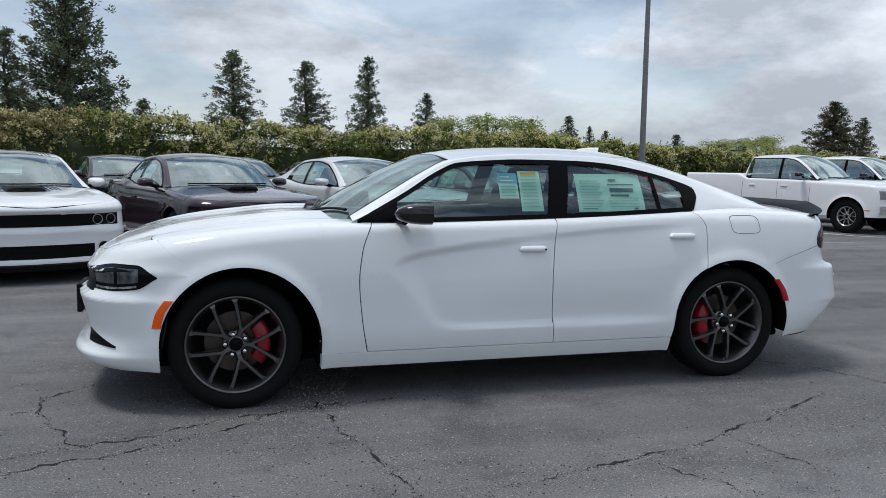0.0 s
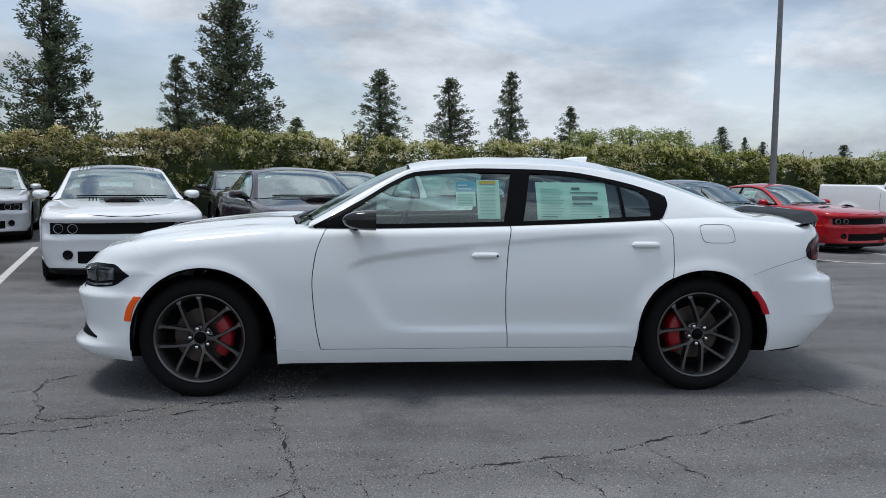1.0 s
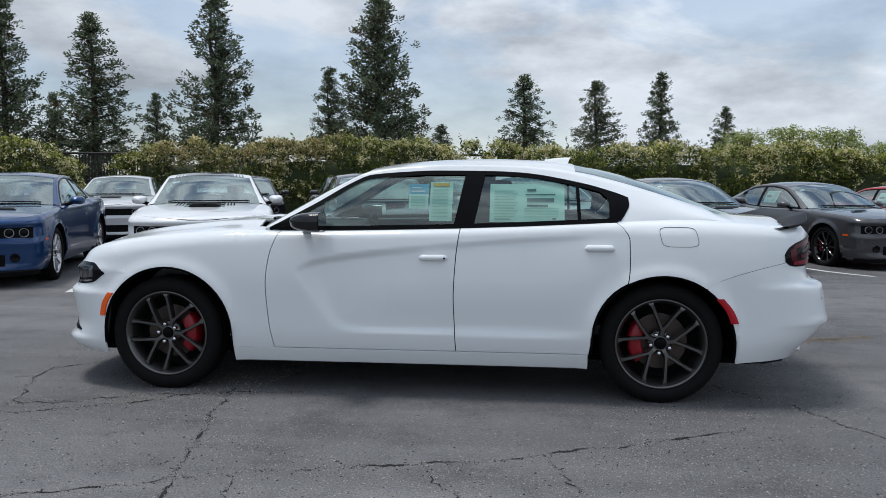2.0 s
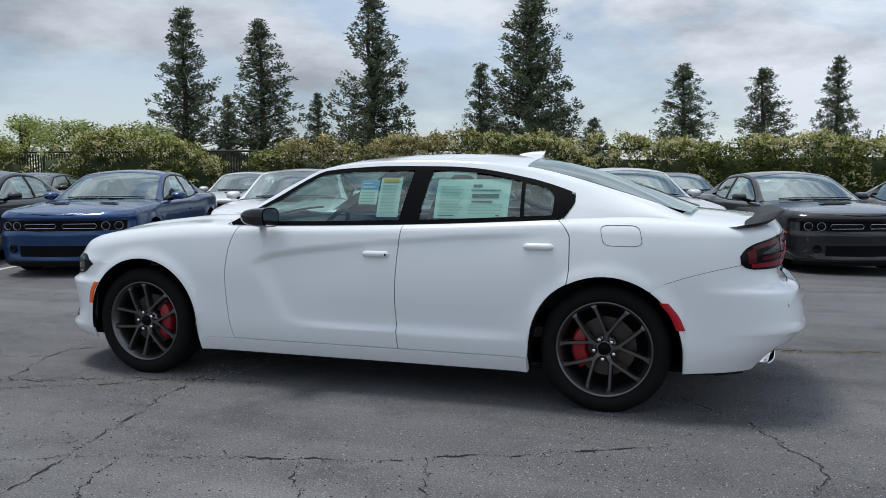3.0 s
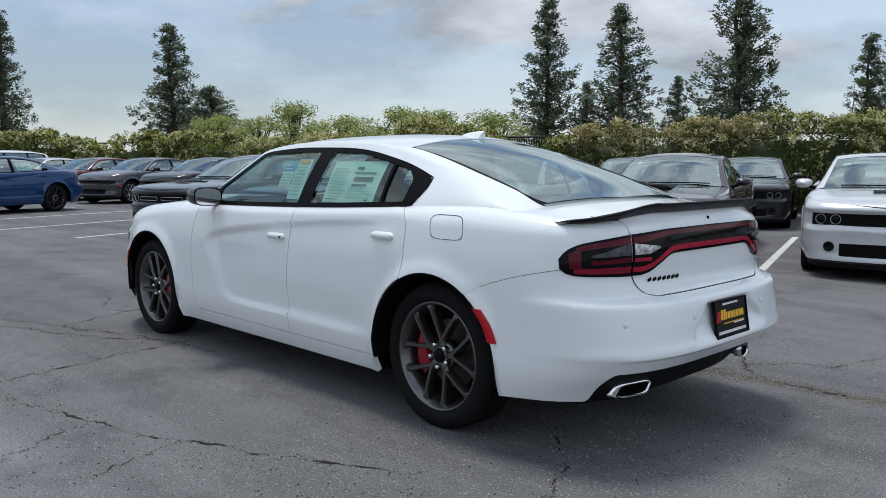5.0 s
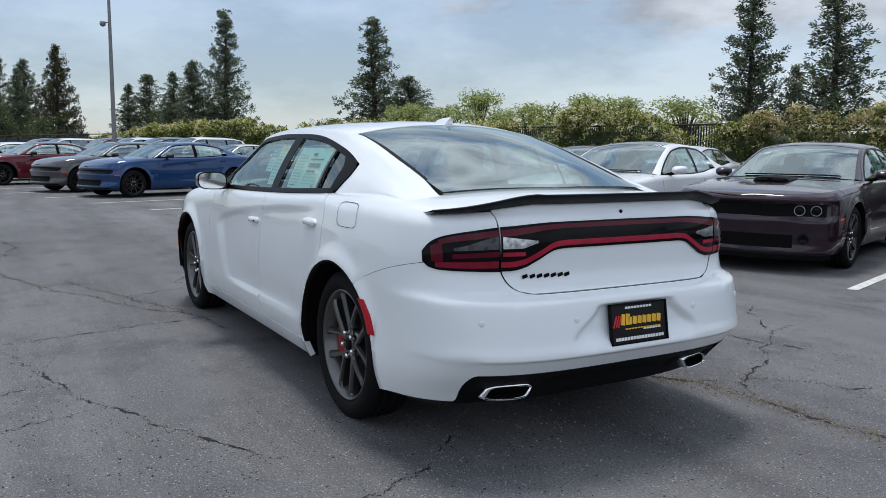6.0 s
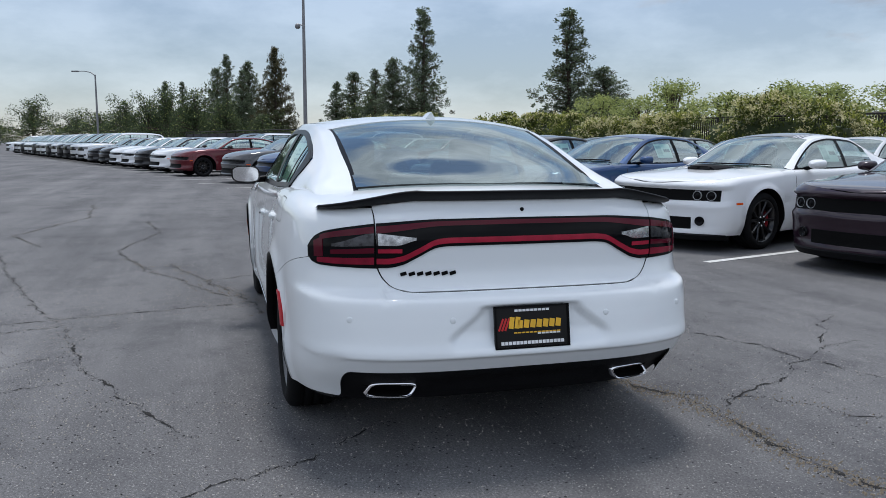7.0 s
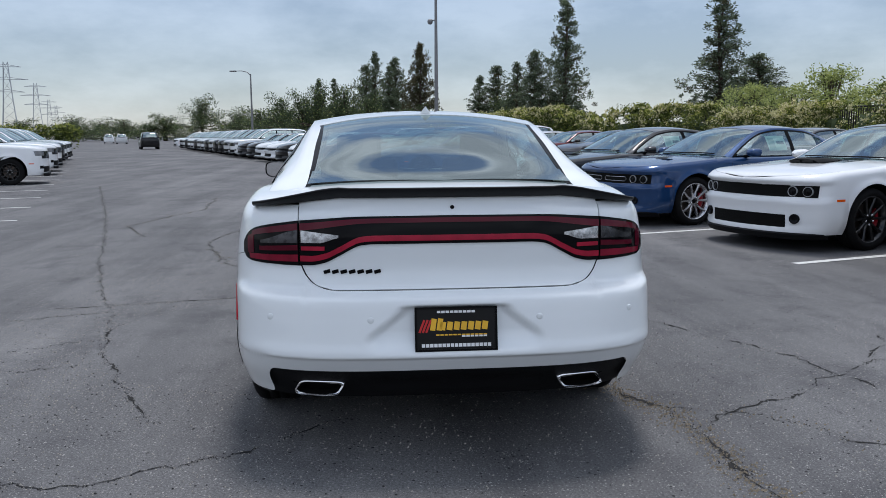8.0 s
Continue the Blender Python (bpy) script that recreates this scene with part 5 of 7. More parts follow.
def lot_cracks():
    crack(1, 0.016, (-16.6, -7.5), (-8.5, -4.8), (-4.2, -3.5), (-3.26, -3.24), (-1.9, -2.8), (-1.25, -2.55), (-0.82, -2.39), (-0.35, -2.22), (0.31, -2.04), (0.85, -1.86), (1.3, -1.67), (1.6, -1.52), (1.95, -1.32), grit=40)
    crack(2, 0.017, (-1.10, -0.85), (-0.98, -1.42), (-0.85, -1.98), (-0.77, -2.38), (-0.70, -2.75))
    crack(3, 0.012, (-3.4, -1.7), (-2.54, -1.42), (-2.24, -1.33), (-1.85, -1.2), (-1.55, -1.06), (-1.05, -0.92), (-0.6, -0.86), dirt=160)
    crack(4, 0.016, (-2.30, -0.2), (-2.56, -0.42), (-2.49, -0.73), (-2.40, -1.0), (-2.24, -1.33))
    crack(5, 0.010, (-3.6, -0.4), (-2.9, -0.75), (-2.5, -0.70))
    crack(6, 0.018, (0.04, 1.61), (0.65, 1.86), (1.16, 2.17), (1.57, 2.21), (1.86, 1.81), (2.0, 1.45), (2.25, 1.17), grit=15)
    crack(7, 0.032, (1.3, 0.80), (1.68, 0.94), (1.96, 1.07), (2.33, 1.11), (2.7, 1.14), (3.1, 1.2), (3.6, 1.35), grit=150, dirt=1500)
    crack(8, 0.011, (2.53, -1.95), (2.59, -1.42), (2.46, -1.18), (2.26, -0.76), (1.95, -0.48))
    crack(9, 0.014, (1.25, 2.6), (0.92, 2.93), (0.75, 3.0), (0.55, 3.3), grit=10)
    crack(10, 0.014, (1.62, 2.26), (1.83, 2.32), (2.3, 2.55), grit=10)
    crack(11, 0.008, (1.02, -2.45), (0.93, -2.1), (0.84, -1.87), grit=10)
    crack(12, 0.014, (-3.9, -2.2), (-2.96, -1.85), (-1.9, -1.38), (-1.2, -1.0), dirt=60)
    crack(13, 0.016, (-8.4, -2.3), (-6.5, -2.0), (-4.6, -2.35), (-2.95, -1.9))
    crack(14, 0.02, (-12.0, -3.6), (-9.2, -3.3), (-6.6, -3.9), (-5.2, -3.3), dirt=80)
    crack(15, 0.01, (-0.55, -2.3), (-0.45, -2.6), (-0.3, -2.9))
    crack(16, 0.01, (0.3, -2.05), (0.42, -2.35), (0.7, -2.7), grit=10)
    crack(17, 0.014, (2.0, 4.2), (2.72, 4.23), (3.6, 4.6), (4.6, 4.5))
    crack(18, 0.012, (1.96, 1.07), (2.1, 1.5), (2.45, 1.75), (2.6, 2.2), grit=20, dirt=60)
    crack(20, 0.010, (1.57, 2.21), (1.3, 2.55), (1.25, 2.9), grit=10)
    rng = random.Random(77)
    for mat, count, big in ((M_STONE, 30000, 0.0043), (M_STONEDARK, 4200, 0.0045)):
        bm = bmesh.new()
        for _ in range(count):
            a = rng.uniform(0, 2 * math.pi)
            d = 1.2 + 5.5 * rng.random() ** 1.2
            p = Vector((0.3 + d * math.cos(a), -0.9 + d * math.sin(a), 0))
            if noise.noise(Vector((p.x * 0.8, p.y * 0.8, 1.0))) < rng.uniform(-0.5, 0.3):
                continue
            pebble(bm, p, big * rng.uniform(0.45, 1.3), rng)
        tagged(part("loose_grit", bm, mat), "loose small stones scattered on the asphalt", "gravel", "", "stuff")


lot_cracks()


# ---- parked cars ----
M_PAINT = car_paint("base_paint", (0.5, 0.5, 0.5))
M_RIMS = plain("base_rim", (0.3, 0.3, 0.3), 0.3, 0.9)
M_HALO = plain("lamp_ring", (0.40, 0.41, 0.42), 0.3, 0.6)
M_TAG = plain("white_tag", (0.8, 0.8, 0.78), 0.6)
M_CARGLASS = glass("parked_glass", (0.56, 0.68, 0.66), 0.0, 3.3)


def swap(ob, old, mat):
    """Give one car's own material to all of its meshes that carry a base one."""
    for o in (ob, *ob.children_recursive):
        for s in o.material_slots:
            if s.material == old:
                s.link = "OBJECT"
                s.material = mat


def body_columns(S, base, n_end=12):
    """Columns round half the car from the middle of the nose to the middle of the tail."""
    cols = []
    (x0, z0, r0), (x1, z1, r1) = S.arches
    a, b = x0 - r0, x1 + r1
    for j in range(n_end):
        t = j / n_end
        cols.append((lambda z, t=t: S.side(lerp(S.nose(z), a, t ** 2.0), z), base))
    xs = []
    for i in (0, 1):
        xc, zc, r = S.arches[i]
        xs += [(xc - r - 0.0004, base)] + [(xc + r * math.sin(lerp(-1.55, 1.55, j / 18)), None) for j in range(19)] + [(xc + r + 0.0004, base)]
        if i == 0:
            xs += [(lerp(x0 + r0, x1 - r1, j / 10), base) for j in range(1, 10)]
    for x, zb in xs:
        z_low = zb if zb is not None else max(S.arch_z(x, 0, base), S.arch_z(x, 1, base))
        cols.append((lambda z, x=x: S.side(x, z), z_low))
    for j in range(1, n_end + 1):
        t = 1 - j / n_end
        cols.append((lambda z, t=t: S.side(lerp(S.tail(z), b, t ** 2.6), z), base))
    return cols


def simple_car(S, C, spec, name, label, category="car"):
    car = root(name, label, category)
    base = spec.get("base", 0.22)
    cols = body_columns(S, base)
    rows = []
    for q in range(23):
        t = q / 22
        row = []
        for fn, zb in cols:
            z1 = S.shoulder(fn(0.8).x)
            z1 = S.shoulder(fn(z1).x)
            row.append(fn(lerp(zb, z1, 1 - (1 - t) ** 1.5)))
        rows.append(row)
    bm = bmesh.new()
    sheet(bm, rows)
    sheet(bm, mirror_y(rows), True)
    # top skin from the shoulder inwards, open under the cabin
    xs = sorted({round(p.x, 4) for p in rows[-1]})
    hood_end, deck_start = spec["hood_end"], spec["deck_start"]
    fx = [lerp(xs[0] + 0.0005, hood_end, (j / 24) ** 1.5) for j in range(25)]
    dx = [lerp(deck_start, xs[-1] - 0.0005, 1 - (1 - j / 12) ** 1.5) for j in range(13)]
    part("body", bm, M_PAINT, car)
    hz = spec.get("hood_bulge", 0.0)

    def hood_fn(a, b):
        x = fx[round(b * 24)]
        p = S.top(x, a)
        p.z += hz * smooth(0.34, 0.22, abs(p.y)) * smooth(fx[0] + 0.1, fx[0] + 0.5, x)
        return p
    panel("hood", hood_fn, 18, 24, M_PAINT, car, 0.0, both=True)
    if dx[-1] > dx[0] + 0.05:
        panel("deck", lambda a, b: S.top(dx[round(b * 12)], a), 12, 12, M_PAINT, car, 0.0, both=True)
    # cabin
    w_edge, w_mid, w_top = spec["screen"]
    r_top, r_low = spec["rear"]
    x_a, x_c = spec["window"]
    trim = spec.get("trim", 0.035)
    end = spec["cabin_end"]
    panel("windshield", lambda a, b: C.top(lerp(lerp(w_edge, w_mid, 1 - (1 - lerp(0.06, 1, a)) ** 2), w_top, b), lerp(0.06, 1, a), -0.003), 12, 10, M_CARGLASS, car, 0.0, both=True)
    panel("roof", lambda a, b: C.top(lerp(w_top, r_top, b), lerp(0.06, 1, a)), 12, 14, M_PAINT, car, 0.0, both=True)
    panel("rear_glass", lambda a, b: C.top(lerp(r_top, r_low, b), lerp(0.10, 1, a), -0.003), 10, 10, M_CARGLASS, car, 0.0, both=True)
    for far in (False, True):
        xs2 = [lerp(w_edge, end, j / 44) for j in range(45)]
        rows = [[C.side(x, lerp(max(S.shoulder(x), C.rz(x) - trim) if x < x_c + 0.12 else S.shoulder(x), C.rz(x), t)) for x in xs2] for t in (0, 0.5, 1.0)]
        rows += [[C.top(x, k) for x in xs2] for k in (0.03, 0.065)]
        bm = bmesh.new()
        sheet(bm, mirror_y(rows) if far else rows, far)
        rows = [[C.top(lerp(r_top - 0.02, end, j / 12), k, -0.001) for j in range(13)] for k in (0.06, 0.085, 0.11)]
        sheet(bm, mirror_y(rows) if far else rows, far)
        part("roof_rail", bm, M_PAINT, car)
        wt = lambda x: max(C.rz(x) - trim + 0.004, S.shoulder(x) + 0.004)
        for x0, x1 in spec["panes"]:
            inset("side_window", C.side, const(x0), const(x1), lambda x: S.shoulder(x) + 0.004, wt, M_CARGLASS, car, 14, 6, -0.004, far, 0.0)
        for x in spec["pillars"]:
            inset("window_pillar", C.side, const(x - 0.035), const(x + 0.035), lambda x: S.shoulder(x) + 0.002, wt, M_TRIM, car, 2, 5, 0.001, far, 0.0)
        inset("window_edge", C.side, const(x_a), const(x_c), lambda x: wt(x) - 0.02, wt, M_TRIM, car, 26, 1, 0.002, far, 0.003)
        inset("belt_trim", C.side, const(x_a), const(x_c), lambda x: S.shoulder(x), lambda x: S.shoulder(x) + 0.016, M_TRIM, car, 22, 1, 0.003, far, 0.003)
        # liners and wheels
        for i in (0, 1):
            xc, zc, r = S.arches[i]
            ra, rb = [], []
            for j in range(21):
                a = lerp(-0.2, math.pi + 0.2, j / 20)
                p = S.side(xc - r * math.cos(a), max(0.2, zc + r * math.sin(a)), -0.004)
                ra.append(p)
                rb.append(Vector((p.x, -0.45, p.z)))
            bm = bmesh.new()
            sheet(bm, mirror_y([ra, rb]) if far else [ra, rb], far)
            part("arch_liner", bm, M_UNDER, car)
            tr = spec["tyre"]
            wheel(car, (xc - spec.get("wheel_shift", 0.0), (1 if far else -1) * spec["track"], tr - 0.002), 1 if far else -1, tr, 0.25, spec["rim"], (M_RIMS, M_DISC, spec.get("caliper") if i == 0 else None), "five")
        # mirror
        sg = 1 if far else -1
        mx, mz = spec["mirror"]
        bm = bmesh.new()
        rows = []
        for j in range(8):
            t = j / 7
            w = (1 - (1 - t) ** 2.4) ** 0.5
            rows.append([Vector((mx - 0.16 + 0.17 * t, sg * (spec["mirror_y"] + 0.105 * w * math.copysign(abs(math.cos(q)) ** 0.7, math.cos(q))), mz + 0.062 * w * math.copysign(abs(math.sin(q)) ** 0.7, math.sin(q)))) for q in [2 * math.pi * i / 18 for i in range(18)]])
        sheet(bm, rows, closed=True, flip=far)
        bm.faces.new([bm.verts.new(p) for p in rows[-1]])
        mir = part("door_mirror", bm, M_PAINT if spec.get("mirror_paint", True) else M_BLACKGLOSS, car)
        bm = bmesh.new()
        tube(bm, [(mx - 0.07, sg * (spec["mirror_y"] - 0.18), mz - 0.075), (mx - 0.06, sg * (spec["mirror_y"] - 0.05), mz - 0.035)], [0.03, 0.024], 8)
        part("mirror_foot", bm, M_TRIM, mir)
        # handle, door line
        for hx, hz2 in spec["handles"]:
            p = S.side(hx, hz2)
            box("door_handle", (p.x, sg * (-p.y + 0.008), p.z), (0.18, 0.03, 0.032), M_PAINT, car, None, 0.01)
        for x in spec["shuts"]:
            inset("shut_line", S.side, const(x - 0.004), const(x + 0.004), const(0.30), lambda x: S.shoulder(x) - 0.02, M_GAP, car, 1, 12, 0.0015, far, 0.0)
        inset("front_marker", S.side, const(spec["marker"] - 0.06), const(spec["marker"] + 0.06), const(0.57), const(0.595), M_AMBER if spec.get("amber", True) else M_REDMARK, car, 4, 2, 0.004, far, 0.004)
    # underbody and seats
    xa, xb = S.arches[0][0], S.arches[1][0]
    w0 = S.width(0) - 0.1
    for name, c, size in (("floor_pan", ((xa + xb) / 2, 0, base + 0.09), (xb - xa - 0.85, 2 * w0, 0.12)), ("front_subframe", (xa, 0, base + 0.25), (1.2, 1.1, 0.3)),
                          ("rear_subframe", (xb, 0, base + 0.25), (1.2, 1.1, 0.3)), ("undertray", (S.nose(0.4) + 0.32, 0, base + 0.12), (0.45, 1.1, 0.14))):
        box(name, c, size, M_UNDER, car, None, 0.02)
    sx, sz = spec["seat"]
    for y in (-0.37, 0.37):
        seat(car, sx, y, 0.48, sz - 0.60)
    box("rear_bench", (sx + 1.0, 0, sz + 0.2), (0.3, 1.25, 0.5), M_SEAT, car, None, 0.06)
    bm = bmesh.new()
    box_bm(bm, (w_mid + 0.36, 0, S.shoulder(w_mid) - 0.1), (0.46, 1.45, 0.18), None, 0.05)
    part("dashboard", bm, M_DASH, car)
    # price sheets taped inside the door windows
    if "sheet" in spec:
        sx0, sx1, sz0, sz1 = spec["sheet"]
        for far in (False, True):
            ps = panel("price_sheet", lambda a, b: C.side(lerp(sx0, sx1, a), lerp(sz0, sz1, b), -0.012), 4, 3, M_PAPER, car, 0.0, far=far, label="printed price sheet inside the window")
            panel("print_bar", lambda a, b: C.side(lerp(sx0, sx1, lerp(0.5, 0.9, a)), lerp(sz0, sz1, lerp(0.42, 0.62, b)), -0.0095), 2, 1, M_INK, ps, 0.0, far=far)
            panel("print_bar", lambda a, b: C.side(lerp(sx0, sx1, lerp(0.08, 0.4, a)), lerp(sz0, sz1, lerp(0.15, 0.85, b)), -0.0095), 2, 1, M_INKFAINT, ps, 0.0, far=far)
    for y0, y1 in ((-0.60, -0.02), (-0.02, 0.54)):
        bm = bmesh.new()
        pts = []
        for i in range(7):
            y = lerp(y0, y1, i / 6)
            k = 1 - abs(y) / C.ry(w_mid)
            p = C.top(lerp(w_edge, w_mid, 1 - (1 - k) ** 2) + 0.03, k, 0.012)
            pts.append(Vector((p.x, y, p.z)))
        tube(bm, pts, 0.009, 5)
        part("wiper", bm, M_TRIM, car, "black wiper")
    # a stock tag inside the windshield
    panel("stock_tag", lambda a, b: C.top(lerp(w_top - 0.24, w_top - 0.18, b), lerp(0.23, 0.36, a), -0.008), 2, 1, M_TAG, car, 0.0, far=True)
    return car


def front_patch(car, S, name, y0, y1, z0, z1, mat, off=0.004, na=14, nb=4, fold=0.01, label=""):
    return panel(name, lambda a, b: S.front(lerp(y1, y0, a), lerp(z0, z1, b), off), na, nb, mat, car, fold, both=True, label=label)


COUPE = Shape(
    width=curve((-2.5, 0.915), (-1.9, 0.93), (-1.45, 0.95), (-0.8, 0.935), (0.3, 0.93), (1.4, 0.958), (2.0, 0.935), (2.55, 0.88)),
    shoulder=curve((-2.47, 0.795), (-2.40, 0.835), (-2.2, 0.868), (-1.5, 0.925), (-0.8, 0.965), (0.2, 0.965), (0.75, 0.985), (1.3, 1.04), (1.9, 1.035), (2.5, 0.985)),
    centre=curve((-2.47, 0.80), (-2.40, 0.85), (-2.2, 0.888), (-1.5, 0.958), (-0.75, 1.005), (1.5, 1.085), (1.9, 1.07), (2.5, 1.02)),
    nose=curve((0.13, -2.42), (0.20, -2.45), (0.24, -2.46), (0.27, -2.43), (0.45, -2.435), (0.55, -2.455), (0.58, -2.46), (0.598, -2.41), (0.752, -2.395), (0.772, -2.455), (0.80, -2.45), (0.84, -2.41), (0.9, -2.36)),
    tail=curve((0.2, 2.36), (0.35, 2.50), (0.6, 2.53), (0.9, 2.50), (1.05, 2.44)),
    rf=0.42, nf=2.3, rr=0.45, nr=3.0, tuck=1.3, lean=0.32,
    radius=curve((-2.5, 0.045), (-1.9, 0.07), (-0.8, 0.06), (0.3, 0.05), (1.3, 0.10), (2.5, 0.05)),
    arches=[(-1.475, 0.35, 0.405), (1.475, 0.36, 0.41)])
COUPE_CABIN = Cabin(
    COUPE,
    rail_y=curve((-1.1, 0.83), (-0.8, 0.79), (-0.4, 0.70), (0.0, 0.63), (0.5, 0.605), (1.0, 0.605), (1.5, 0.66), (1.95, 0.72)),
    rail_z=curve((-1.1, 0.86), (-0.82, 0.966), (-0.5, 1.135), (-0.2, 1.285), (0.0, 1.355), (0.4, 1.398), (0.9, 1.375), (1.3, 1.255), (1.7, 1.105), (1.95, 1.04)),
    roof=curve((-1.1, 0.94), (-0.98, 1.0), (-0.6, 1.185), (-0.2, 1.36), (0.1, 1.425), (0.5, 1.448), (0.9, 1.425), (1.3, 1.315), (1.75, 1.135), (1.95, 1.075)))
COUPE_SPEC = dict(base=0.20, hood_end=-0.78, deck_start=1.72, screen=(-0.80, -0.98, -0.06), rear=(0.95, 1.80), window=(-0.70, 1.16), cabin_end=1.92,
                  panes=[(-0.62, 0.52), (0.56, 1.10)], pillars=[0.54], tyre=0.352, rim=0.262, track=0.815, caliper=M_CALIPER, mirror=(-0.42, 1.035), mirror_y=0.985,
                  handles=[(0.42, 0.80)], shuts=[-0.80, 0.62], marker=-1.98, seat=(0.15, 0.52), sheet=(0.06, 0.44, 1.06, 1.28))
M_MESH = plain("grille_mesh", (0.004, 0.004, 0.004), 0.6, bump=0.6, bscale=160, spec=0.08)


def turned(bm, S, y, z, sg, prof, seg=20, straight=0.5):
    """A small turned body set on the nose at (y, z), looking between straight ahead and the skin's normal."""
    p = S.front(y, z)
    du = S.front(y + 0.02, z) - S.front(y - 0.02, z)
    n = Vector((-1, 0.0, 0)).lerp(Vector((du.y, -du.x, 0)).normalized() * (1 if du.y < 0 else -1), 1 - straight).normalized()
    q = n.to_track_quat("Z", "Y").to_matrix().to_4x4()
    m = Matrix.Translation(p) @ q
    rings = [[m @ Vector((r * math.cos(2 * math.pi * i / seg), r * math.sin(2 * math.pi * i / seg), h)) for i in range(seg)] for r, h in prof]
    if sg > 0:
        rings = [[Vector((v.x, -v.y, v.z)) for v in ring] for ring in rings]
    sheet(bm, rings, closed=True, flip=sg > 0)


def coupe_front(car, S, scoop, halo=True, stripes=False, grille_bars=False):
    front_patch(car, S, "grille", 0.0, 0.825, 0.612, 0.742, M_MESH, 0.004, 24, 5, 0.02, "black grille")
    front_patch(car, S, "lower_intake", 0.0, 0.54, 0.262, 0.415, M_MESH, 0.004, 16, 4, 0.02)
    front_patch(car, S, "splitter", 0.0, 0.86, 0.145, 0.205, M_PLASTIC, 0.035, 24, 2, 0.05)
    for sg in (-1, 1):
        for y in (0.735, 0.585):
            bm = bmesh.new()
            turned(bm, S, y, 0.677, sg, [(0.054, -0.03), (0.056, 0.014), (0.0535, 0.018), (0.0495, 0.014), (0.047, 0.004)], 24)
            lamp = part("headlight", bm, M_HALO, car, "round headlight with a pale ring")
            bm = bmesh.new()
            turned(bm, S, y, 0.677, sg, [(0.048, 0.005), (0.036, 0.001), (0.026, 0.010), (0.0004, 0.015)], 18)
            part("lens", bm, M_SMOKE, lamp)
        bm = bmesh.new()
        turned(bm, S, 0.64, 0.375, sg, [(0.052, -0.03), (0.056, 0.022), (0.047, 0.026), (0.042, 0.020), (0.0004, 0.022)], 18, 0.1)
        part("fog_light", bm, M_SMOKE, car)
    if grille_bars:
        for sg in (-1, 1):
            bm = bmesh.new()
            pts = [S.front(y, z, 0.012) for y, z in ((0.06, 0.645), (0.46, 0.645), (0.48, 0.675), (0.46, 0.705), (0.06, 0.705), (0.04, 0.675), (0.06, 0.645))]
            tube(bm, [(p.x, sg * -p.y, p.z) for p in pts], 0.006, 6, False)
            part("grille_surround", bm, M_ALLOY, car)
    if scoop == "shaker":
        # a raised black box in the hood, its mouth split in two
        bm = bmesh.new()
        rows = []
        for j in range(11):
            t = j / 10
            x = lerp(-1.56, -1.12, t)
            h = 0.062 * smooth(-0.25, 0.18, t) * (1 - 0.85 * t)
            zb = S.centre(x) + 0.010
            rows.append([Vector((x + 0.05 * abs(y / 0.21) ** 2, y, zb + h * (1 - abs(y / 0.21) ** 6))) for y in [lerp(-0.21, 0.21, i / 14) for i in range(15)]])
        sheet(bm, rows)
        bm.faces.new([bm.verts.new(p) for p in rows[0]] + [bm.verts.new(Vector((-1.51, 0.21, S.centre(-1.56) - 0.01))), bm.verts.new(Vector((-1.51, -0.21, S.centre(-1.56) - 0.01)))])
        box_hood = part("hood_scoop", bm, M_PLASTIC, car, "black hood scoop with two openings")
        for sg in (-1, 1):
            box("mouth", (-1.560, sg * 0.095, S.centre(-1.56) + 0.026), (0.012, 0.15, 0.026), M_GAP, box_hood, None, 0.004)
    elif scoop == "single":
        panel("hood_scoop", lambda a, b: Vector((lerp(-1.62, -1.42, b), -0.20 * (1 - a), S.centre(lerp(-1.62, -1.42, b)) + lerp(0.006, 0.028, math.sin(b * 3.1)))), 6, 6, M_TRIM, car, 0.0, both=True, label="black slit in the hood")
    elif scoop == "twin":
        for far in (False, True):
            panel("hood_scoop", lambda a, b: Vector((lerp(-1.66, -1.50, b), -0.46 + 0.22 * a, S.top(lerp(-1.66, -1.50, b), lerp(0.50, 0.74, a)).z + 0.005 + 0.018 * math.sin(b * 3.1))), 5, 5, M_TRIM, car, 0.0, far=far, label="black slit in the hood")
    if stripes:
        panel("black_roof", lambda a, b: COUPE_CABIN.top(lerp(-0.055, 0.93, b), lerp(0.42, 1, a), 0.002), 10, 10, M_BLACKGLOSS, car, 0.0, both=True, label="black roof panel between stripes")
        for far in (False, True):
            for i in range(3):
                panel("roof_stripe", lambda a, b: COUPE_CABIN.top(lerp(-0.055, 0.93, b), lerp(0.20 + 0.075 * i, 0.235 + 0.075 * i, a), 0.0025), 2, 10, M_BLACKGLOSS, car, 0.0, far=far)
                panel("hood_stripe", lambda a, b: S.top(lerp(-1.35, -0.86, b), lerp(0.53 + 0.05 * i, 0.553 + 0.05 * i, a), 0.003), 2, 8, M_BLACKGLOSS, car, 0.0, far=far)
        panel("hood_black", lambda a, b: S.top(lerp(-1.5, -0.86, b), lerp(0.685, 1, a), 0.003), 8, 8, M_BLACKGLOSS, car, 0.0, both=True)


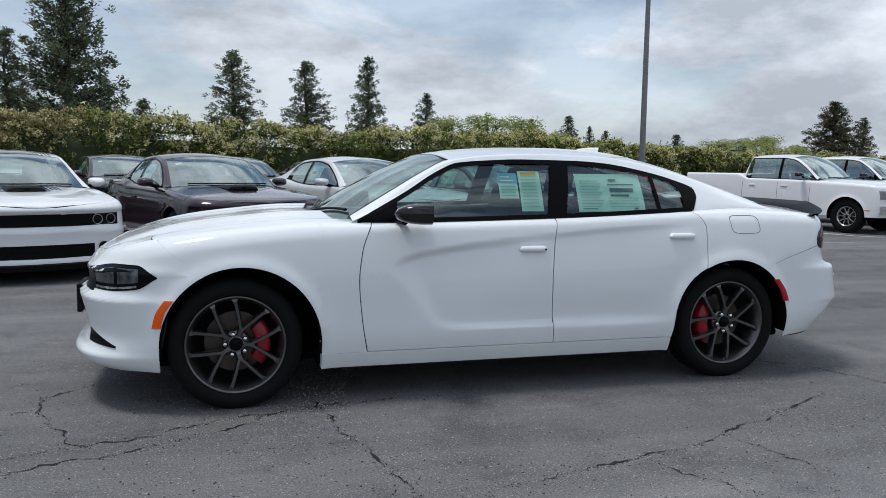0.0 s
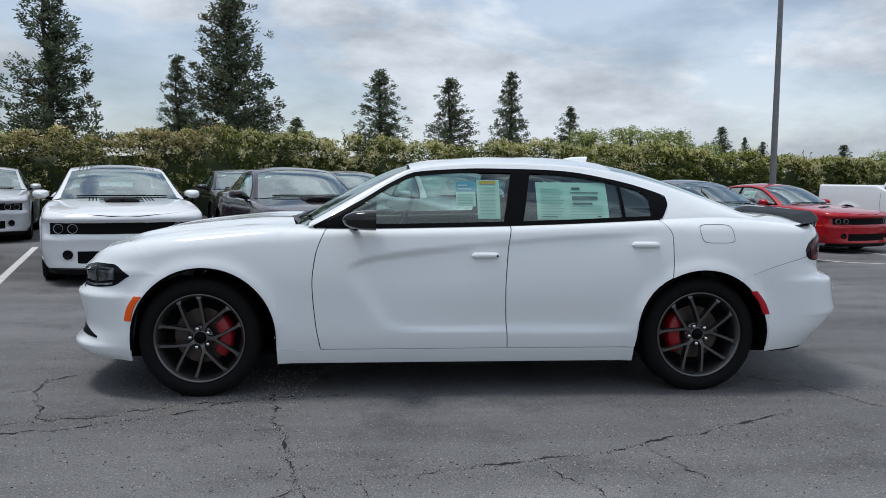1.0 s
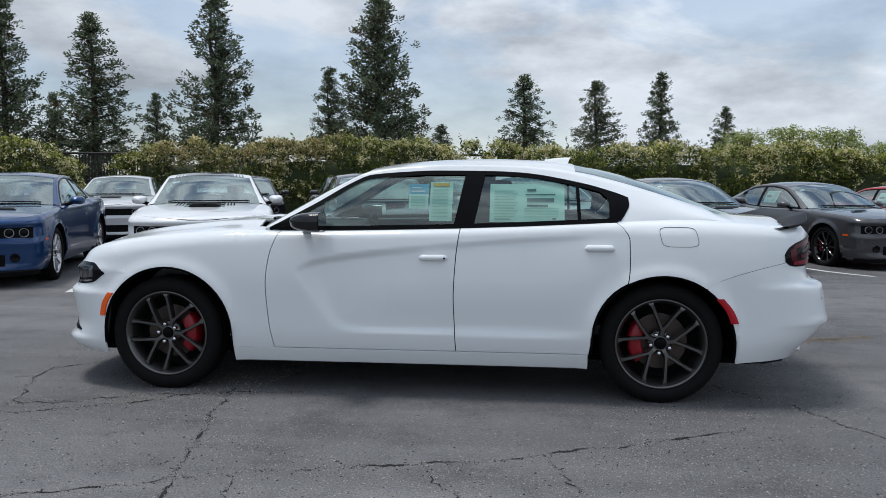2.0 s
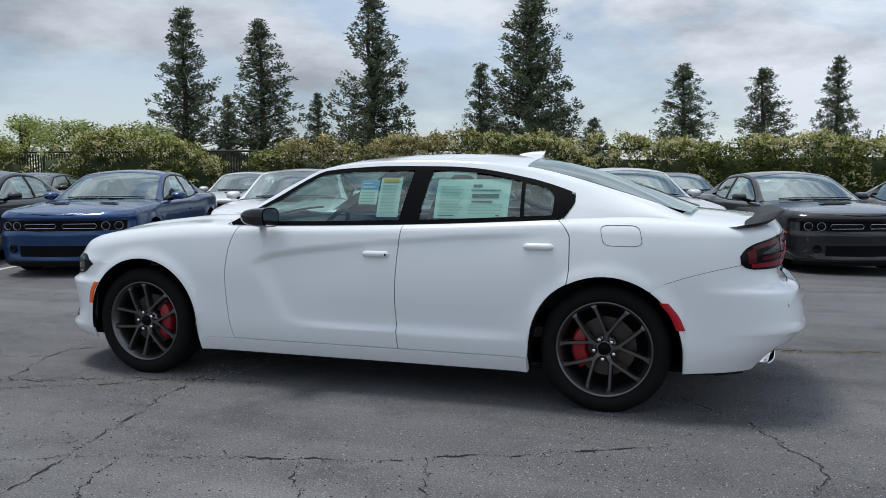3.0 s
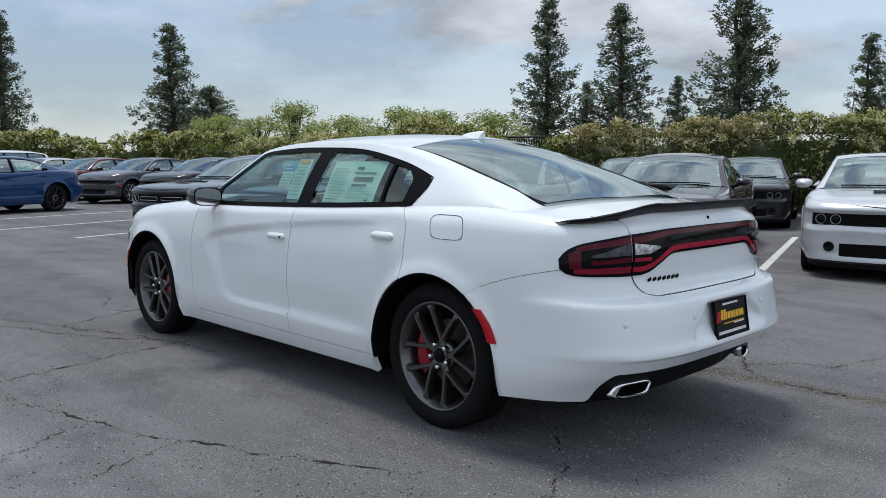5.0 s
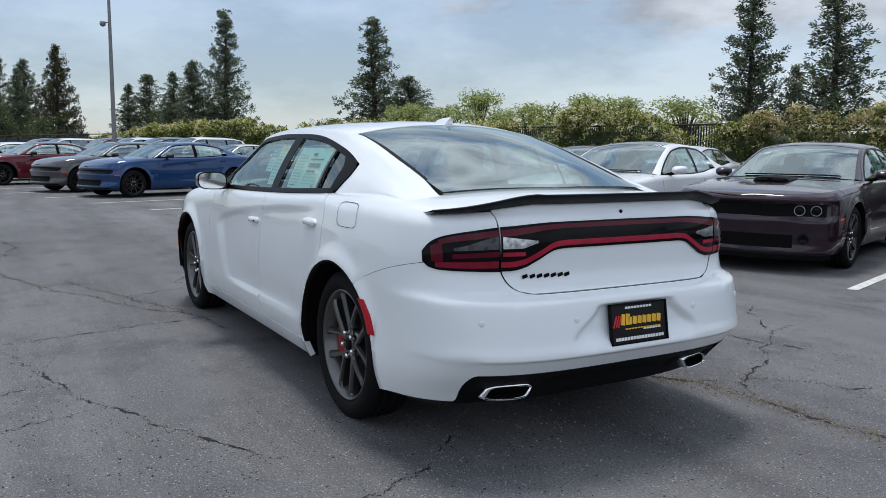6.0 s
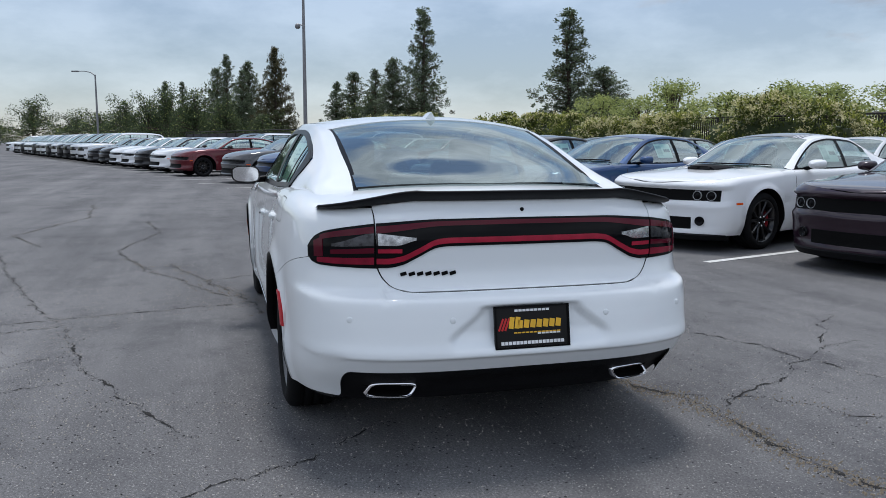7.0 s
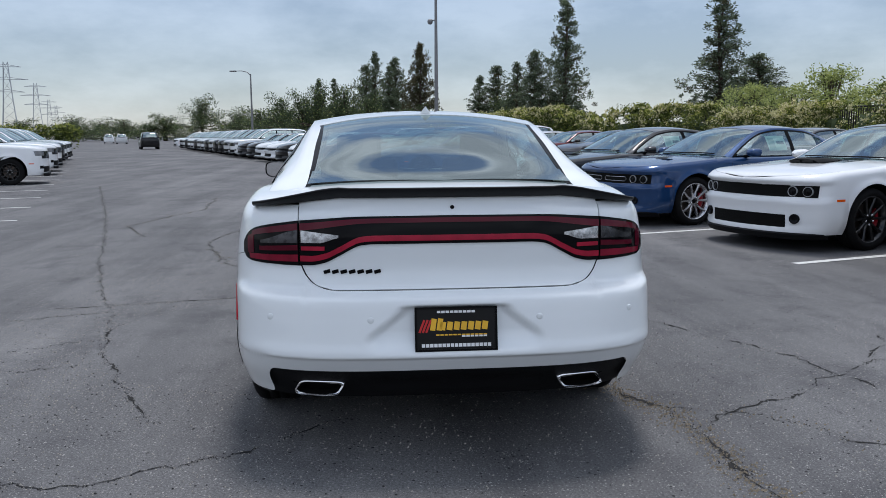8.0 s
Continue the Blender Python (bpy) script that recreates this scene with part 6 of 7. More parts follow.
P = dict(
    white=car_paint("pearl_white", (0.78, 0.79, 0.80)), blue=car_paint("deep_blue", (0.010, 0.045, 0.135), 0.3), purple=car_paint("dark_plum", (0.020, 0.008, 0.016), 0.12),
    black=car_paint("black_paint", (0.006, 0.006, 0.007)), grey=car_paint("granite_grey", (0.020, 0.020, 0.023), 0.2), silver=car_paint("silver_paint", (0.60, 0.61, 0.62), 0.25),
    red=car_paint("bright_red", (0.42, 0.008, 0.016)), darkred=car_paint("dark_red", (0.10, 0.006, 0.012), 0.2), mid=car_paint("mid_grey", (0.07, 0.07, 0.075), 0.35))

TURN = ROW + radians(92.0)


def at_row(u, v):
    """A car's pose with the middle of its nose at (u, v), facing the lane."""
    return Matrix.Translation(uv(u, v, fall(u, v + 2.4))) @ Matrix.Rotation(TURN, 4, "Z") @ Matrix.Translation((2.45, 0, 0))


def paint_car(car, paint, rims):
    swap(car, M_PAINT, paint)
    swap(car, M_RIMS, rims)


COLOUR_WORDS = dict(white="white", blue="deep blue metallic", purple="dark plum metallic", black="black", grey="granite grey", silver="silver", red="bright red", darkred="dark red", mid="mid-grey")


def coupes():
    kinds = {}
    # u, v of the nose, paint, rims, scoop, fancy front
    table = [
        (-2.02, 4.87, "white", M_RIMBLACK, "shaker", True), (0.58, 4.97, "purple", M_RIMBLACK, "shaker", False), (-4.85, 4.8, "blue", M_ALLOY, "twin", "bars"),
        (3.30, 5.15, "silver", M_RIMBLACK, "single", False), (5.98, 5.2, "grey", M_ALLOY, "single", "bars"), (8.95, 5.5, "mid", M_RIMBLACK, "twin", False),
        (12.65, 7.0, "red", M_RIMBLACK, "twin", False), (-7.55, 5.0, "grey", M_ALLOY, "single", "bars"),
        (-4.6, 11.6, "silver", M_ALLOY, "single", False), (-7.4, 11.7, "grey", M_ALLOY, "single", False), (-1.9, 11.9, "black", M_RIMBLACK, "single", False),
        (0.75, 11.8, "grey", M_RIMBLACK, "single", False), (3.4, 11.8, "black", M_RIMBLACK, "single", False), (5.9, 11.8, "mid", M_ALLOY, "single", False), (8.4, 11.9, "grey", M_RIMBLACK, "single", False)]
    for u, v, col, rims, scoop, fancy in table:
        key = (scoop, str(fancy))
        label = f"parked {COLOUR_WORDS[col]} two-door coupe" + (" with black roof stripes and hood scoop" if fancy is True else " with a black grille band")
        if key not in kinds:
            car = simple_car(COUPE, COUPE_CABIN, COUPE_SPEC, "coupe_car", label)
            coupe_front(car, COUPE, scoop, True, fancy is True, fancy == "bars")
            car.matrix_world = at_row(u, v)
            kinds[key] = car
            made = car
        else:
            made = copy_thing(kinds[key], at_row(u, v))
        tagged(made, label, "car", "parked coupes")
        todo.append((made, P[col], rims))


todo = []
SEDAN_SPEC = dict(base=0.21, hood_end=-0.90, deck_start=1.9, screen=(-0.87, -1.03, -0.24), rear=(1.06, 1.98), window=(-0.76, 1.28), cabin_end=2.08,
                  panes=[(-0.66, 0.34), (0.44, 1.22)], pillars=[0.39], tyre=0.355, rim=0.258, track=0.80, wheel_shift=0.04, mirror=(-0.46, 1.075), mirror_y=0.985, mirror_paint=False,
                  handles=[(0.2, 0.852), (1.19, 0.918)], shuts=[-0.80, 0.34], marker=-1.95, seat=(0.18, 0.56), sheet=(0.52, 0.95, 1.08, 1.28))


def sedan_front(car):
    front_patch(car, HERO, "grille", 0.0, 0.84, 0.615, 0.715, M_SMOKE, 0.006, 22, 4, 0.01, "black grille and headlight band")
    front_patch(car, HERO, "lower_intake", 0.0, 0.62, 0.32, 0.46, M_MESH, 0.006, 16, 4, 0.01)
    front_patch(car, HERO, "splitter", 0.0, 0.80, 0.225, 0.25, M_PLASTIC, 0.02, 16, 2, 0.02)


def sedans():
    car = simple_car(HERO, HERO_CABIN, SEDAN_SPEC, "sedan_car", "parked sedan")
    sedan_front(car)
    first = True
    table = [(-16.65, 5.2, "blue", M_RIMBLACK), (-19.8, 5.2, "mid", M_RIMBLACK), (-25.5, 5.1, "darkred", M_RIMBLACK), (-29.0, 5.2, "white", M_RIMBLACK), (-31.8, 5.2, "black", M_RIMBLACK),
             (-34.5, 5.2, "white", M_RIMBLACK), (-37.2, 5.2, "white", M_ALLOY), (-39.9, 5.2, "black", M_RIMBLACK), (-42.6, 5.1, "grey", M_ALLOY),
             (-10.2, 12.0, "mid", M_RIMBLACK), (-12.9, 12.0, "black", M_RIMBLACK), (-15.5, 12.0, "black", M_ALLOY), (-18.3, 12.0, "mid", M_ALLOY), (-21.0, 12.0, "darkred", M_RIMBLACK), (-23.7, 12.0, "silver", M_ALLOY)]
    for u, v, col, rims in table:
        if first:
            made, first = car, False
            car.matrix_world = at_row(u, v)
        else:
            made = copy_thing(car, at_row(u, v))
        tagged(made, f"parked {COLOUR_WORDS[col]} four-door sedan in the long row", "car", "parked sedans")
        todo.append((made, P[col], rims))


SUV = Shape(
    width=curve((-2.45, 0.90), (-1.5, 0.955), (0, 0.945), (1.5, 0.955), (2.4, 0.90)),
    shoulder=curve((-2.42, 0.95), (-2.36, 1.0), (-2.1, 1.05), (-1.0, 1.12), (0, 1.14), (1.5, 1.17), (2.4, 1.15)),
    centre=curve((-2.42, 0.96), (-2.36, 1.02), (-2.1, 1.08), (-1.0, 1.16), (0, 1.2), (2.4, 1.2)),
    nose=curve((0.2, -2.36), (0.4, -2.42), (0.7, -2.43), (0.95, -2.41), (1.1, -2.34)),
    tail=curve((0.25, 2.32), (0.5, 2.42), (0.9, 2.42), (1.2, 2.38)),
    rf=0.5, nf=2.3, rr=0.35, nr=3.0, tuck=1.3, lean=0.2,
    radius=curve((-2.5, 0.05), (-1.5, 0.09), (0, 0.05), (2.4, 0.05)), arches=[(-1.46, 0.38, 0.43), (1.46, 0.38, 0.43)])
SUV_CABIN = Cabin(
    SUV,
    rail_y=curve((-1.2, 0.84), (-0.9, 0.81), (-0.4, 0.72), (0.0, 0.68), (1.5, 0.67), (2.2, 0.67), (2.42, 0.78)),
    rail_z=curve((-1.2, 1.06), (-0.95, 1.14), (-0.4, 1.52), (-0.15, 1.64), (0.2, 1.68), (1.4, 1.68), (2.1, 1.61), (2.2, 1.56), (2.4, 1.17)),
    roof=curve((-1.25, 1.10), (-1.1, 1.18), (-0.5, 1.56), (-0.1, 1.72), (0.4, 1.76), (1.4, 1.75), (2.1, 1.69), (2.22, 1.63), (2.42, 1.2)))
SUV_SPEC = dict(base=0.26, hood_end=-0.95, deck_start=2.36, screen=(-0.92, -1.12, -0.12), rear=(2.16, 2.40), window=(-0.8, 2.0), cabin_end=2.38,
                panes=[(-0.68, 0.25), (0.33, 1.22), (1.3, 1.95)], pillars=[0.29, 1.26], tyre=0.37, rim=0.24, track=0.80, mirror=(-0.5, 1.2), mirror_y=1.0,
                handles=[(0.1, 0.98), (1.05, 1.0)], shuts=[-0.75, 0.28, 1.2], marker=-2.0, seat=(0.25, 0.75))
TRUCK = Shape(
    width=curve((-3.0, 0.95), (-2.0, 1.01), (0, 0.99), (2.9, 0.99)),
    shoulder=curve((-2.98, 1.06), (-2.9, 1.14), (-2.6, 1.2), (-1.3, 1.27), (0, 1.29), (0.98, 1.30), (1.02, 1.42), (2.9, 1.42)),
    centre=curve((-2.98, 1.08), (-2.9, 1.18), (-2.6, 1.25), (-1.3, 1.33), (0, 1.33), (0.98, 1.32), (1.02, 1.425), (2.9, 1.425)),
    nose=curve((0.35, -2.92), (0.5, -3.0), (0.9, -3.0), (1.1, -2.97), (1.3, -2.9)),
    tail=curve((0.4, 2.85), (0.6, 2.92), (1.5, 2.92)),
    rf=0.35, nf=2.6, rr=0.2, nr=3.5, tuck=0.7, lean=0.08,
    radius=curve((-3, 0.06), (-1.5, 0.09), (0, 0.05), (2.9, 0.05)), arches=[(-2.03, 0.43, 0.47), (1.85, 0.43, 0.47)])
TRUCK_CABIN = Cabin(
    TRUCK,
    rail_y=curve((-1.5, 0.90), (-1.2, 0.86), (-0.7, 0.77), (-0.3, 0.73), (0.8, 0.72), (0.98, 0.80)),
    rail_z=curve((-1.5, 1.2), (-1.25, 1.30), (-0.75, 1.68), (-0.45, 1.84), (-0.1, 1.88), (0.75, 1.87), (0.82, 1.80), (0.98, 1.32)),
    roof=curve((-1.5, 1.26), (-1.35, 1.34), (-0.8, 1.75), (-0.4, 1.92), (0.1, 1.95), (0.75, 1.93), (0.84, 1.86), (0.99, 1.34)))
TRUCK_SPEC = dict(base=0.42, hood_end=-1.22, deck_start=1.0, screen=(-1.2, -1.38, -0.42), rear=(0.78, 0.97), window=(-1.08, 0.76), cabin_end=0.98,
                  panes=[(-0.98, -0.18), (-0.10, 0.70)], pillars=[-0.14], tyre=0.42, rim=0.24, track=0.86, mirror=(-0.78, 1.42), mirror_y=1.12,
                  handles=[(-0.32, 1.12), (0.62, 1.12)], shuts=[-1.05, -0.13, 0.92], marker=-2.55, seat=(-0.2, 0.95), mirror_paint=False)


def big_cars():
    car = simple_car(SUV, SUV_CABIN, SUV_SPEC, "suv", "parked white sport utility car", "car")
    front_patch(car, SUV, "grille", 0.0, 0.72, 0.72, 0.92, M_SMOKE, 0.006, 16, 4, 0.01)
    front_patch(car, SUV, "lower_intake", 0.0, 0.66, 0.34, 0.50, M_MESH, 0.006, 14, 3, 0.01)
    for far in (False, True):
        panel("headlight", lambda a, b: SUV.front(lerp(0.88, 0.62, a), lerp(0.80, 0.93, b), 0.008), 8, 4, M_LAMPGREY, car, 0.01, far=far)
        panel("fog_light", lambda a, b: SUV.front(lerp(0.80, 0.68, a), lerp(0.44, 0.52, b), 0.008), 5, 3, M_SMOKE, car, 0.01, far=far)
    box("bumper_lip", (-2.36, 0, 0.27), (0.16, 1.5, 0.08), M_PLASTIC, car, None, 0.02)
    near_row = [(-45.3, 5.1, "white"), (-48.0, 5.1, "silver"), (-50.7, 5.1, "grey"), (-53.4, 5.1, "black"), (-56.1, 5.1, "silver"), (-58.8, 5.1, "grey"), (-61.5, 5.1, "white"), (-64.2, 5.1, "silver"), (-66.9, 5.1, "black"), (-69.6, 5.1, "white"), (-72.3, 5.1, "white"), (-75.0, 5.1, "black"), (-77.7, 5.1, "white"), (-80.4, 5.1, "silver"), (-88, 5.1, "white")]
    back_row = [(-27.0, 12.0, "white"), (-29.7, 12.0, "mid"), (-32.4, 12.0, "white"), (-35.1, 12.0, "darkred"), (-40.5, 12.0, "white"), (-43.2, 12.0, "grey")]
    first = True
    for u, v, col in near_row + back_row:
        if first:
            made, first = car, False
            car.matrix_world = at_row(u, v)
        else:
            made = copy_thing(car, at_row(u, v))
        tagged(made, f"parked {COLOUR_WORDS[col]} sport utility car in the long row", "car", "parked utility cars")
        todo.append((made, P[col], M_ALLOY if col != "black" else M_RIMBLACK))
    # the row across the lane, facing the other way
    for u, v, col in ((-20.6, -3.45, "white"), (-26.5, -3.5, "white"), (-29.6, -3.5, "white"), (-34.0, -3.7, "grey"), (-37.0, -3.7, "black"), (-40.0, -3.7, "white"), (-44.0, -3.7, "white"), (-47, -3.7, "silver")):
        m = Matrix.Translation(uv(u, v)) @ Matrix.Rotation(TURN + math.pi, 4, "Z") @ Matrix.Translation((2.45, 0, 0))
        made = copy_thing(car, m)
        tagged(made, f"parked {COLOUR_WORDS[col]} utility car across the lane", "car", "parked utility cars")
        todo.append((made, P[col], M_RIMBLACK if col == "white" else M_ALLOY))
    # a dark car standing in the lane far off, and small ones behind it
    for u, v, col in ((-84.0, 2.35, "black"), (-150, 1.0, "silver"), (-165, -1.0, "white"), (-178, 6.0, "grey")):
        made = copy_thing(car, Matrix.Translation(uv(u, v)) @ Matrix.Rotation(ROW, 4, "Z"))
        tagged(made, f"distant {COLOUR_WORDS[col]} car standing in the lane", "car")
        todo.append((made, P[col], M_ALLOY))
    truck = simple_car(TRUCK, TRUCK_CABIN, TRUCK_SPEC, "pickup_truck", "parked white crew-cab pickup truck with chrome bumper", "truck")
    front_patch(truck, TRUCK, "grille", 0.0, 0.68, 0.80, 1.08, M_MESH, 0.006, 16, 4, 0.01)
    front_patch(truck, TRUCK, "bumper", 0.0, 0.94, 0.50, 0.70, M_CHROME, 0.05, 20, 4, 0.06, "chrome front bumper")
    for far in (False, True):
        panel("headlight", lambda a, b: TRUCK.front(lerp(0.92, 0.70, a), lerp(0.86, 1.06, b), 0.008), 8, 4, M_LAMPGREY, truck, 0.01, far=far)
    truck.matrix_world = Matrix.Translation(uv(17.05, 5.6, fall(16.4, 8.5))) @ Matrix.Rotation(TURN, 4, "Z") @ Matrix.Translation((3.0, 0, 0))
    tagged(truck, group="parked pickups")
    other = copy_thing(truck, Matrix.Translation(uv(20.05, 5.6, fall(19.4, 8.5))) @ Matrix.Rotation(TURN, 4, "Z") @ Matrix.Translation((3.0, 0, 0)))
    todo.append((truck, P["white"], M_ALLOY))
    todo.append((other, P["white"], M_ALLOY))


# ---- plants, fence, poles ----
def leaf_mat(name, dark, light, rough=0.6, trans=0.4):
    m, n, l, b = shader(name)
    geo = n.new("ShaderNodeNewGeometry")
    r = ramp_node(n, dark, light, 0.0, 1.0)
    l.new(geo.outputs["Random Per Island"], r.inputs["Fac"])
    t = noise_node(n, l, 0.7, 4)
    r2 = ramp_node(n, (0.72, 0.75, 0.7), (1.25, 1.22, 1.2), 0.3, 0.7)
    l.new(t.outputs["Fac"], r2.inputs["Fac"])
    mul = n.new("ShaderNodeMix")
    mul.data_type, mul.blend_type = "RGBA", "MULTIPLY"
    mul.inputs["Factor"].default_value = 1.0
    l.new(r.outputs["Color"], mul.inputs["A"])
    l.new(r2.outputs["Color"], mul.inputs["B"])
    l.new(mul.outputs["Result"], b.inputs["Base Color"])
    b.inputs["Roughness"].default_value = rough
    b.inputs["Specular IOR Level"].default_value = 0.3
    tl = n.new("ShaderNodeBsdfTranslucent")
    l.new(mul.outputs["Result"], tl.inputs["Color"])
    mx = n.new("ShaderNodeMixShader")
    mx.inputs["Fac"].default_value = trans
    l.new(b.outputs["BSDF"], mx.inputs[1])
    l.new(tl.outputs["BSDF"], mx.inputs[2])
    l.new(mx.outputs["Shader"], n["Material Output"].inputs["Surface"])
    return m


M_PINE = leaf_mat("pine_needles", (0.045, 0.067, 0.042), (0.20, 0.24, 0.148))
M_PINEBROWN = leaf_mat("browned_needles", (0.05, 0.05, 0.025), (0.13, 0.115, 0.06))
M_LEAF = leaf_mat("broad_leaves", (0.19, 0.24, 0.075), (0.47, 0.51, 0.19), trans=0.5)
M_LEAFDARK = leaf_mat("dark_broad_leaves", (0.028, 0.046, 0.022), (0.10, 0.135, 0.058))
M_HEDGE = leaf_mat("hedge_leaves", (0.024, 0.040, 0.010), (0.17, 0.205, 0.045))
M_FLOWER = leaf_mat("hedge_blossom", (0.50, 0.45, 0.22), (0.80, 0.75, 0.48))
M_PALELEAF = leaf_mat("hedge_pale_leaves", (0.15, 0.185, 0.035), (0.47, 0.48, 0.12))
M_TANLEAF = leaf_mat("tan_hedge_tips", (0.24, 0.20, 0.09), (0.55, 0.45, 0.24))
M_BARK = plain("bark", (0.07, 0.05, 0.038), 0.9, vary=0.35, scale=9, bump=0.6, bscale=14)


class Leaves:
    """Gathers loose leaf quads and makes one mesh of them."""

    def __init__(self):
        self.v, self.f, self.m = [], [], []

    def add(self, p, size, rng, slot=0, flat=0.0):
        d = Vector((rng.gauss(0, 1), rng.gauss(0, 1), rng.gauss(0, 1) * (1 - flat)))
        d.normalize()
        e = d.cross(Vector((rng.gauss(0, 1), rng.gauss(0, 1), rng.gauss(0, 1)))).normalized()
        a, b = d * size, e * size * 0.42
        i = len(self.v)
        self.v += [p - a, p + b + a * 0.1, p + a, p - b + a * 0.1]
        self.f.append((i, i + 1, i + 2, i + 3))
        self.m.append(slot)

    def aim(self, p, d, size, width, rng, slot=0):
        """A narrow blade along d."""
        e = d.cross(Vector((rng.gauss(0, 1), rng.gauss(0, 1), rng.gauss(0, 1)))).normalized() * width
        i = len(self.v)
        self.v += [p - d * size, p + e, p + d * size, p - e]
        self.f.append((i, i + 1, i + 2, i + 3))
        self.m.append(slot)

    def make(self, name, mats, parent=None, label=""):
        me = bpy.data.meshes.new(name)
        me.from_pydata([tuple(p) for p in self.v], [], self.f)
        for m in mats:
            me.materials.append(m)
        me.polygons.foreach_set("material_index", self.m)
        me.update()
        ob = new(name, me)
        if parent is not None:
            ob.parent = parent
        return tagged(ob, label)


def conifer(seed, height, half, mats, label, loose=0.5):
    """A tall pine: tapered trunk, limbs all round it, and upswept tufts of needles with gaps between them."""
    rng = random.Random(seed)
    tree = root("pine_tree", label, "tree")
    bm = bmesh.new()
    lean = [(rng.gauss(0, 0.012) * height * t, rng.gauss(0, 0.012) * height * t) for t in (0, 0.25, 0.5, 0.75, 1)]
    pts = [(lean[i][0], lean[i][1], height * 0.98 * i / 4) for i in range(5)]
    tube(bm, pts, [0.28, 0.22, 0.15, 0.09, 0.02], 9)
    part("trunk", bm, M_BARK, tree)
    lv = Leaves()
    bm = bmesh.new()
    n = int(height * 14 * (half / 3.1) ** 1.4)
    for i in range(n):
        t = ((i + rng.random()) / n) ** 1.12
        z = height * lerp(0.03, 0.985, t)
        a = rng.uniform(0, 2 * math.pi)
        # the outline swells and breaks, differently on every side
        swell = 1 + 0.55 * loose * noise.noise(Vector((2.2 * math.cos(a) + seed, 2.2 * math.sin(a), z * 0.42))) + 0.5 * loose * noise.noise(Vector((5 * math.cos(a), 5 * math.sin(a) + seed, z * 1.1)))
        prof = 1.06 * (1 - t) ** 0.62 * smooth(-0.4, 0.2, t) * (1 - 0.25 * t) + 0.03
        r = half * prof * swell * rng.uniform(0.84, 1.0)
        rise = lerp(0.15, 0.7, t) + rng.uniform(-0.22, 0.22)
        c = Vector((lean[2][0] * t, lean[2][1] * t, z - rise * r * 0.6))
        tip = Vector((r * math.cos(a), r * math.sin(a), z + rise * r * 0.4)) + Vector((c.x, c.y, 0))
        if i % 2 == 0 and r > 0.5:
            tube(bm, [c, c.lerp(tip, 0.55) + Vector((0, 0, -0.05 * r)), tip], [0.05, 0.03, 0.012], 5, False)
        k = max(2, int(r / 0.40))
        out = Vector((math.cos(a), math.sin(a), 0))
        for j in range(k):
            s = (j + rng.uniform(0.3, 1.0)) / k
            if s < 0.12 or rng.random() < 0.16:
                continue
            q = c.lerp(tip, s) + Vector((rng.gauss(0, 0.16), rng.gauss(0, 0.16), rng.gauss(0.04, 0.12)))
            rad = rng.uniform(0.26, 0.46)
            slot = 1 if rng.random() < 0.08 else 0
            for _ in range(34):
                o = Vector((rng.gauss(0, 1), rng.gauss(0, 1), rng.gauss(0.15, 1.15))).normalized()
                d = (o + out * 0.35 + Vector((0, 0, 0.55))).normalized()
                lv.aim(q + o * rad * rng.uniform(0.25, 1.0), d, rng.uniform(0.075, 0.125), rng.uniform(0.036, 0.056), rng, slot)
    part("limb", bm, M_BARK, tree)["kind"] = "stuff"
    lv.make("crown", mats, tree)
    return tree


def broadleaf(seed, height, half, mats, label, name="broadleaf_tree", low=0.25):
    rng = random.Random(seed)
    tree = root(name, label, "tree")
    bm = bmesh.new()
    tube(bm, [(0, 0, 0), (0.1, 0, height * 0.25), (0.0, 0.1, height * 0.55)], [0.22, 0.17, 0.08], 8)
    lv = Leaves()
    for i in range(46):
        a = rng.uniform(0, 2 * math.pi)
        t = rng.random()
        z = height * lerp(low, 0.93, t)
        r = half * rng.uniform(0.05, 0.92) * math.sqrt(max(0.08, 1 - ((t - 0.35) / 0.75) ** 2))
        c = Vector((r * math.cos(a), r * math.sin(a), z))
        tube(bm, [(0, 0.05, height * 0.22 + 0.2 * z), c * 0.6 + Vector((0, 0, z * 0.36)), c], [0.06, 0.04, 0.012], 5, False)
        rad = rng.uniform(0.16, 0.27) * half
        for _ in range(130):
            d = Vector((rng.gauss(0, 1), rng.gauss(0, 1), rng.gauss(0, 0.8)))
            d.normalize()
            lv.add(c + d * rad * rng.uniform(0.5, 1.15), rng.uniform(0.05, 0.10) * (1 + height * 0.06), rng, 1 if rng.random() < 0.06 else 0)
    part("trunk", bm, M_BARK, tree)
    lv.make("crown", mats, tree)
    return tree


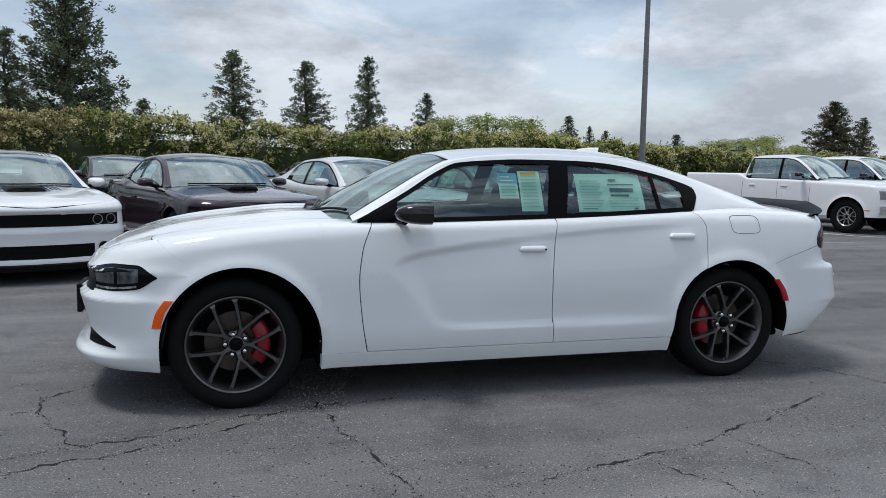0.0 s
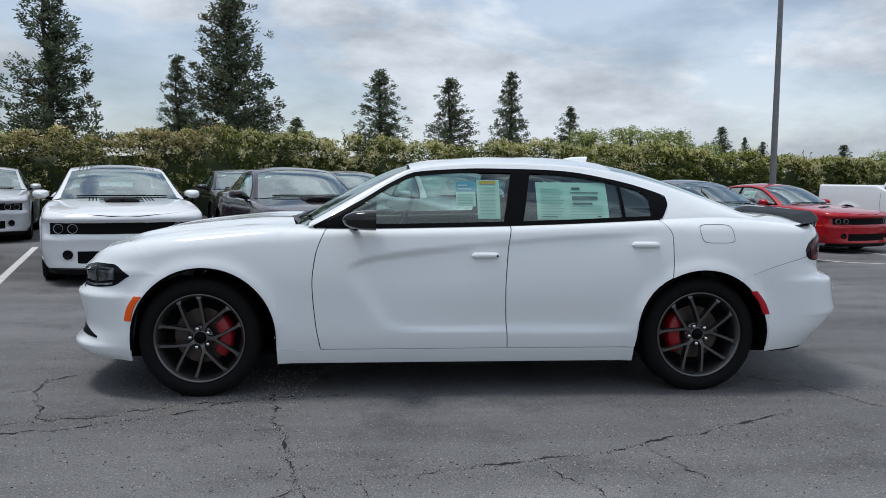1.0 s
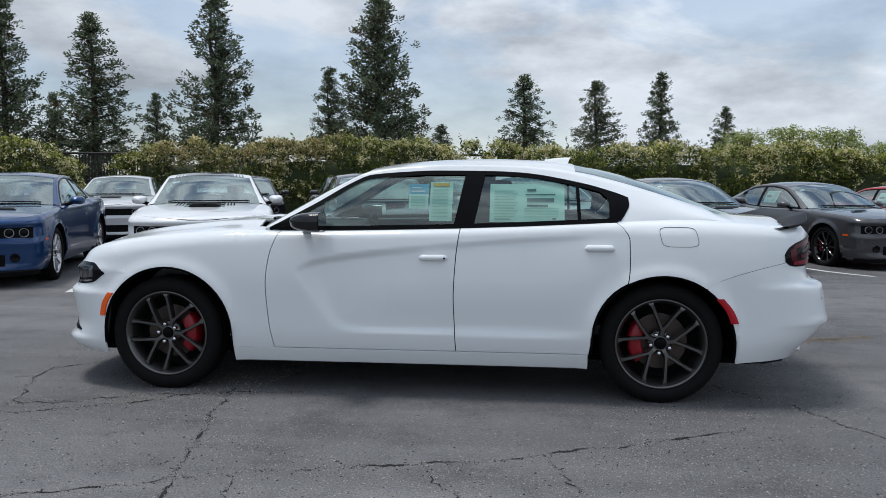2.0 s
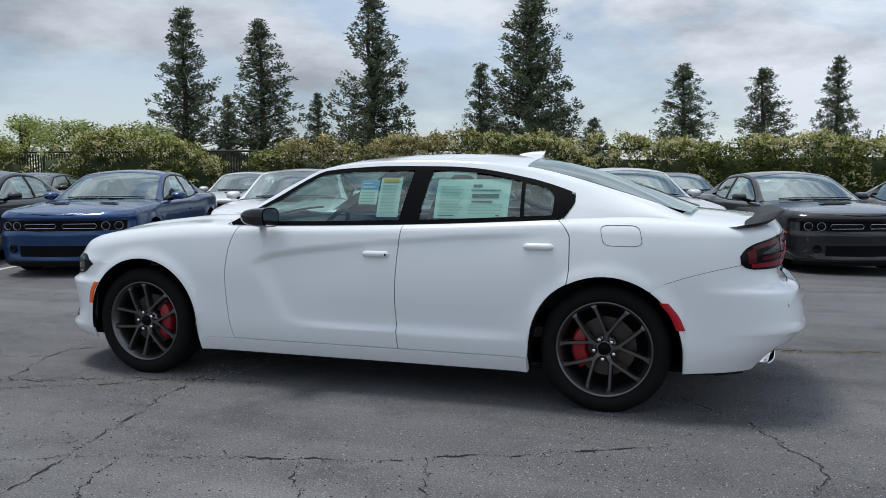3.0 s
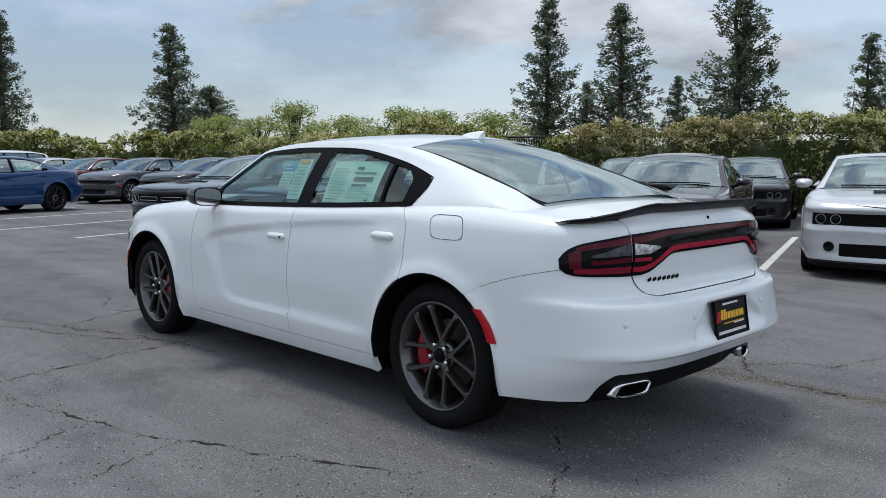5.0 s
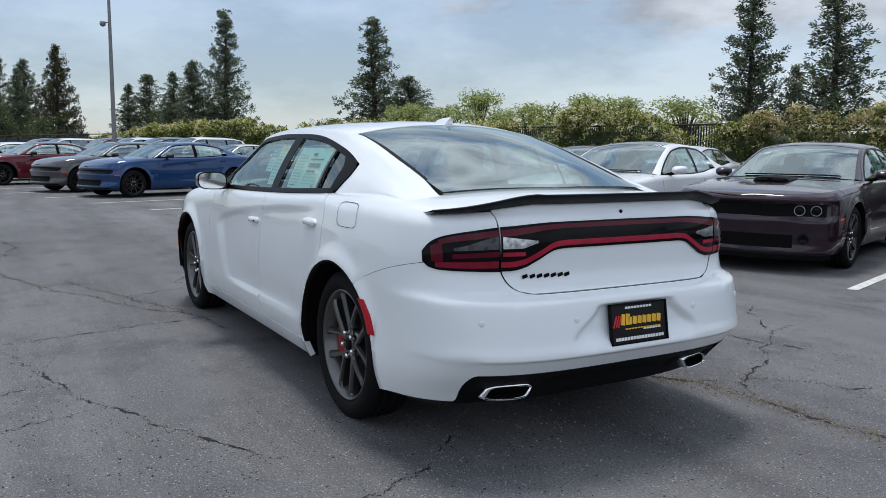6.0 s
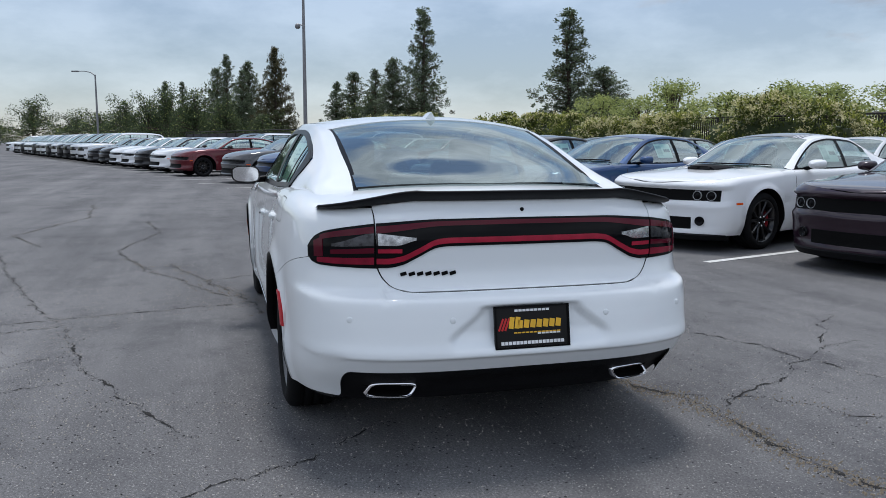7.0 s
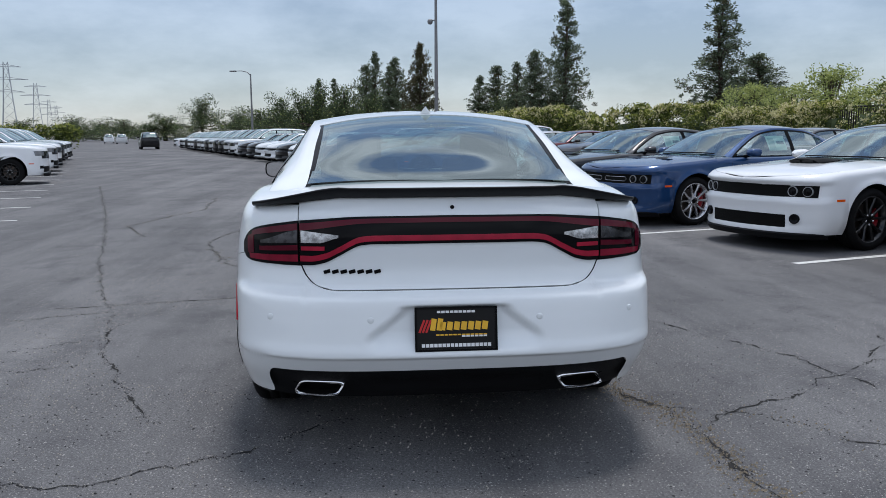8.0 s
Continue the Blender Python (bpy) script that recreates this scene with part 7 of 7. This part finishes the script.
def put_trees():
    protos = [conifer(s, 15.0, 3.1, [M_PINE, M_PINEBROWN], "tall dark green pine with an open ragged crown") for s in (3, 8, 21)]
    protos.append(conifer(33, 15.0, 4.0, [M_PINE, M_PINEBROWN], "broad dark green pine with a dense crown"))
    protos.append(conifer(40, 12.0, 4.2, [M_PINEBROWN, M_PINE], "olive-brown conifer with a bushy crown"))
    used = set()
    # proto, x or u, y or v, height, half width
    spots = [(3, 6.6, 62.5, 16.6, 5.2), (0, 2.6, 61.5, 10.6, 2.5), (1, 11.8, 61, 6.0, 2.3), (2, -6.6, 62, 16.8, 4.2), (1, -15.8, 62, 14.3, 4.2), (0, -11.3, 63, 8.4, 1.9), (0, -22.2, 62, 15.4, 3.7), (2, -18.9, 63, 8.2, 1.8)]
    spots += [(1, 20.0, 64, 10.7, 3.6), (2, 26.7, 64, 10.3, 3.3), (0, 33.0, 64, 11.3, 2.6), (1, 39.6, 64, 8.2, 2.4), (0, 53.1, 64, 6.3, 1.5), (2, 58.4, 64, 6.8, 2.1), (1, 61.7, 64, 5.8, 1.2), (0, 64.2, 64, 5.4, 1.4), (2, 76.5, 64, 5.3, 2.0),
             (4, 110.8, 64, 11.0, 6.0), (0, 118.6, 64, 9.2, 2.6), (0, -69.2, 64, 17.2, 4.0), (3, -63.0, 64, 9.8, 4.6)]
    left = [(0, -82.3, 21.3, 15.9, 2.9), (3, -84.0, 18.3, 10.5, 2.6), (1, -88.0, 17.0, 9.6, 2.2), (2, -104.7, 17.4, 10.6, 3.2), (1, -106.5, 15.2, 9.4, 2.4), (4, -110.5, 7.2, 14.0, 3.0),
            (3, -124.0, 4.2, 13.4, 3.0), (0, -120, 3.0, 11.8, 2.2), (1, -131, 1.0, 15.0, 2.6), (2, -140, -0.5, 13.6, 3.2), (0, -150, -6.5, 12.0, 2.0), (1, -160, -10.0, 12.6, 2.4)]
    for p, u, v, h, w in spots:
        x, y = uv(u, v).xy
        left.append((p, x, y, h, w))
    for i, (p, x, y, h, w) in enumerate(left):
        pr = protos[p]
        base_h, base_w = (12.0, 4.2) if p == 4 else (15.0, 4.0 if p == 3 else 3.1)
        m = pose(x, y, 0, 0, 0, 67 * i)
        if p not in used:
            used.add(p)
            t = pr
            t.matrix_world = m
        else:
            t = copy_thing(pr, m)
        w *= 1.12 if x > -72 else 1.32
        t.scale = (w / base_w, w / base_w, h / base_h)
        tagged(t, group="pines beyond the hedge")
    bl = [broadleaf(s, 6.0, 3.0, [M_LEAF, M_LEAFDARK], "light green leafy tree beyond the hedge") for s in (5, 6)]
    dk = broadleaf(9, 6.0, 3.4, [M_LEAFDARK, M_LEAF], "dark green round-headed tree", "broadleaf_tree", 0.06)
    used = set()
    spots = [(0, -21.0, 40, 4.6, 3.4), (1, -25.5, 42, 4.9, 3.6), (0, -29.5, 42, 4.6, 3.2), (1, -34, 42, 5.6, 3.4), (0, -39, 44, 4.8, 3.2), (1, -17, 40, 4.3, 3.0), (0, -44, 45, 5.2, 3.2),
             (1, 36.0, 55, 5.4, 3.6), (0, 40.5, 55, 5.9, 3.8), (1, 45.0, 55, 5.6, 3.6), (0, 49, 55, 4.6, 2.6), (1, 78.5, 60, 4.6, 4.0), (0, 84, 60, 5.0, 4.6), (1, 90, 60, 5.4, 4.4), (0, 70, 60, 3.8, 3.0), (1, 98, 62, 4.4, 4.0), (0, 30, 58, 4.2, 3.0)]
    # the dark belt of trees beyond the long row
    belt = [(2, -118, 33, 10.0, 5.0), (2, -126, 31, 10.5, 4.6), (2, -133, 30, 9.5, 5.2), (2, -141, 28, 9.0, 5.5), (2, -110, 35, 8.0, 4.0), (2, -88, 47, 8.5, 5.0), (2, -82, 50, 7.5, 4.0), (2, -112, 36, 7.0, 5.0), (2, -122, 36, 6.4, 6.0), (2, -132, 36, 7.0, 6.0), (2, -143, 36, 6.4, 6.5), (2, -156, 36, 7.4, 7.0), (2, -170, 34, 7.6, 7.0), (2, -186, 32, 8.2, 8), (2, -205, 30, 8.6, 9), (2, -100, 37, 5.5, 4.5)]
    # the far end of the lot
    far_end = [(2, -215, 22, 12.5, 7.5), (2, -232, 14, 8.0, 10), (2, -250, 4, 7.0, 10), (2, -265, -10, 8.0, 9), (2, -262, -24, 7.0, 9), (2, -262, -40, 9.0, 7), (2, -250, -56, 8.5, 8), (2, -240, -72, 7.0, 8), (2, -280, -2, 7, 12), (2, -275, -70, 7, 12)]
    far_end += [(2, -232, 10 - 19 * i, 5.0, 11) for i in range(5)]
    for i, (p, u, v, h, w) in enumerate(spots + belt + far_end):
        pr = (bl + [dk])[p]
        m = pose(*uv(u, v), 0, 0, 71 * i)
        if p not in used:
            used.add(p)
            t = pr
            t.matrix_world = m
        else:
            t = copy_thing(pr, m)
        bw = 3.4 if p == 2 else 3.0
        t.scale = (w / bw, w / bw, h / 6.0)
        tagged(t, group="leafy trees far off")


def hedge():
    rng = random.Random(12)
    height = curve((-60, 1.9), (-46, 1.9), (-43, 2.0), (-36, 2.55), (-30, 2.6), (-26, 2.2), (-22, 2.45), (-18, 2.25), (-14.5, 2.15), (-12, 2.5), (-10.5, 2.65), (-8.6, 2.5), (-7.3, 2.2), (-6.7, 1.95), (-5.3, 2.0), (-4.8, 2.35), (-2.5, 2.4), (0, 2.55), (3, 2.55), (5, 2.42), (8, 2.36), (12, 2.45), (16, 2.42), (19, 2.25), (26, 2.05), (40, 1.9))
    spans = [(-46, -12.7), (-12.1, -6.65), (-5.8, 40)]
    for u0, u1 in spans:
        lv = Leaves()
        # rounded clumps of foliage, one against the other, with dark gaps between
        for i in range(int((u1 - u0) * 24)):
            u = rng.uniform(u0, u1)
            near = -20 < u < 16
            if not near and rng.random() < 0.35:
                continue
            h = height(u) + 0.16 * math.sin(u * 2.1) * math.sin(u * 0.83 + 1) - 0.1
            h *= min(1.0, min(u - u0, u1 - u) / 0.35 + 0.45)
            rad = rng.uniform(0.18, 0.36)
            a = rng.random()
            if a < 0.62:
                z = lerp(0.15, h - rad * 0.8, (a / 0.62) ** 0.8)
                c = uv(u, 18.6 - 0.42 + rng.gauss(0, 0.10) + 0.12 * (z / h) ** 3, z)
            else:
                d = lerp(-0.42, 0.6, (a - 0.62) / 0.38)
                c = uv(u, 18.6 + d, h + 0.10 - rad * rng.uniform(0.6, 1.0) - 0.2 * d * d)
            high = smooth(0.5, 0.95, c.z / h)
            patch = noise.noise(Vector((u * 0.55, c.z * 0.9, 21.0)))
            tan = smooth(-5.0, -4.4, u) * (1 - smooth(0.2, 1.2, u)) * high
            for _ in range(88):
                o = Vector((rng.gauss(0, 1), rng.gauss(0, 1), rng.gauss(0.25, 1))).normalized()
                p = c + o * rad * rng.uniform(0.72, 1.08)
                if p.z < 0.05:
                    continue
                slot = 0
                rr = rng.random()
                # paler leaves on each clump's upper side, more of them towards the hedge top
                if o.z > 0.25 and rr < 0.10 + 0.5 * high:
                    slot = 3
                if rr < 0.5 * tan:
                    slot = 2
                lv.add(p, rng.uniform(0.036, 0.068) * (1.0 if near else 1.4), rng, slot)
            # heads of blossom on the outer side
            for _ in range(max(0, round(1.6 + 6 * patch + 2.2 * high + rng.gauss(0, 1.0)))):
                o = Vector((rng.gauss(0, 1), rng.gauss(0, 1), rng.gauss(0.5, 0.8))).normalized()
                o = (o + Vector((UY, -UX, 0)) * 0.7).normalized()
                q = c + o * rad * 1.03
                if q.z < 0.5:
                    continue
                slot = 2 if rng.random() < 0.55 * tan else 1
                sp = rng.uniform(0.04, 0.07)
                for _ in range(13):
                    lv.add(q + Vector((rng.gauss(0, sp), rng.gauss(0, sp), rng.gauss(0, sp * 0.8))), rng.uniform(0.03, 0.055), rng, slot)
        # long shoots above the top
        for i in range(int((u1 - u0) * 6)):
            u = rng.uniform(u0, u1)
            if -11.9 < u < -8.5 or -1.2 < u < 0.5 or rng.random() < 0.25:
                b = uv(u, 18.6 + rng.uniform(-0.35, 0.4), height(u) - 0.12)
                ln = rng.uniform(0.15, 0.5)
                for j in range(9):
                    lv.add(b + Vector((rng.gauss(0, 0.03), rng.gauss(0, 0.03), ln * j / 9)), 0.055, rng, 0)
        ob = lv.make("hedge", [M_HEDGE, M_FLOWER, M_TANLEAF, M_PALELEAF])
        tagged(ob, "clipped green hedge with cream blossom in front of a fence", "hedge", "hedges", "stuff")
        # solid dark sheet for the twiggy inside, its shade put into the colour
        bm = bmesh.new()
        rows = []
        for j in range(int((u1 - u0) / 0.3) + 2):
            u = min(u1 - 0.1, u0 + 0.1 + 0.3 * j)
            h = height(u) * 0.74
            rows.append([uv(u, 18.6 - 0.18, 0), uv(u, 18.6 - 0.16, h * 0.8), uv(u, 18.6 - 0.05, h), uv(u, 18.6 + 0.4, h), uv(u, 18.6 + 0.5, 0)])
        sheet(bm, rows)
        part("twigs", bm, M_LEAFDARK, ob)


def cross_hedge():
    """A tall dark hedge that closes the row across the lane."""
    rng = random.Random(31)
    lv = Leaves()
    for i in range(260):
        v = rng.uniform(-30, -3.9)
        rad = rng.uniform(0.35, 0.6)
        h = 2.45 + 0.25 * noise.noise(Vector((v * 0.6, 0, 4)))
        c = uv(-66.5 + rng.uniform(-0.7, 0.7), v, lerp(0.3, h - rad, rng.random() ** 0.6))
        for _ in range(60):
            o = Vector((rng.gauss(0, 1), rng.gauss(0, 1), rng.gauss(0.2, 1))).normalized()
            # paler leaves on the upper side of the higher clumps
            lv.add(c + o * rad * rng.uniform(0.7, 1.08), rng.uniform(0.09, 0.16), rng, 1 if o.z > 0.4 and c.z > 1.3 and rng.random() < 0.5 else 0)
    ob = lv.make("hedge", [M_HEDGE, M_PALELEAF])
    tagged(ob, "tall dark green hedge at the end of the row across the lane", "hedge", "hedges", "stuff")


def fence_run():
    top, v = 2.12, 19.6
    fence = root("fence", "dark slatted metal fence behind the hedge", "fence", kind="structure")
    bm = bmesh.new()
    k = 0
    for u0, u1 in ((-16.0, -4.5),):
        u = u0
        while u < u1:
            box_bm(bm, uv(u, v, top / 2 - 0.02), (0.035, 0.02, top - 0.06), Euler((0, 0, ROW)))
            u += 0.085
    part("slat", bm, M_FENCE, fence)["kind"] = "stuff"
    for z in (top, 0.35):
        bm = bmesh.new()
        a, b = uv(-75, v, z), uv(30, v, z)
        tube(bm, [a, b], 0.035, 6)
        part("rail", bm, M_FENCE, fence)
    u = -75
    while u < 30:
        box("post", uv(u, v, top / 2), (0.06, 0.06, top), M_FENCE, fence, Euler((0, 0, ROW)))
        u += 2.4
    # mesh panels further along
    bm = bmesh.new()
    p = [uv(-75, v + 0.03, 0), uv(-46, v + 0.03, 0), uv(-46, v + 0.03, 1.95), uv(-75, v + 0.03, 1.95)]
    bm.faces.new([bm.verts.new(q) for q in p])
    part("screen_panel", bm, M_FENCE, fence)


def street_lamp(x, y, h, arm_dir, label, camera_box=True, lean=0.0):
    lamp = root("street_lamp", label, "street lamp", "lot lamps", m=pose(x, y, 0, 0, 0, arm_dir))
    bm = bmesh.new()
    tube(bm, [(0, 0, 0), (0, 0, h * 0.5), (0, 0, h)], [0.105, 0.085, 0.06], 12)
    part("pole", bm, M_STEEL, lamp)
    bm = bmesh.new()
    tube(bm, [(0, 0, h - 0.1), (0.35, 0, h + 0.18), (0.9, 0, h + 0.30), (1.5, 0, h + 0.30)], [0.05, 0.04, 0.035, 0.03], 8)
    part("arm", bm, M_STEEL, lamp)
    bm = bmesh.new()
    box_bm(bm, (1.75, 0, h + 0.29), (0.62, 0.26, 0.12), None, 0.05)
    part("lamp_head", bm, M_STEEL, lamp)
    bm = bmesh.new()
    revolve(bm, [(0.20, 0.0), (0.20, 0.3), (0.12, 0.36)], 14, axis="Z")
    part("footing", bm, plain_concrete, lamp)
    if camera_box:
        bm = bmesh.new()
        tube(bm, [(0, 0, h - 1.35), (0.22, 0, h - 1.3)], 0.03, 6)
        bmesh.ops.create_uvsphere(bm, u_segments=12, v_segments=8, radius=0.13, matrix=Matrix.Translation((0.28, 0, h - 1.38)))
        part("camera_dome", bm, M_STEEL, lamp, "small grey dome on a bracket")
    return lamp


# pale steel: the haze of the distance is put into the colour
M_PYLON = plain("hazy_pylon_steel", (0.42, 0.44, 0.46), 0.6)
plain_concrete = plain("concrete", (0.32, 0.31, 0.29), 0.85, bump=0.3)


def pylon(x, y, h, turn):
    py = root("power_pylon", "tall lattice power pylon far off", "pylon", "pylons", m=pose(x, y, 0, 0, 0, turn))
    bm = bmesh.new()
    w0, w1 = h * 0.10, h * 0.025

    def corner(t, i):
        w = lerp(w0, w1, min(1, t * 1.15))
        return Vector((w * (1 if i in (0, 1) else -1), w * (1 if i in (1, 2) else -1), h * t))
    r = 0.008 * h / 2
    for i in range(4):
        tube(bm, [corner(t, i) for t in (0, 0.5, 1)], r, 4, False)
    n = 8
    for j in range(n):
        for i in range(4):
            tube(bm, [corner(j / n, i), corner((j + 1) / n, (i + 1) % 4)], r * 0.6, 4, False)
    part("tower", bm, M_PYLON, py)
    for t, ln in ((0.62, 0.20), (0.78, 0.25), (0.94, 0.18)):
        bm = bmesh.new()
        tube(bm, [(0, -h * ln, h * t), (0, 0, h * t + 0.03 * h), (0, h * ln, h * t)], r * 0.9, 4, False)
        tube(bm, [(0, -h * ln, h * t), (0, h * ln, h * t)], r * 0.9, 4, False)
        part("crossarm", bm, M_PYLON, py)
    return py


# ---- things ----
hero_car()
coupes()
sedans()
big_cars()
for made, paint, rims in todo:
    paint_car(made, paint, rims)
hedge()
cross_hedge()
fence_run()
put_trees()
street_lamp(-32.5, 2.9, 7.9, 250, "tall grey steel lamp pole behind the parked row")
street_lamp(-70.2, -10.9, 6.9, 250, "tall grey steel lamp pole far along the lot", False)
street_lamp(11.7, 18.2, 9.5, 250, "tall grey steel lamp pole in front of the hedge", False)
for d, h, s in ((420, 35, (-0.9200, -0.3870)), (560, 34, (-0.9310, -0.3622)), (800, 34, (-0.9354, -0.3509)), (1000, 36, (-0.938, -0.3445))):
    pylon(5.6 + d * s[0], -0.3 + d * s[1], h, 20)
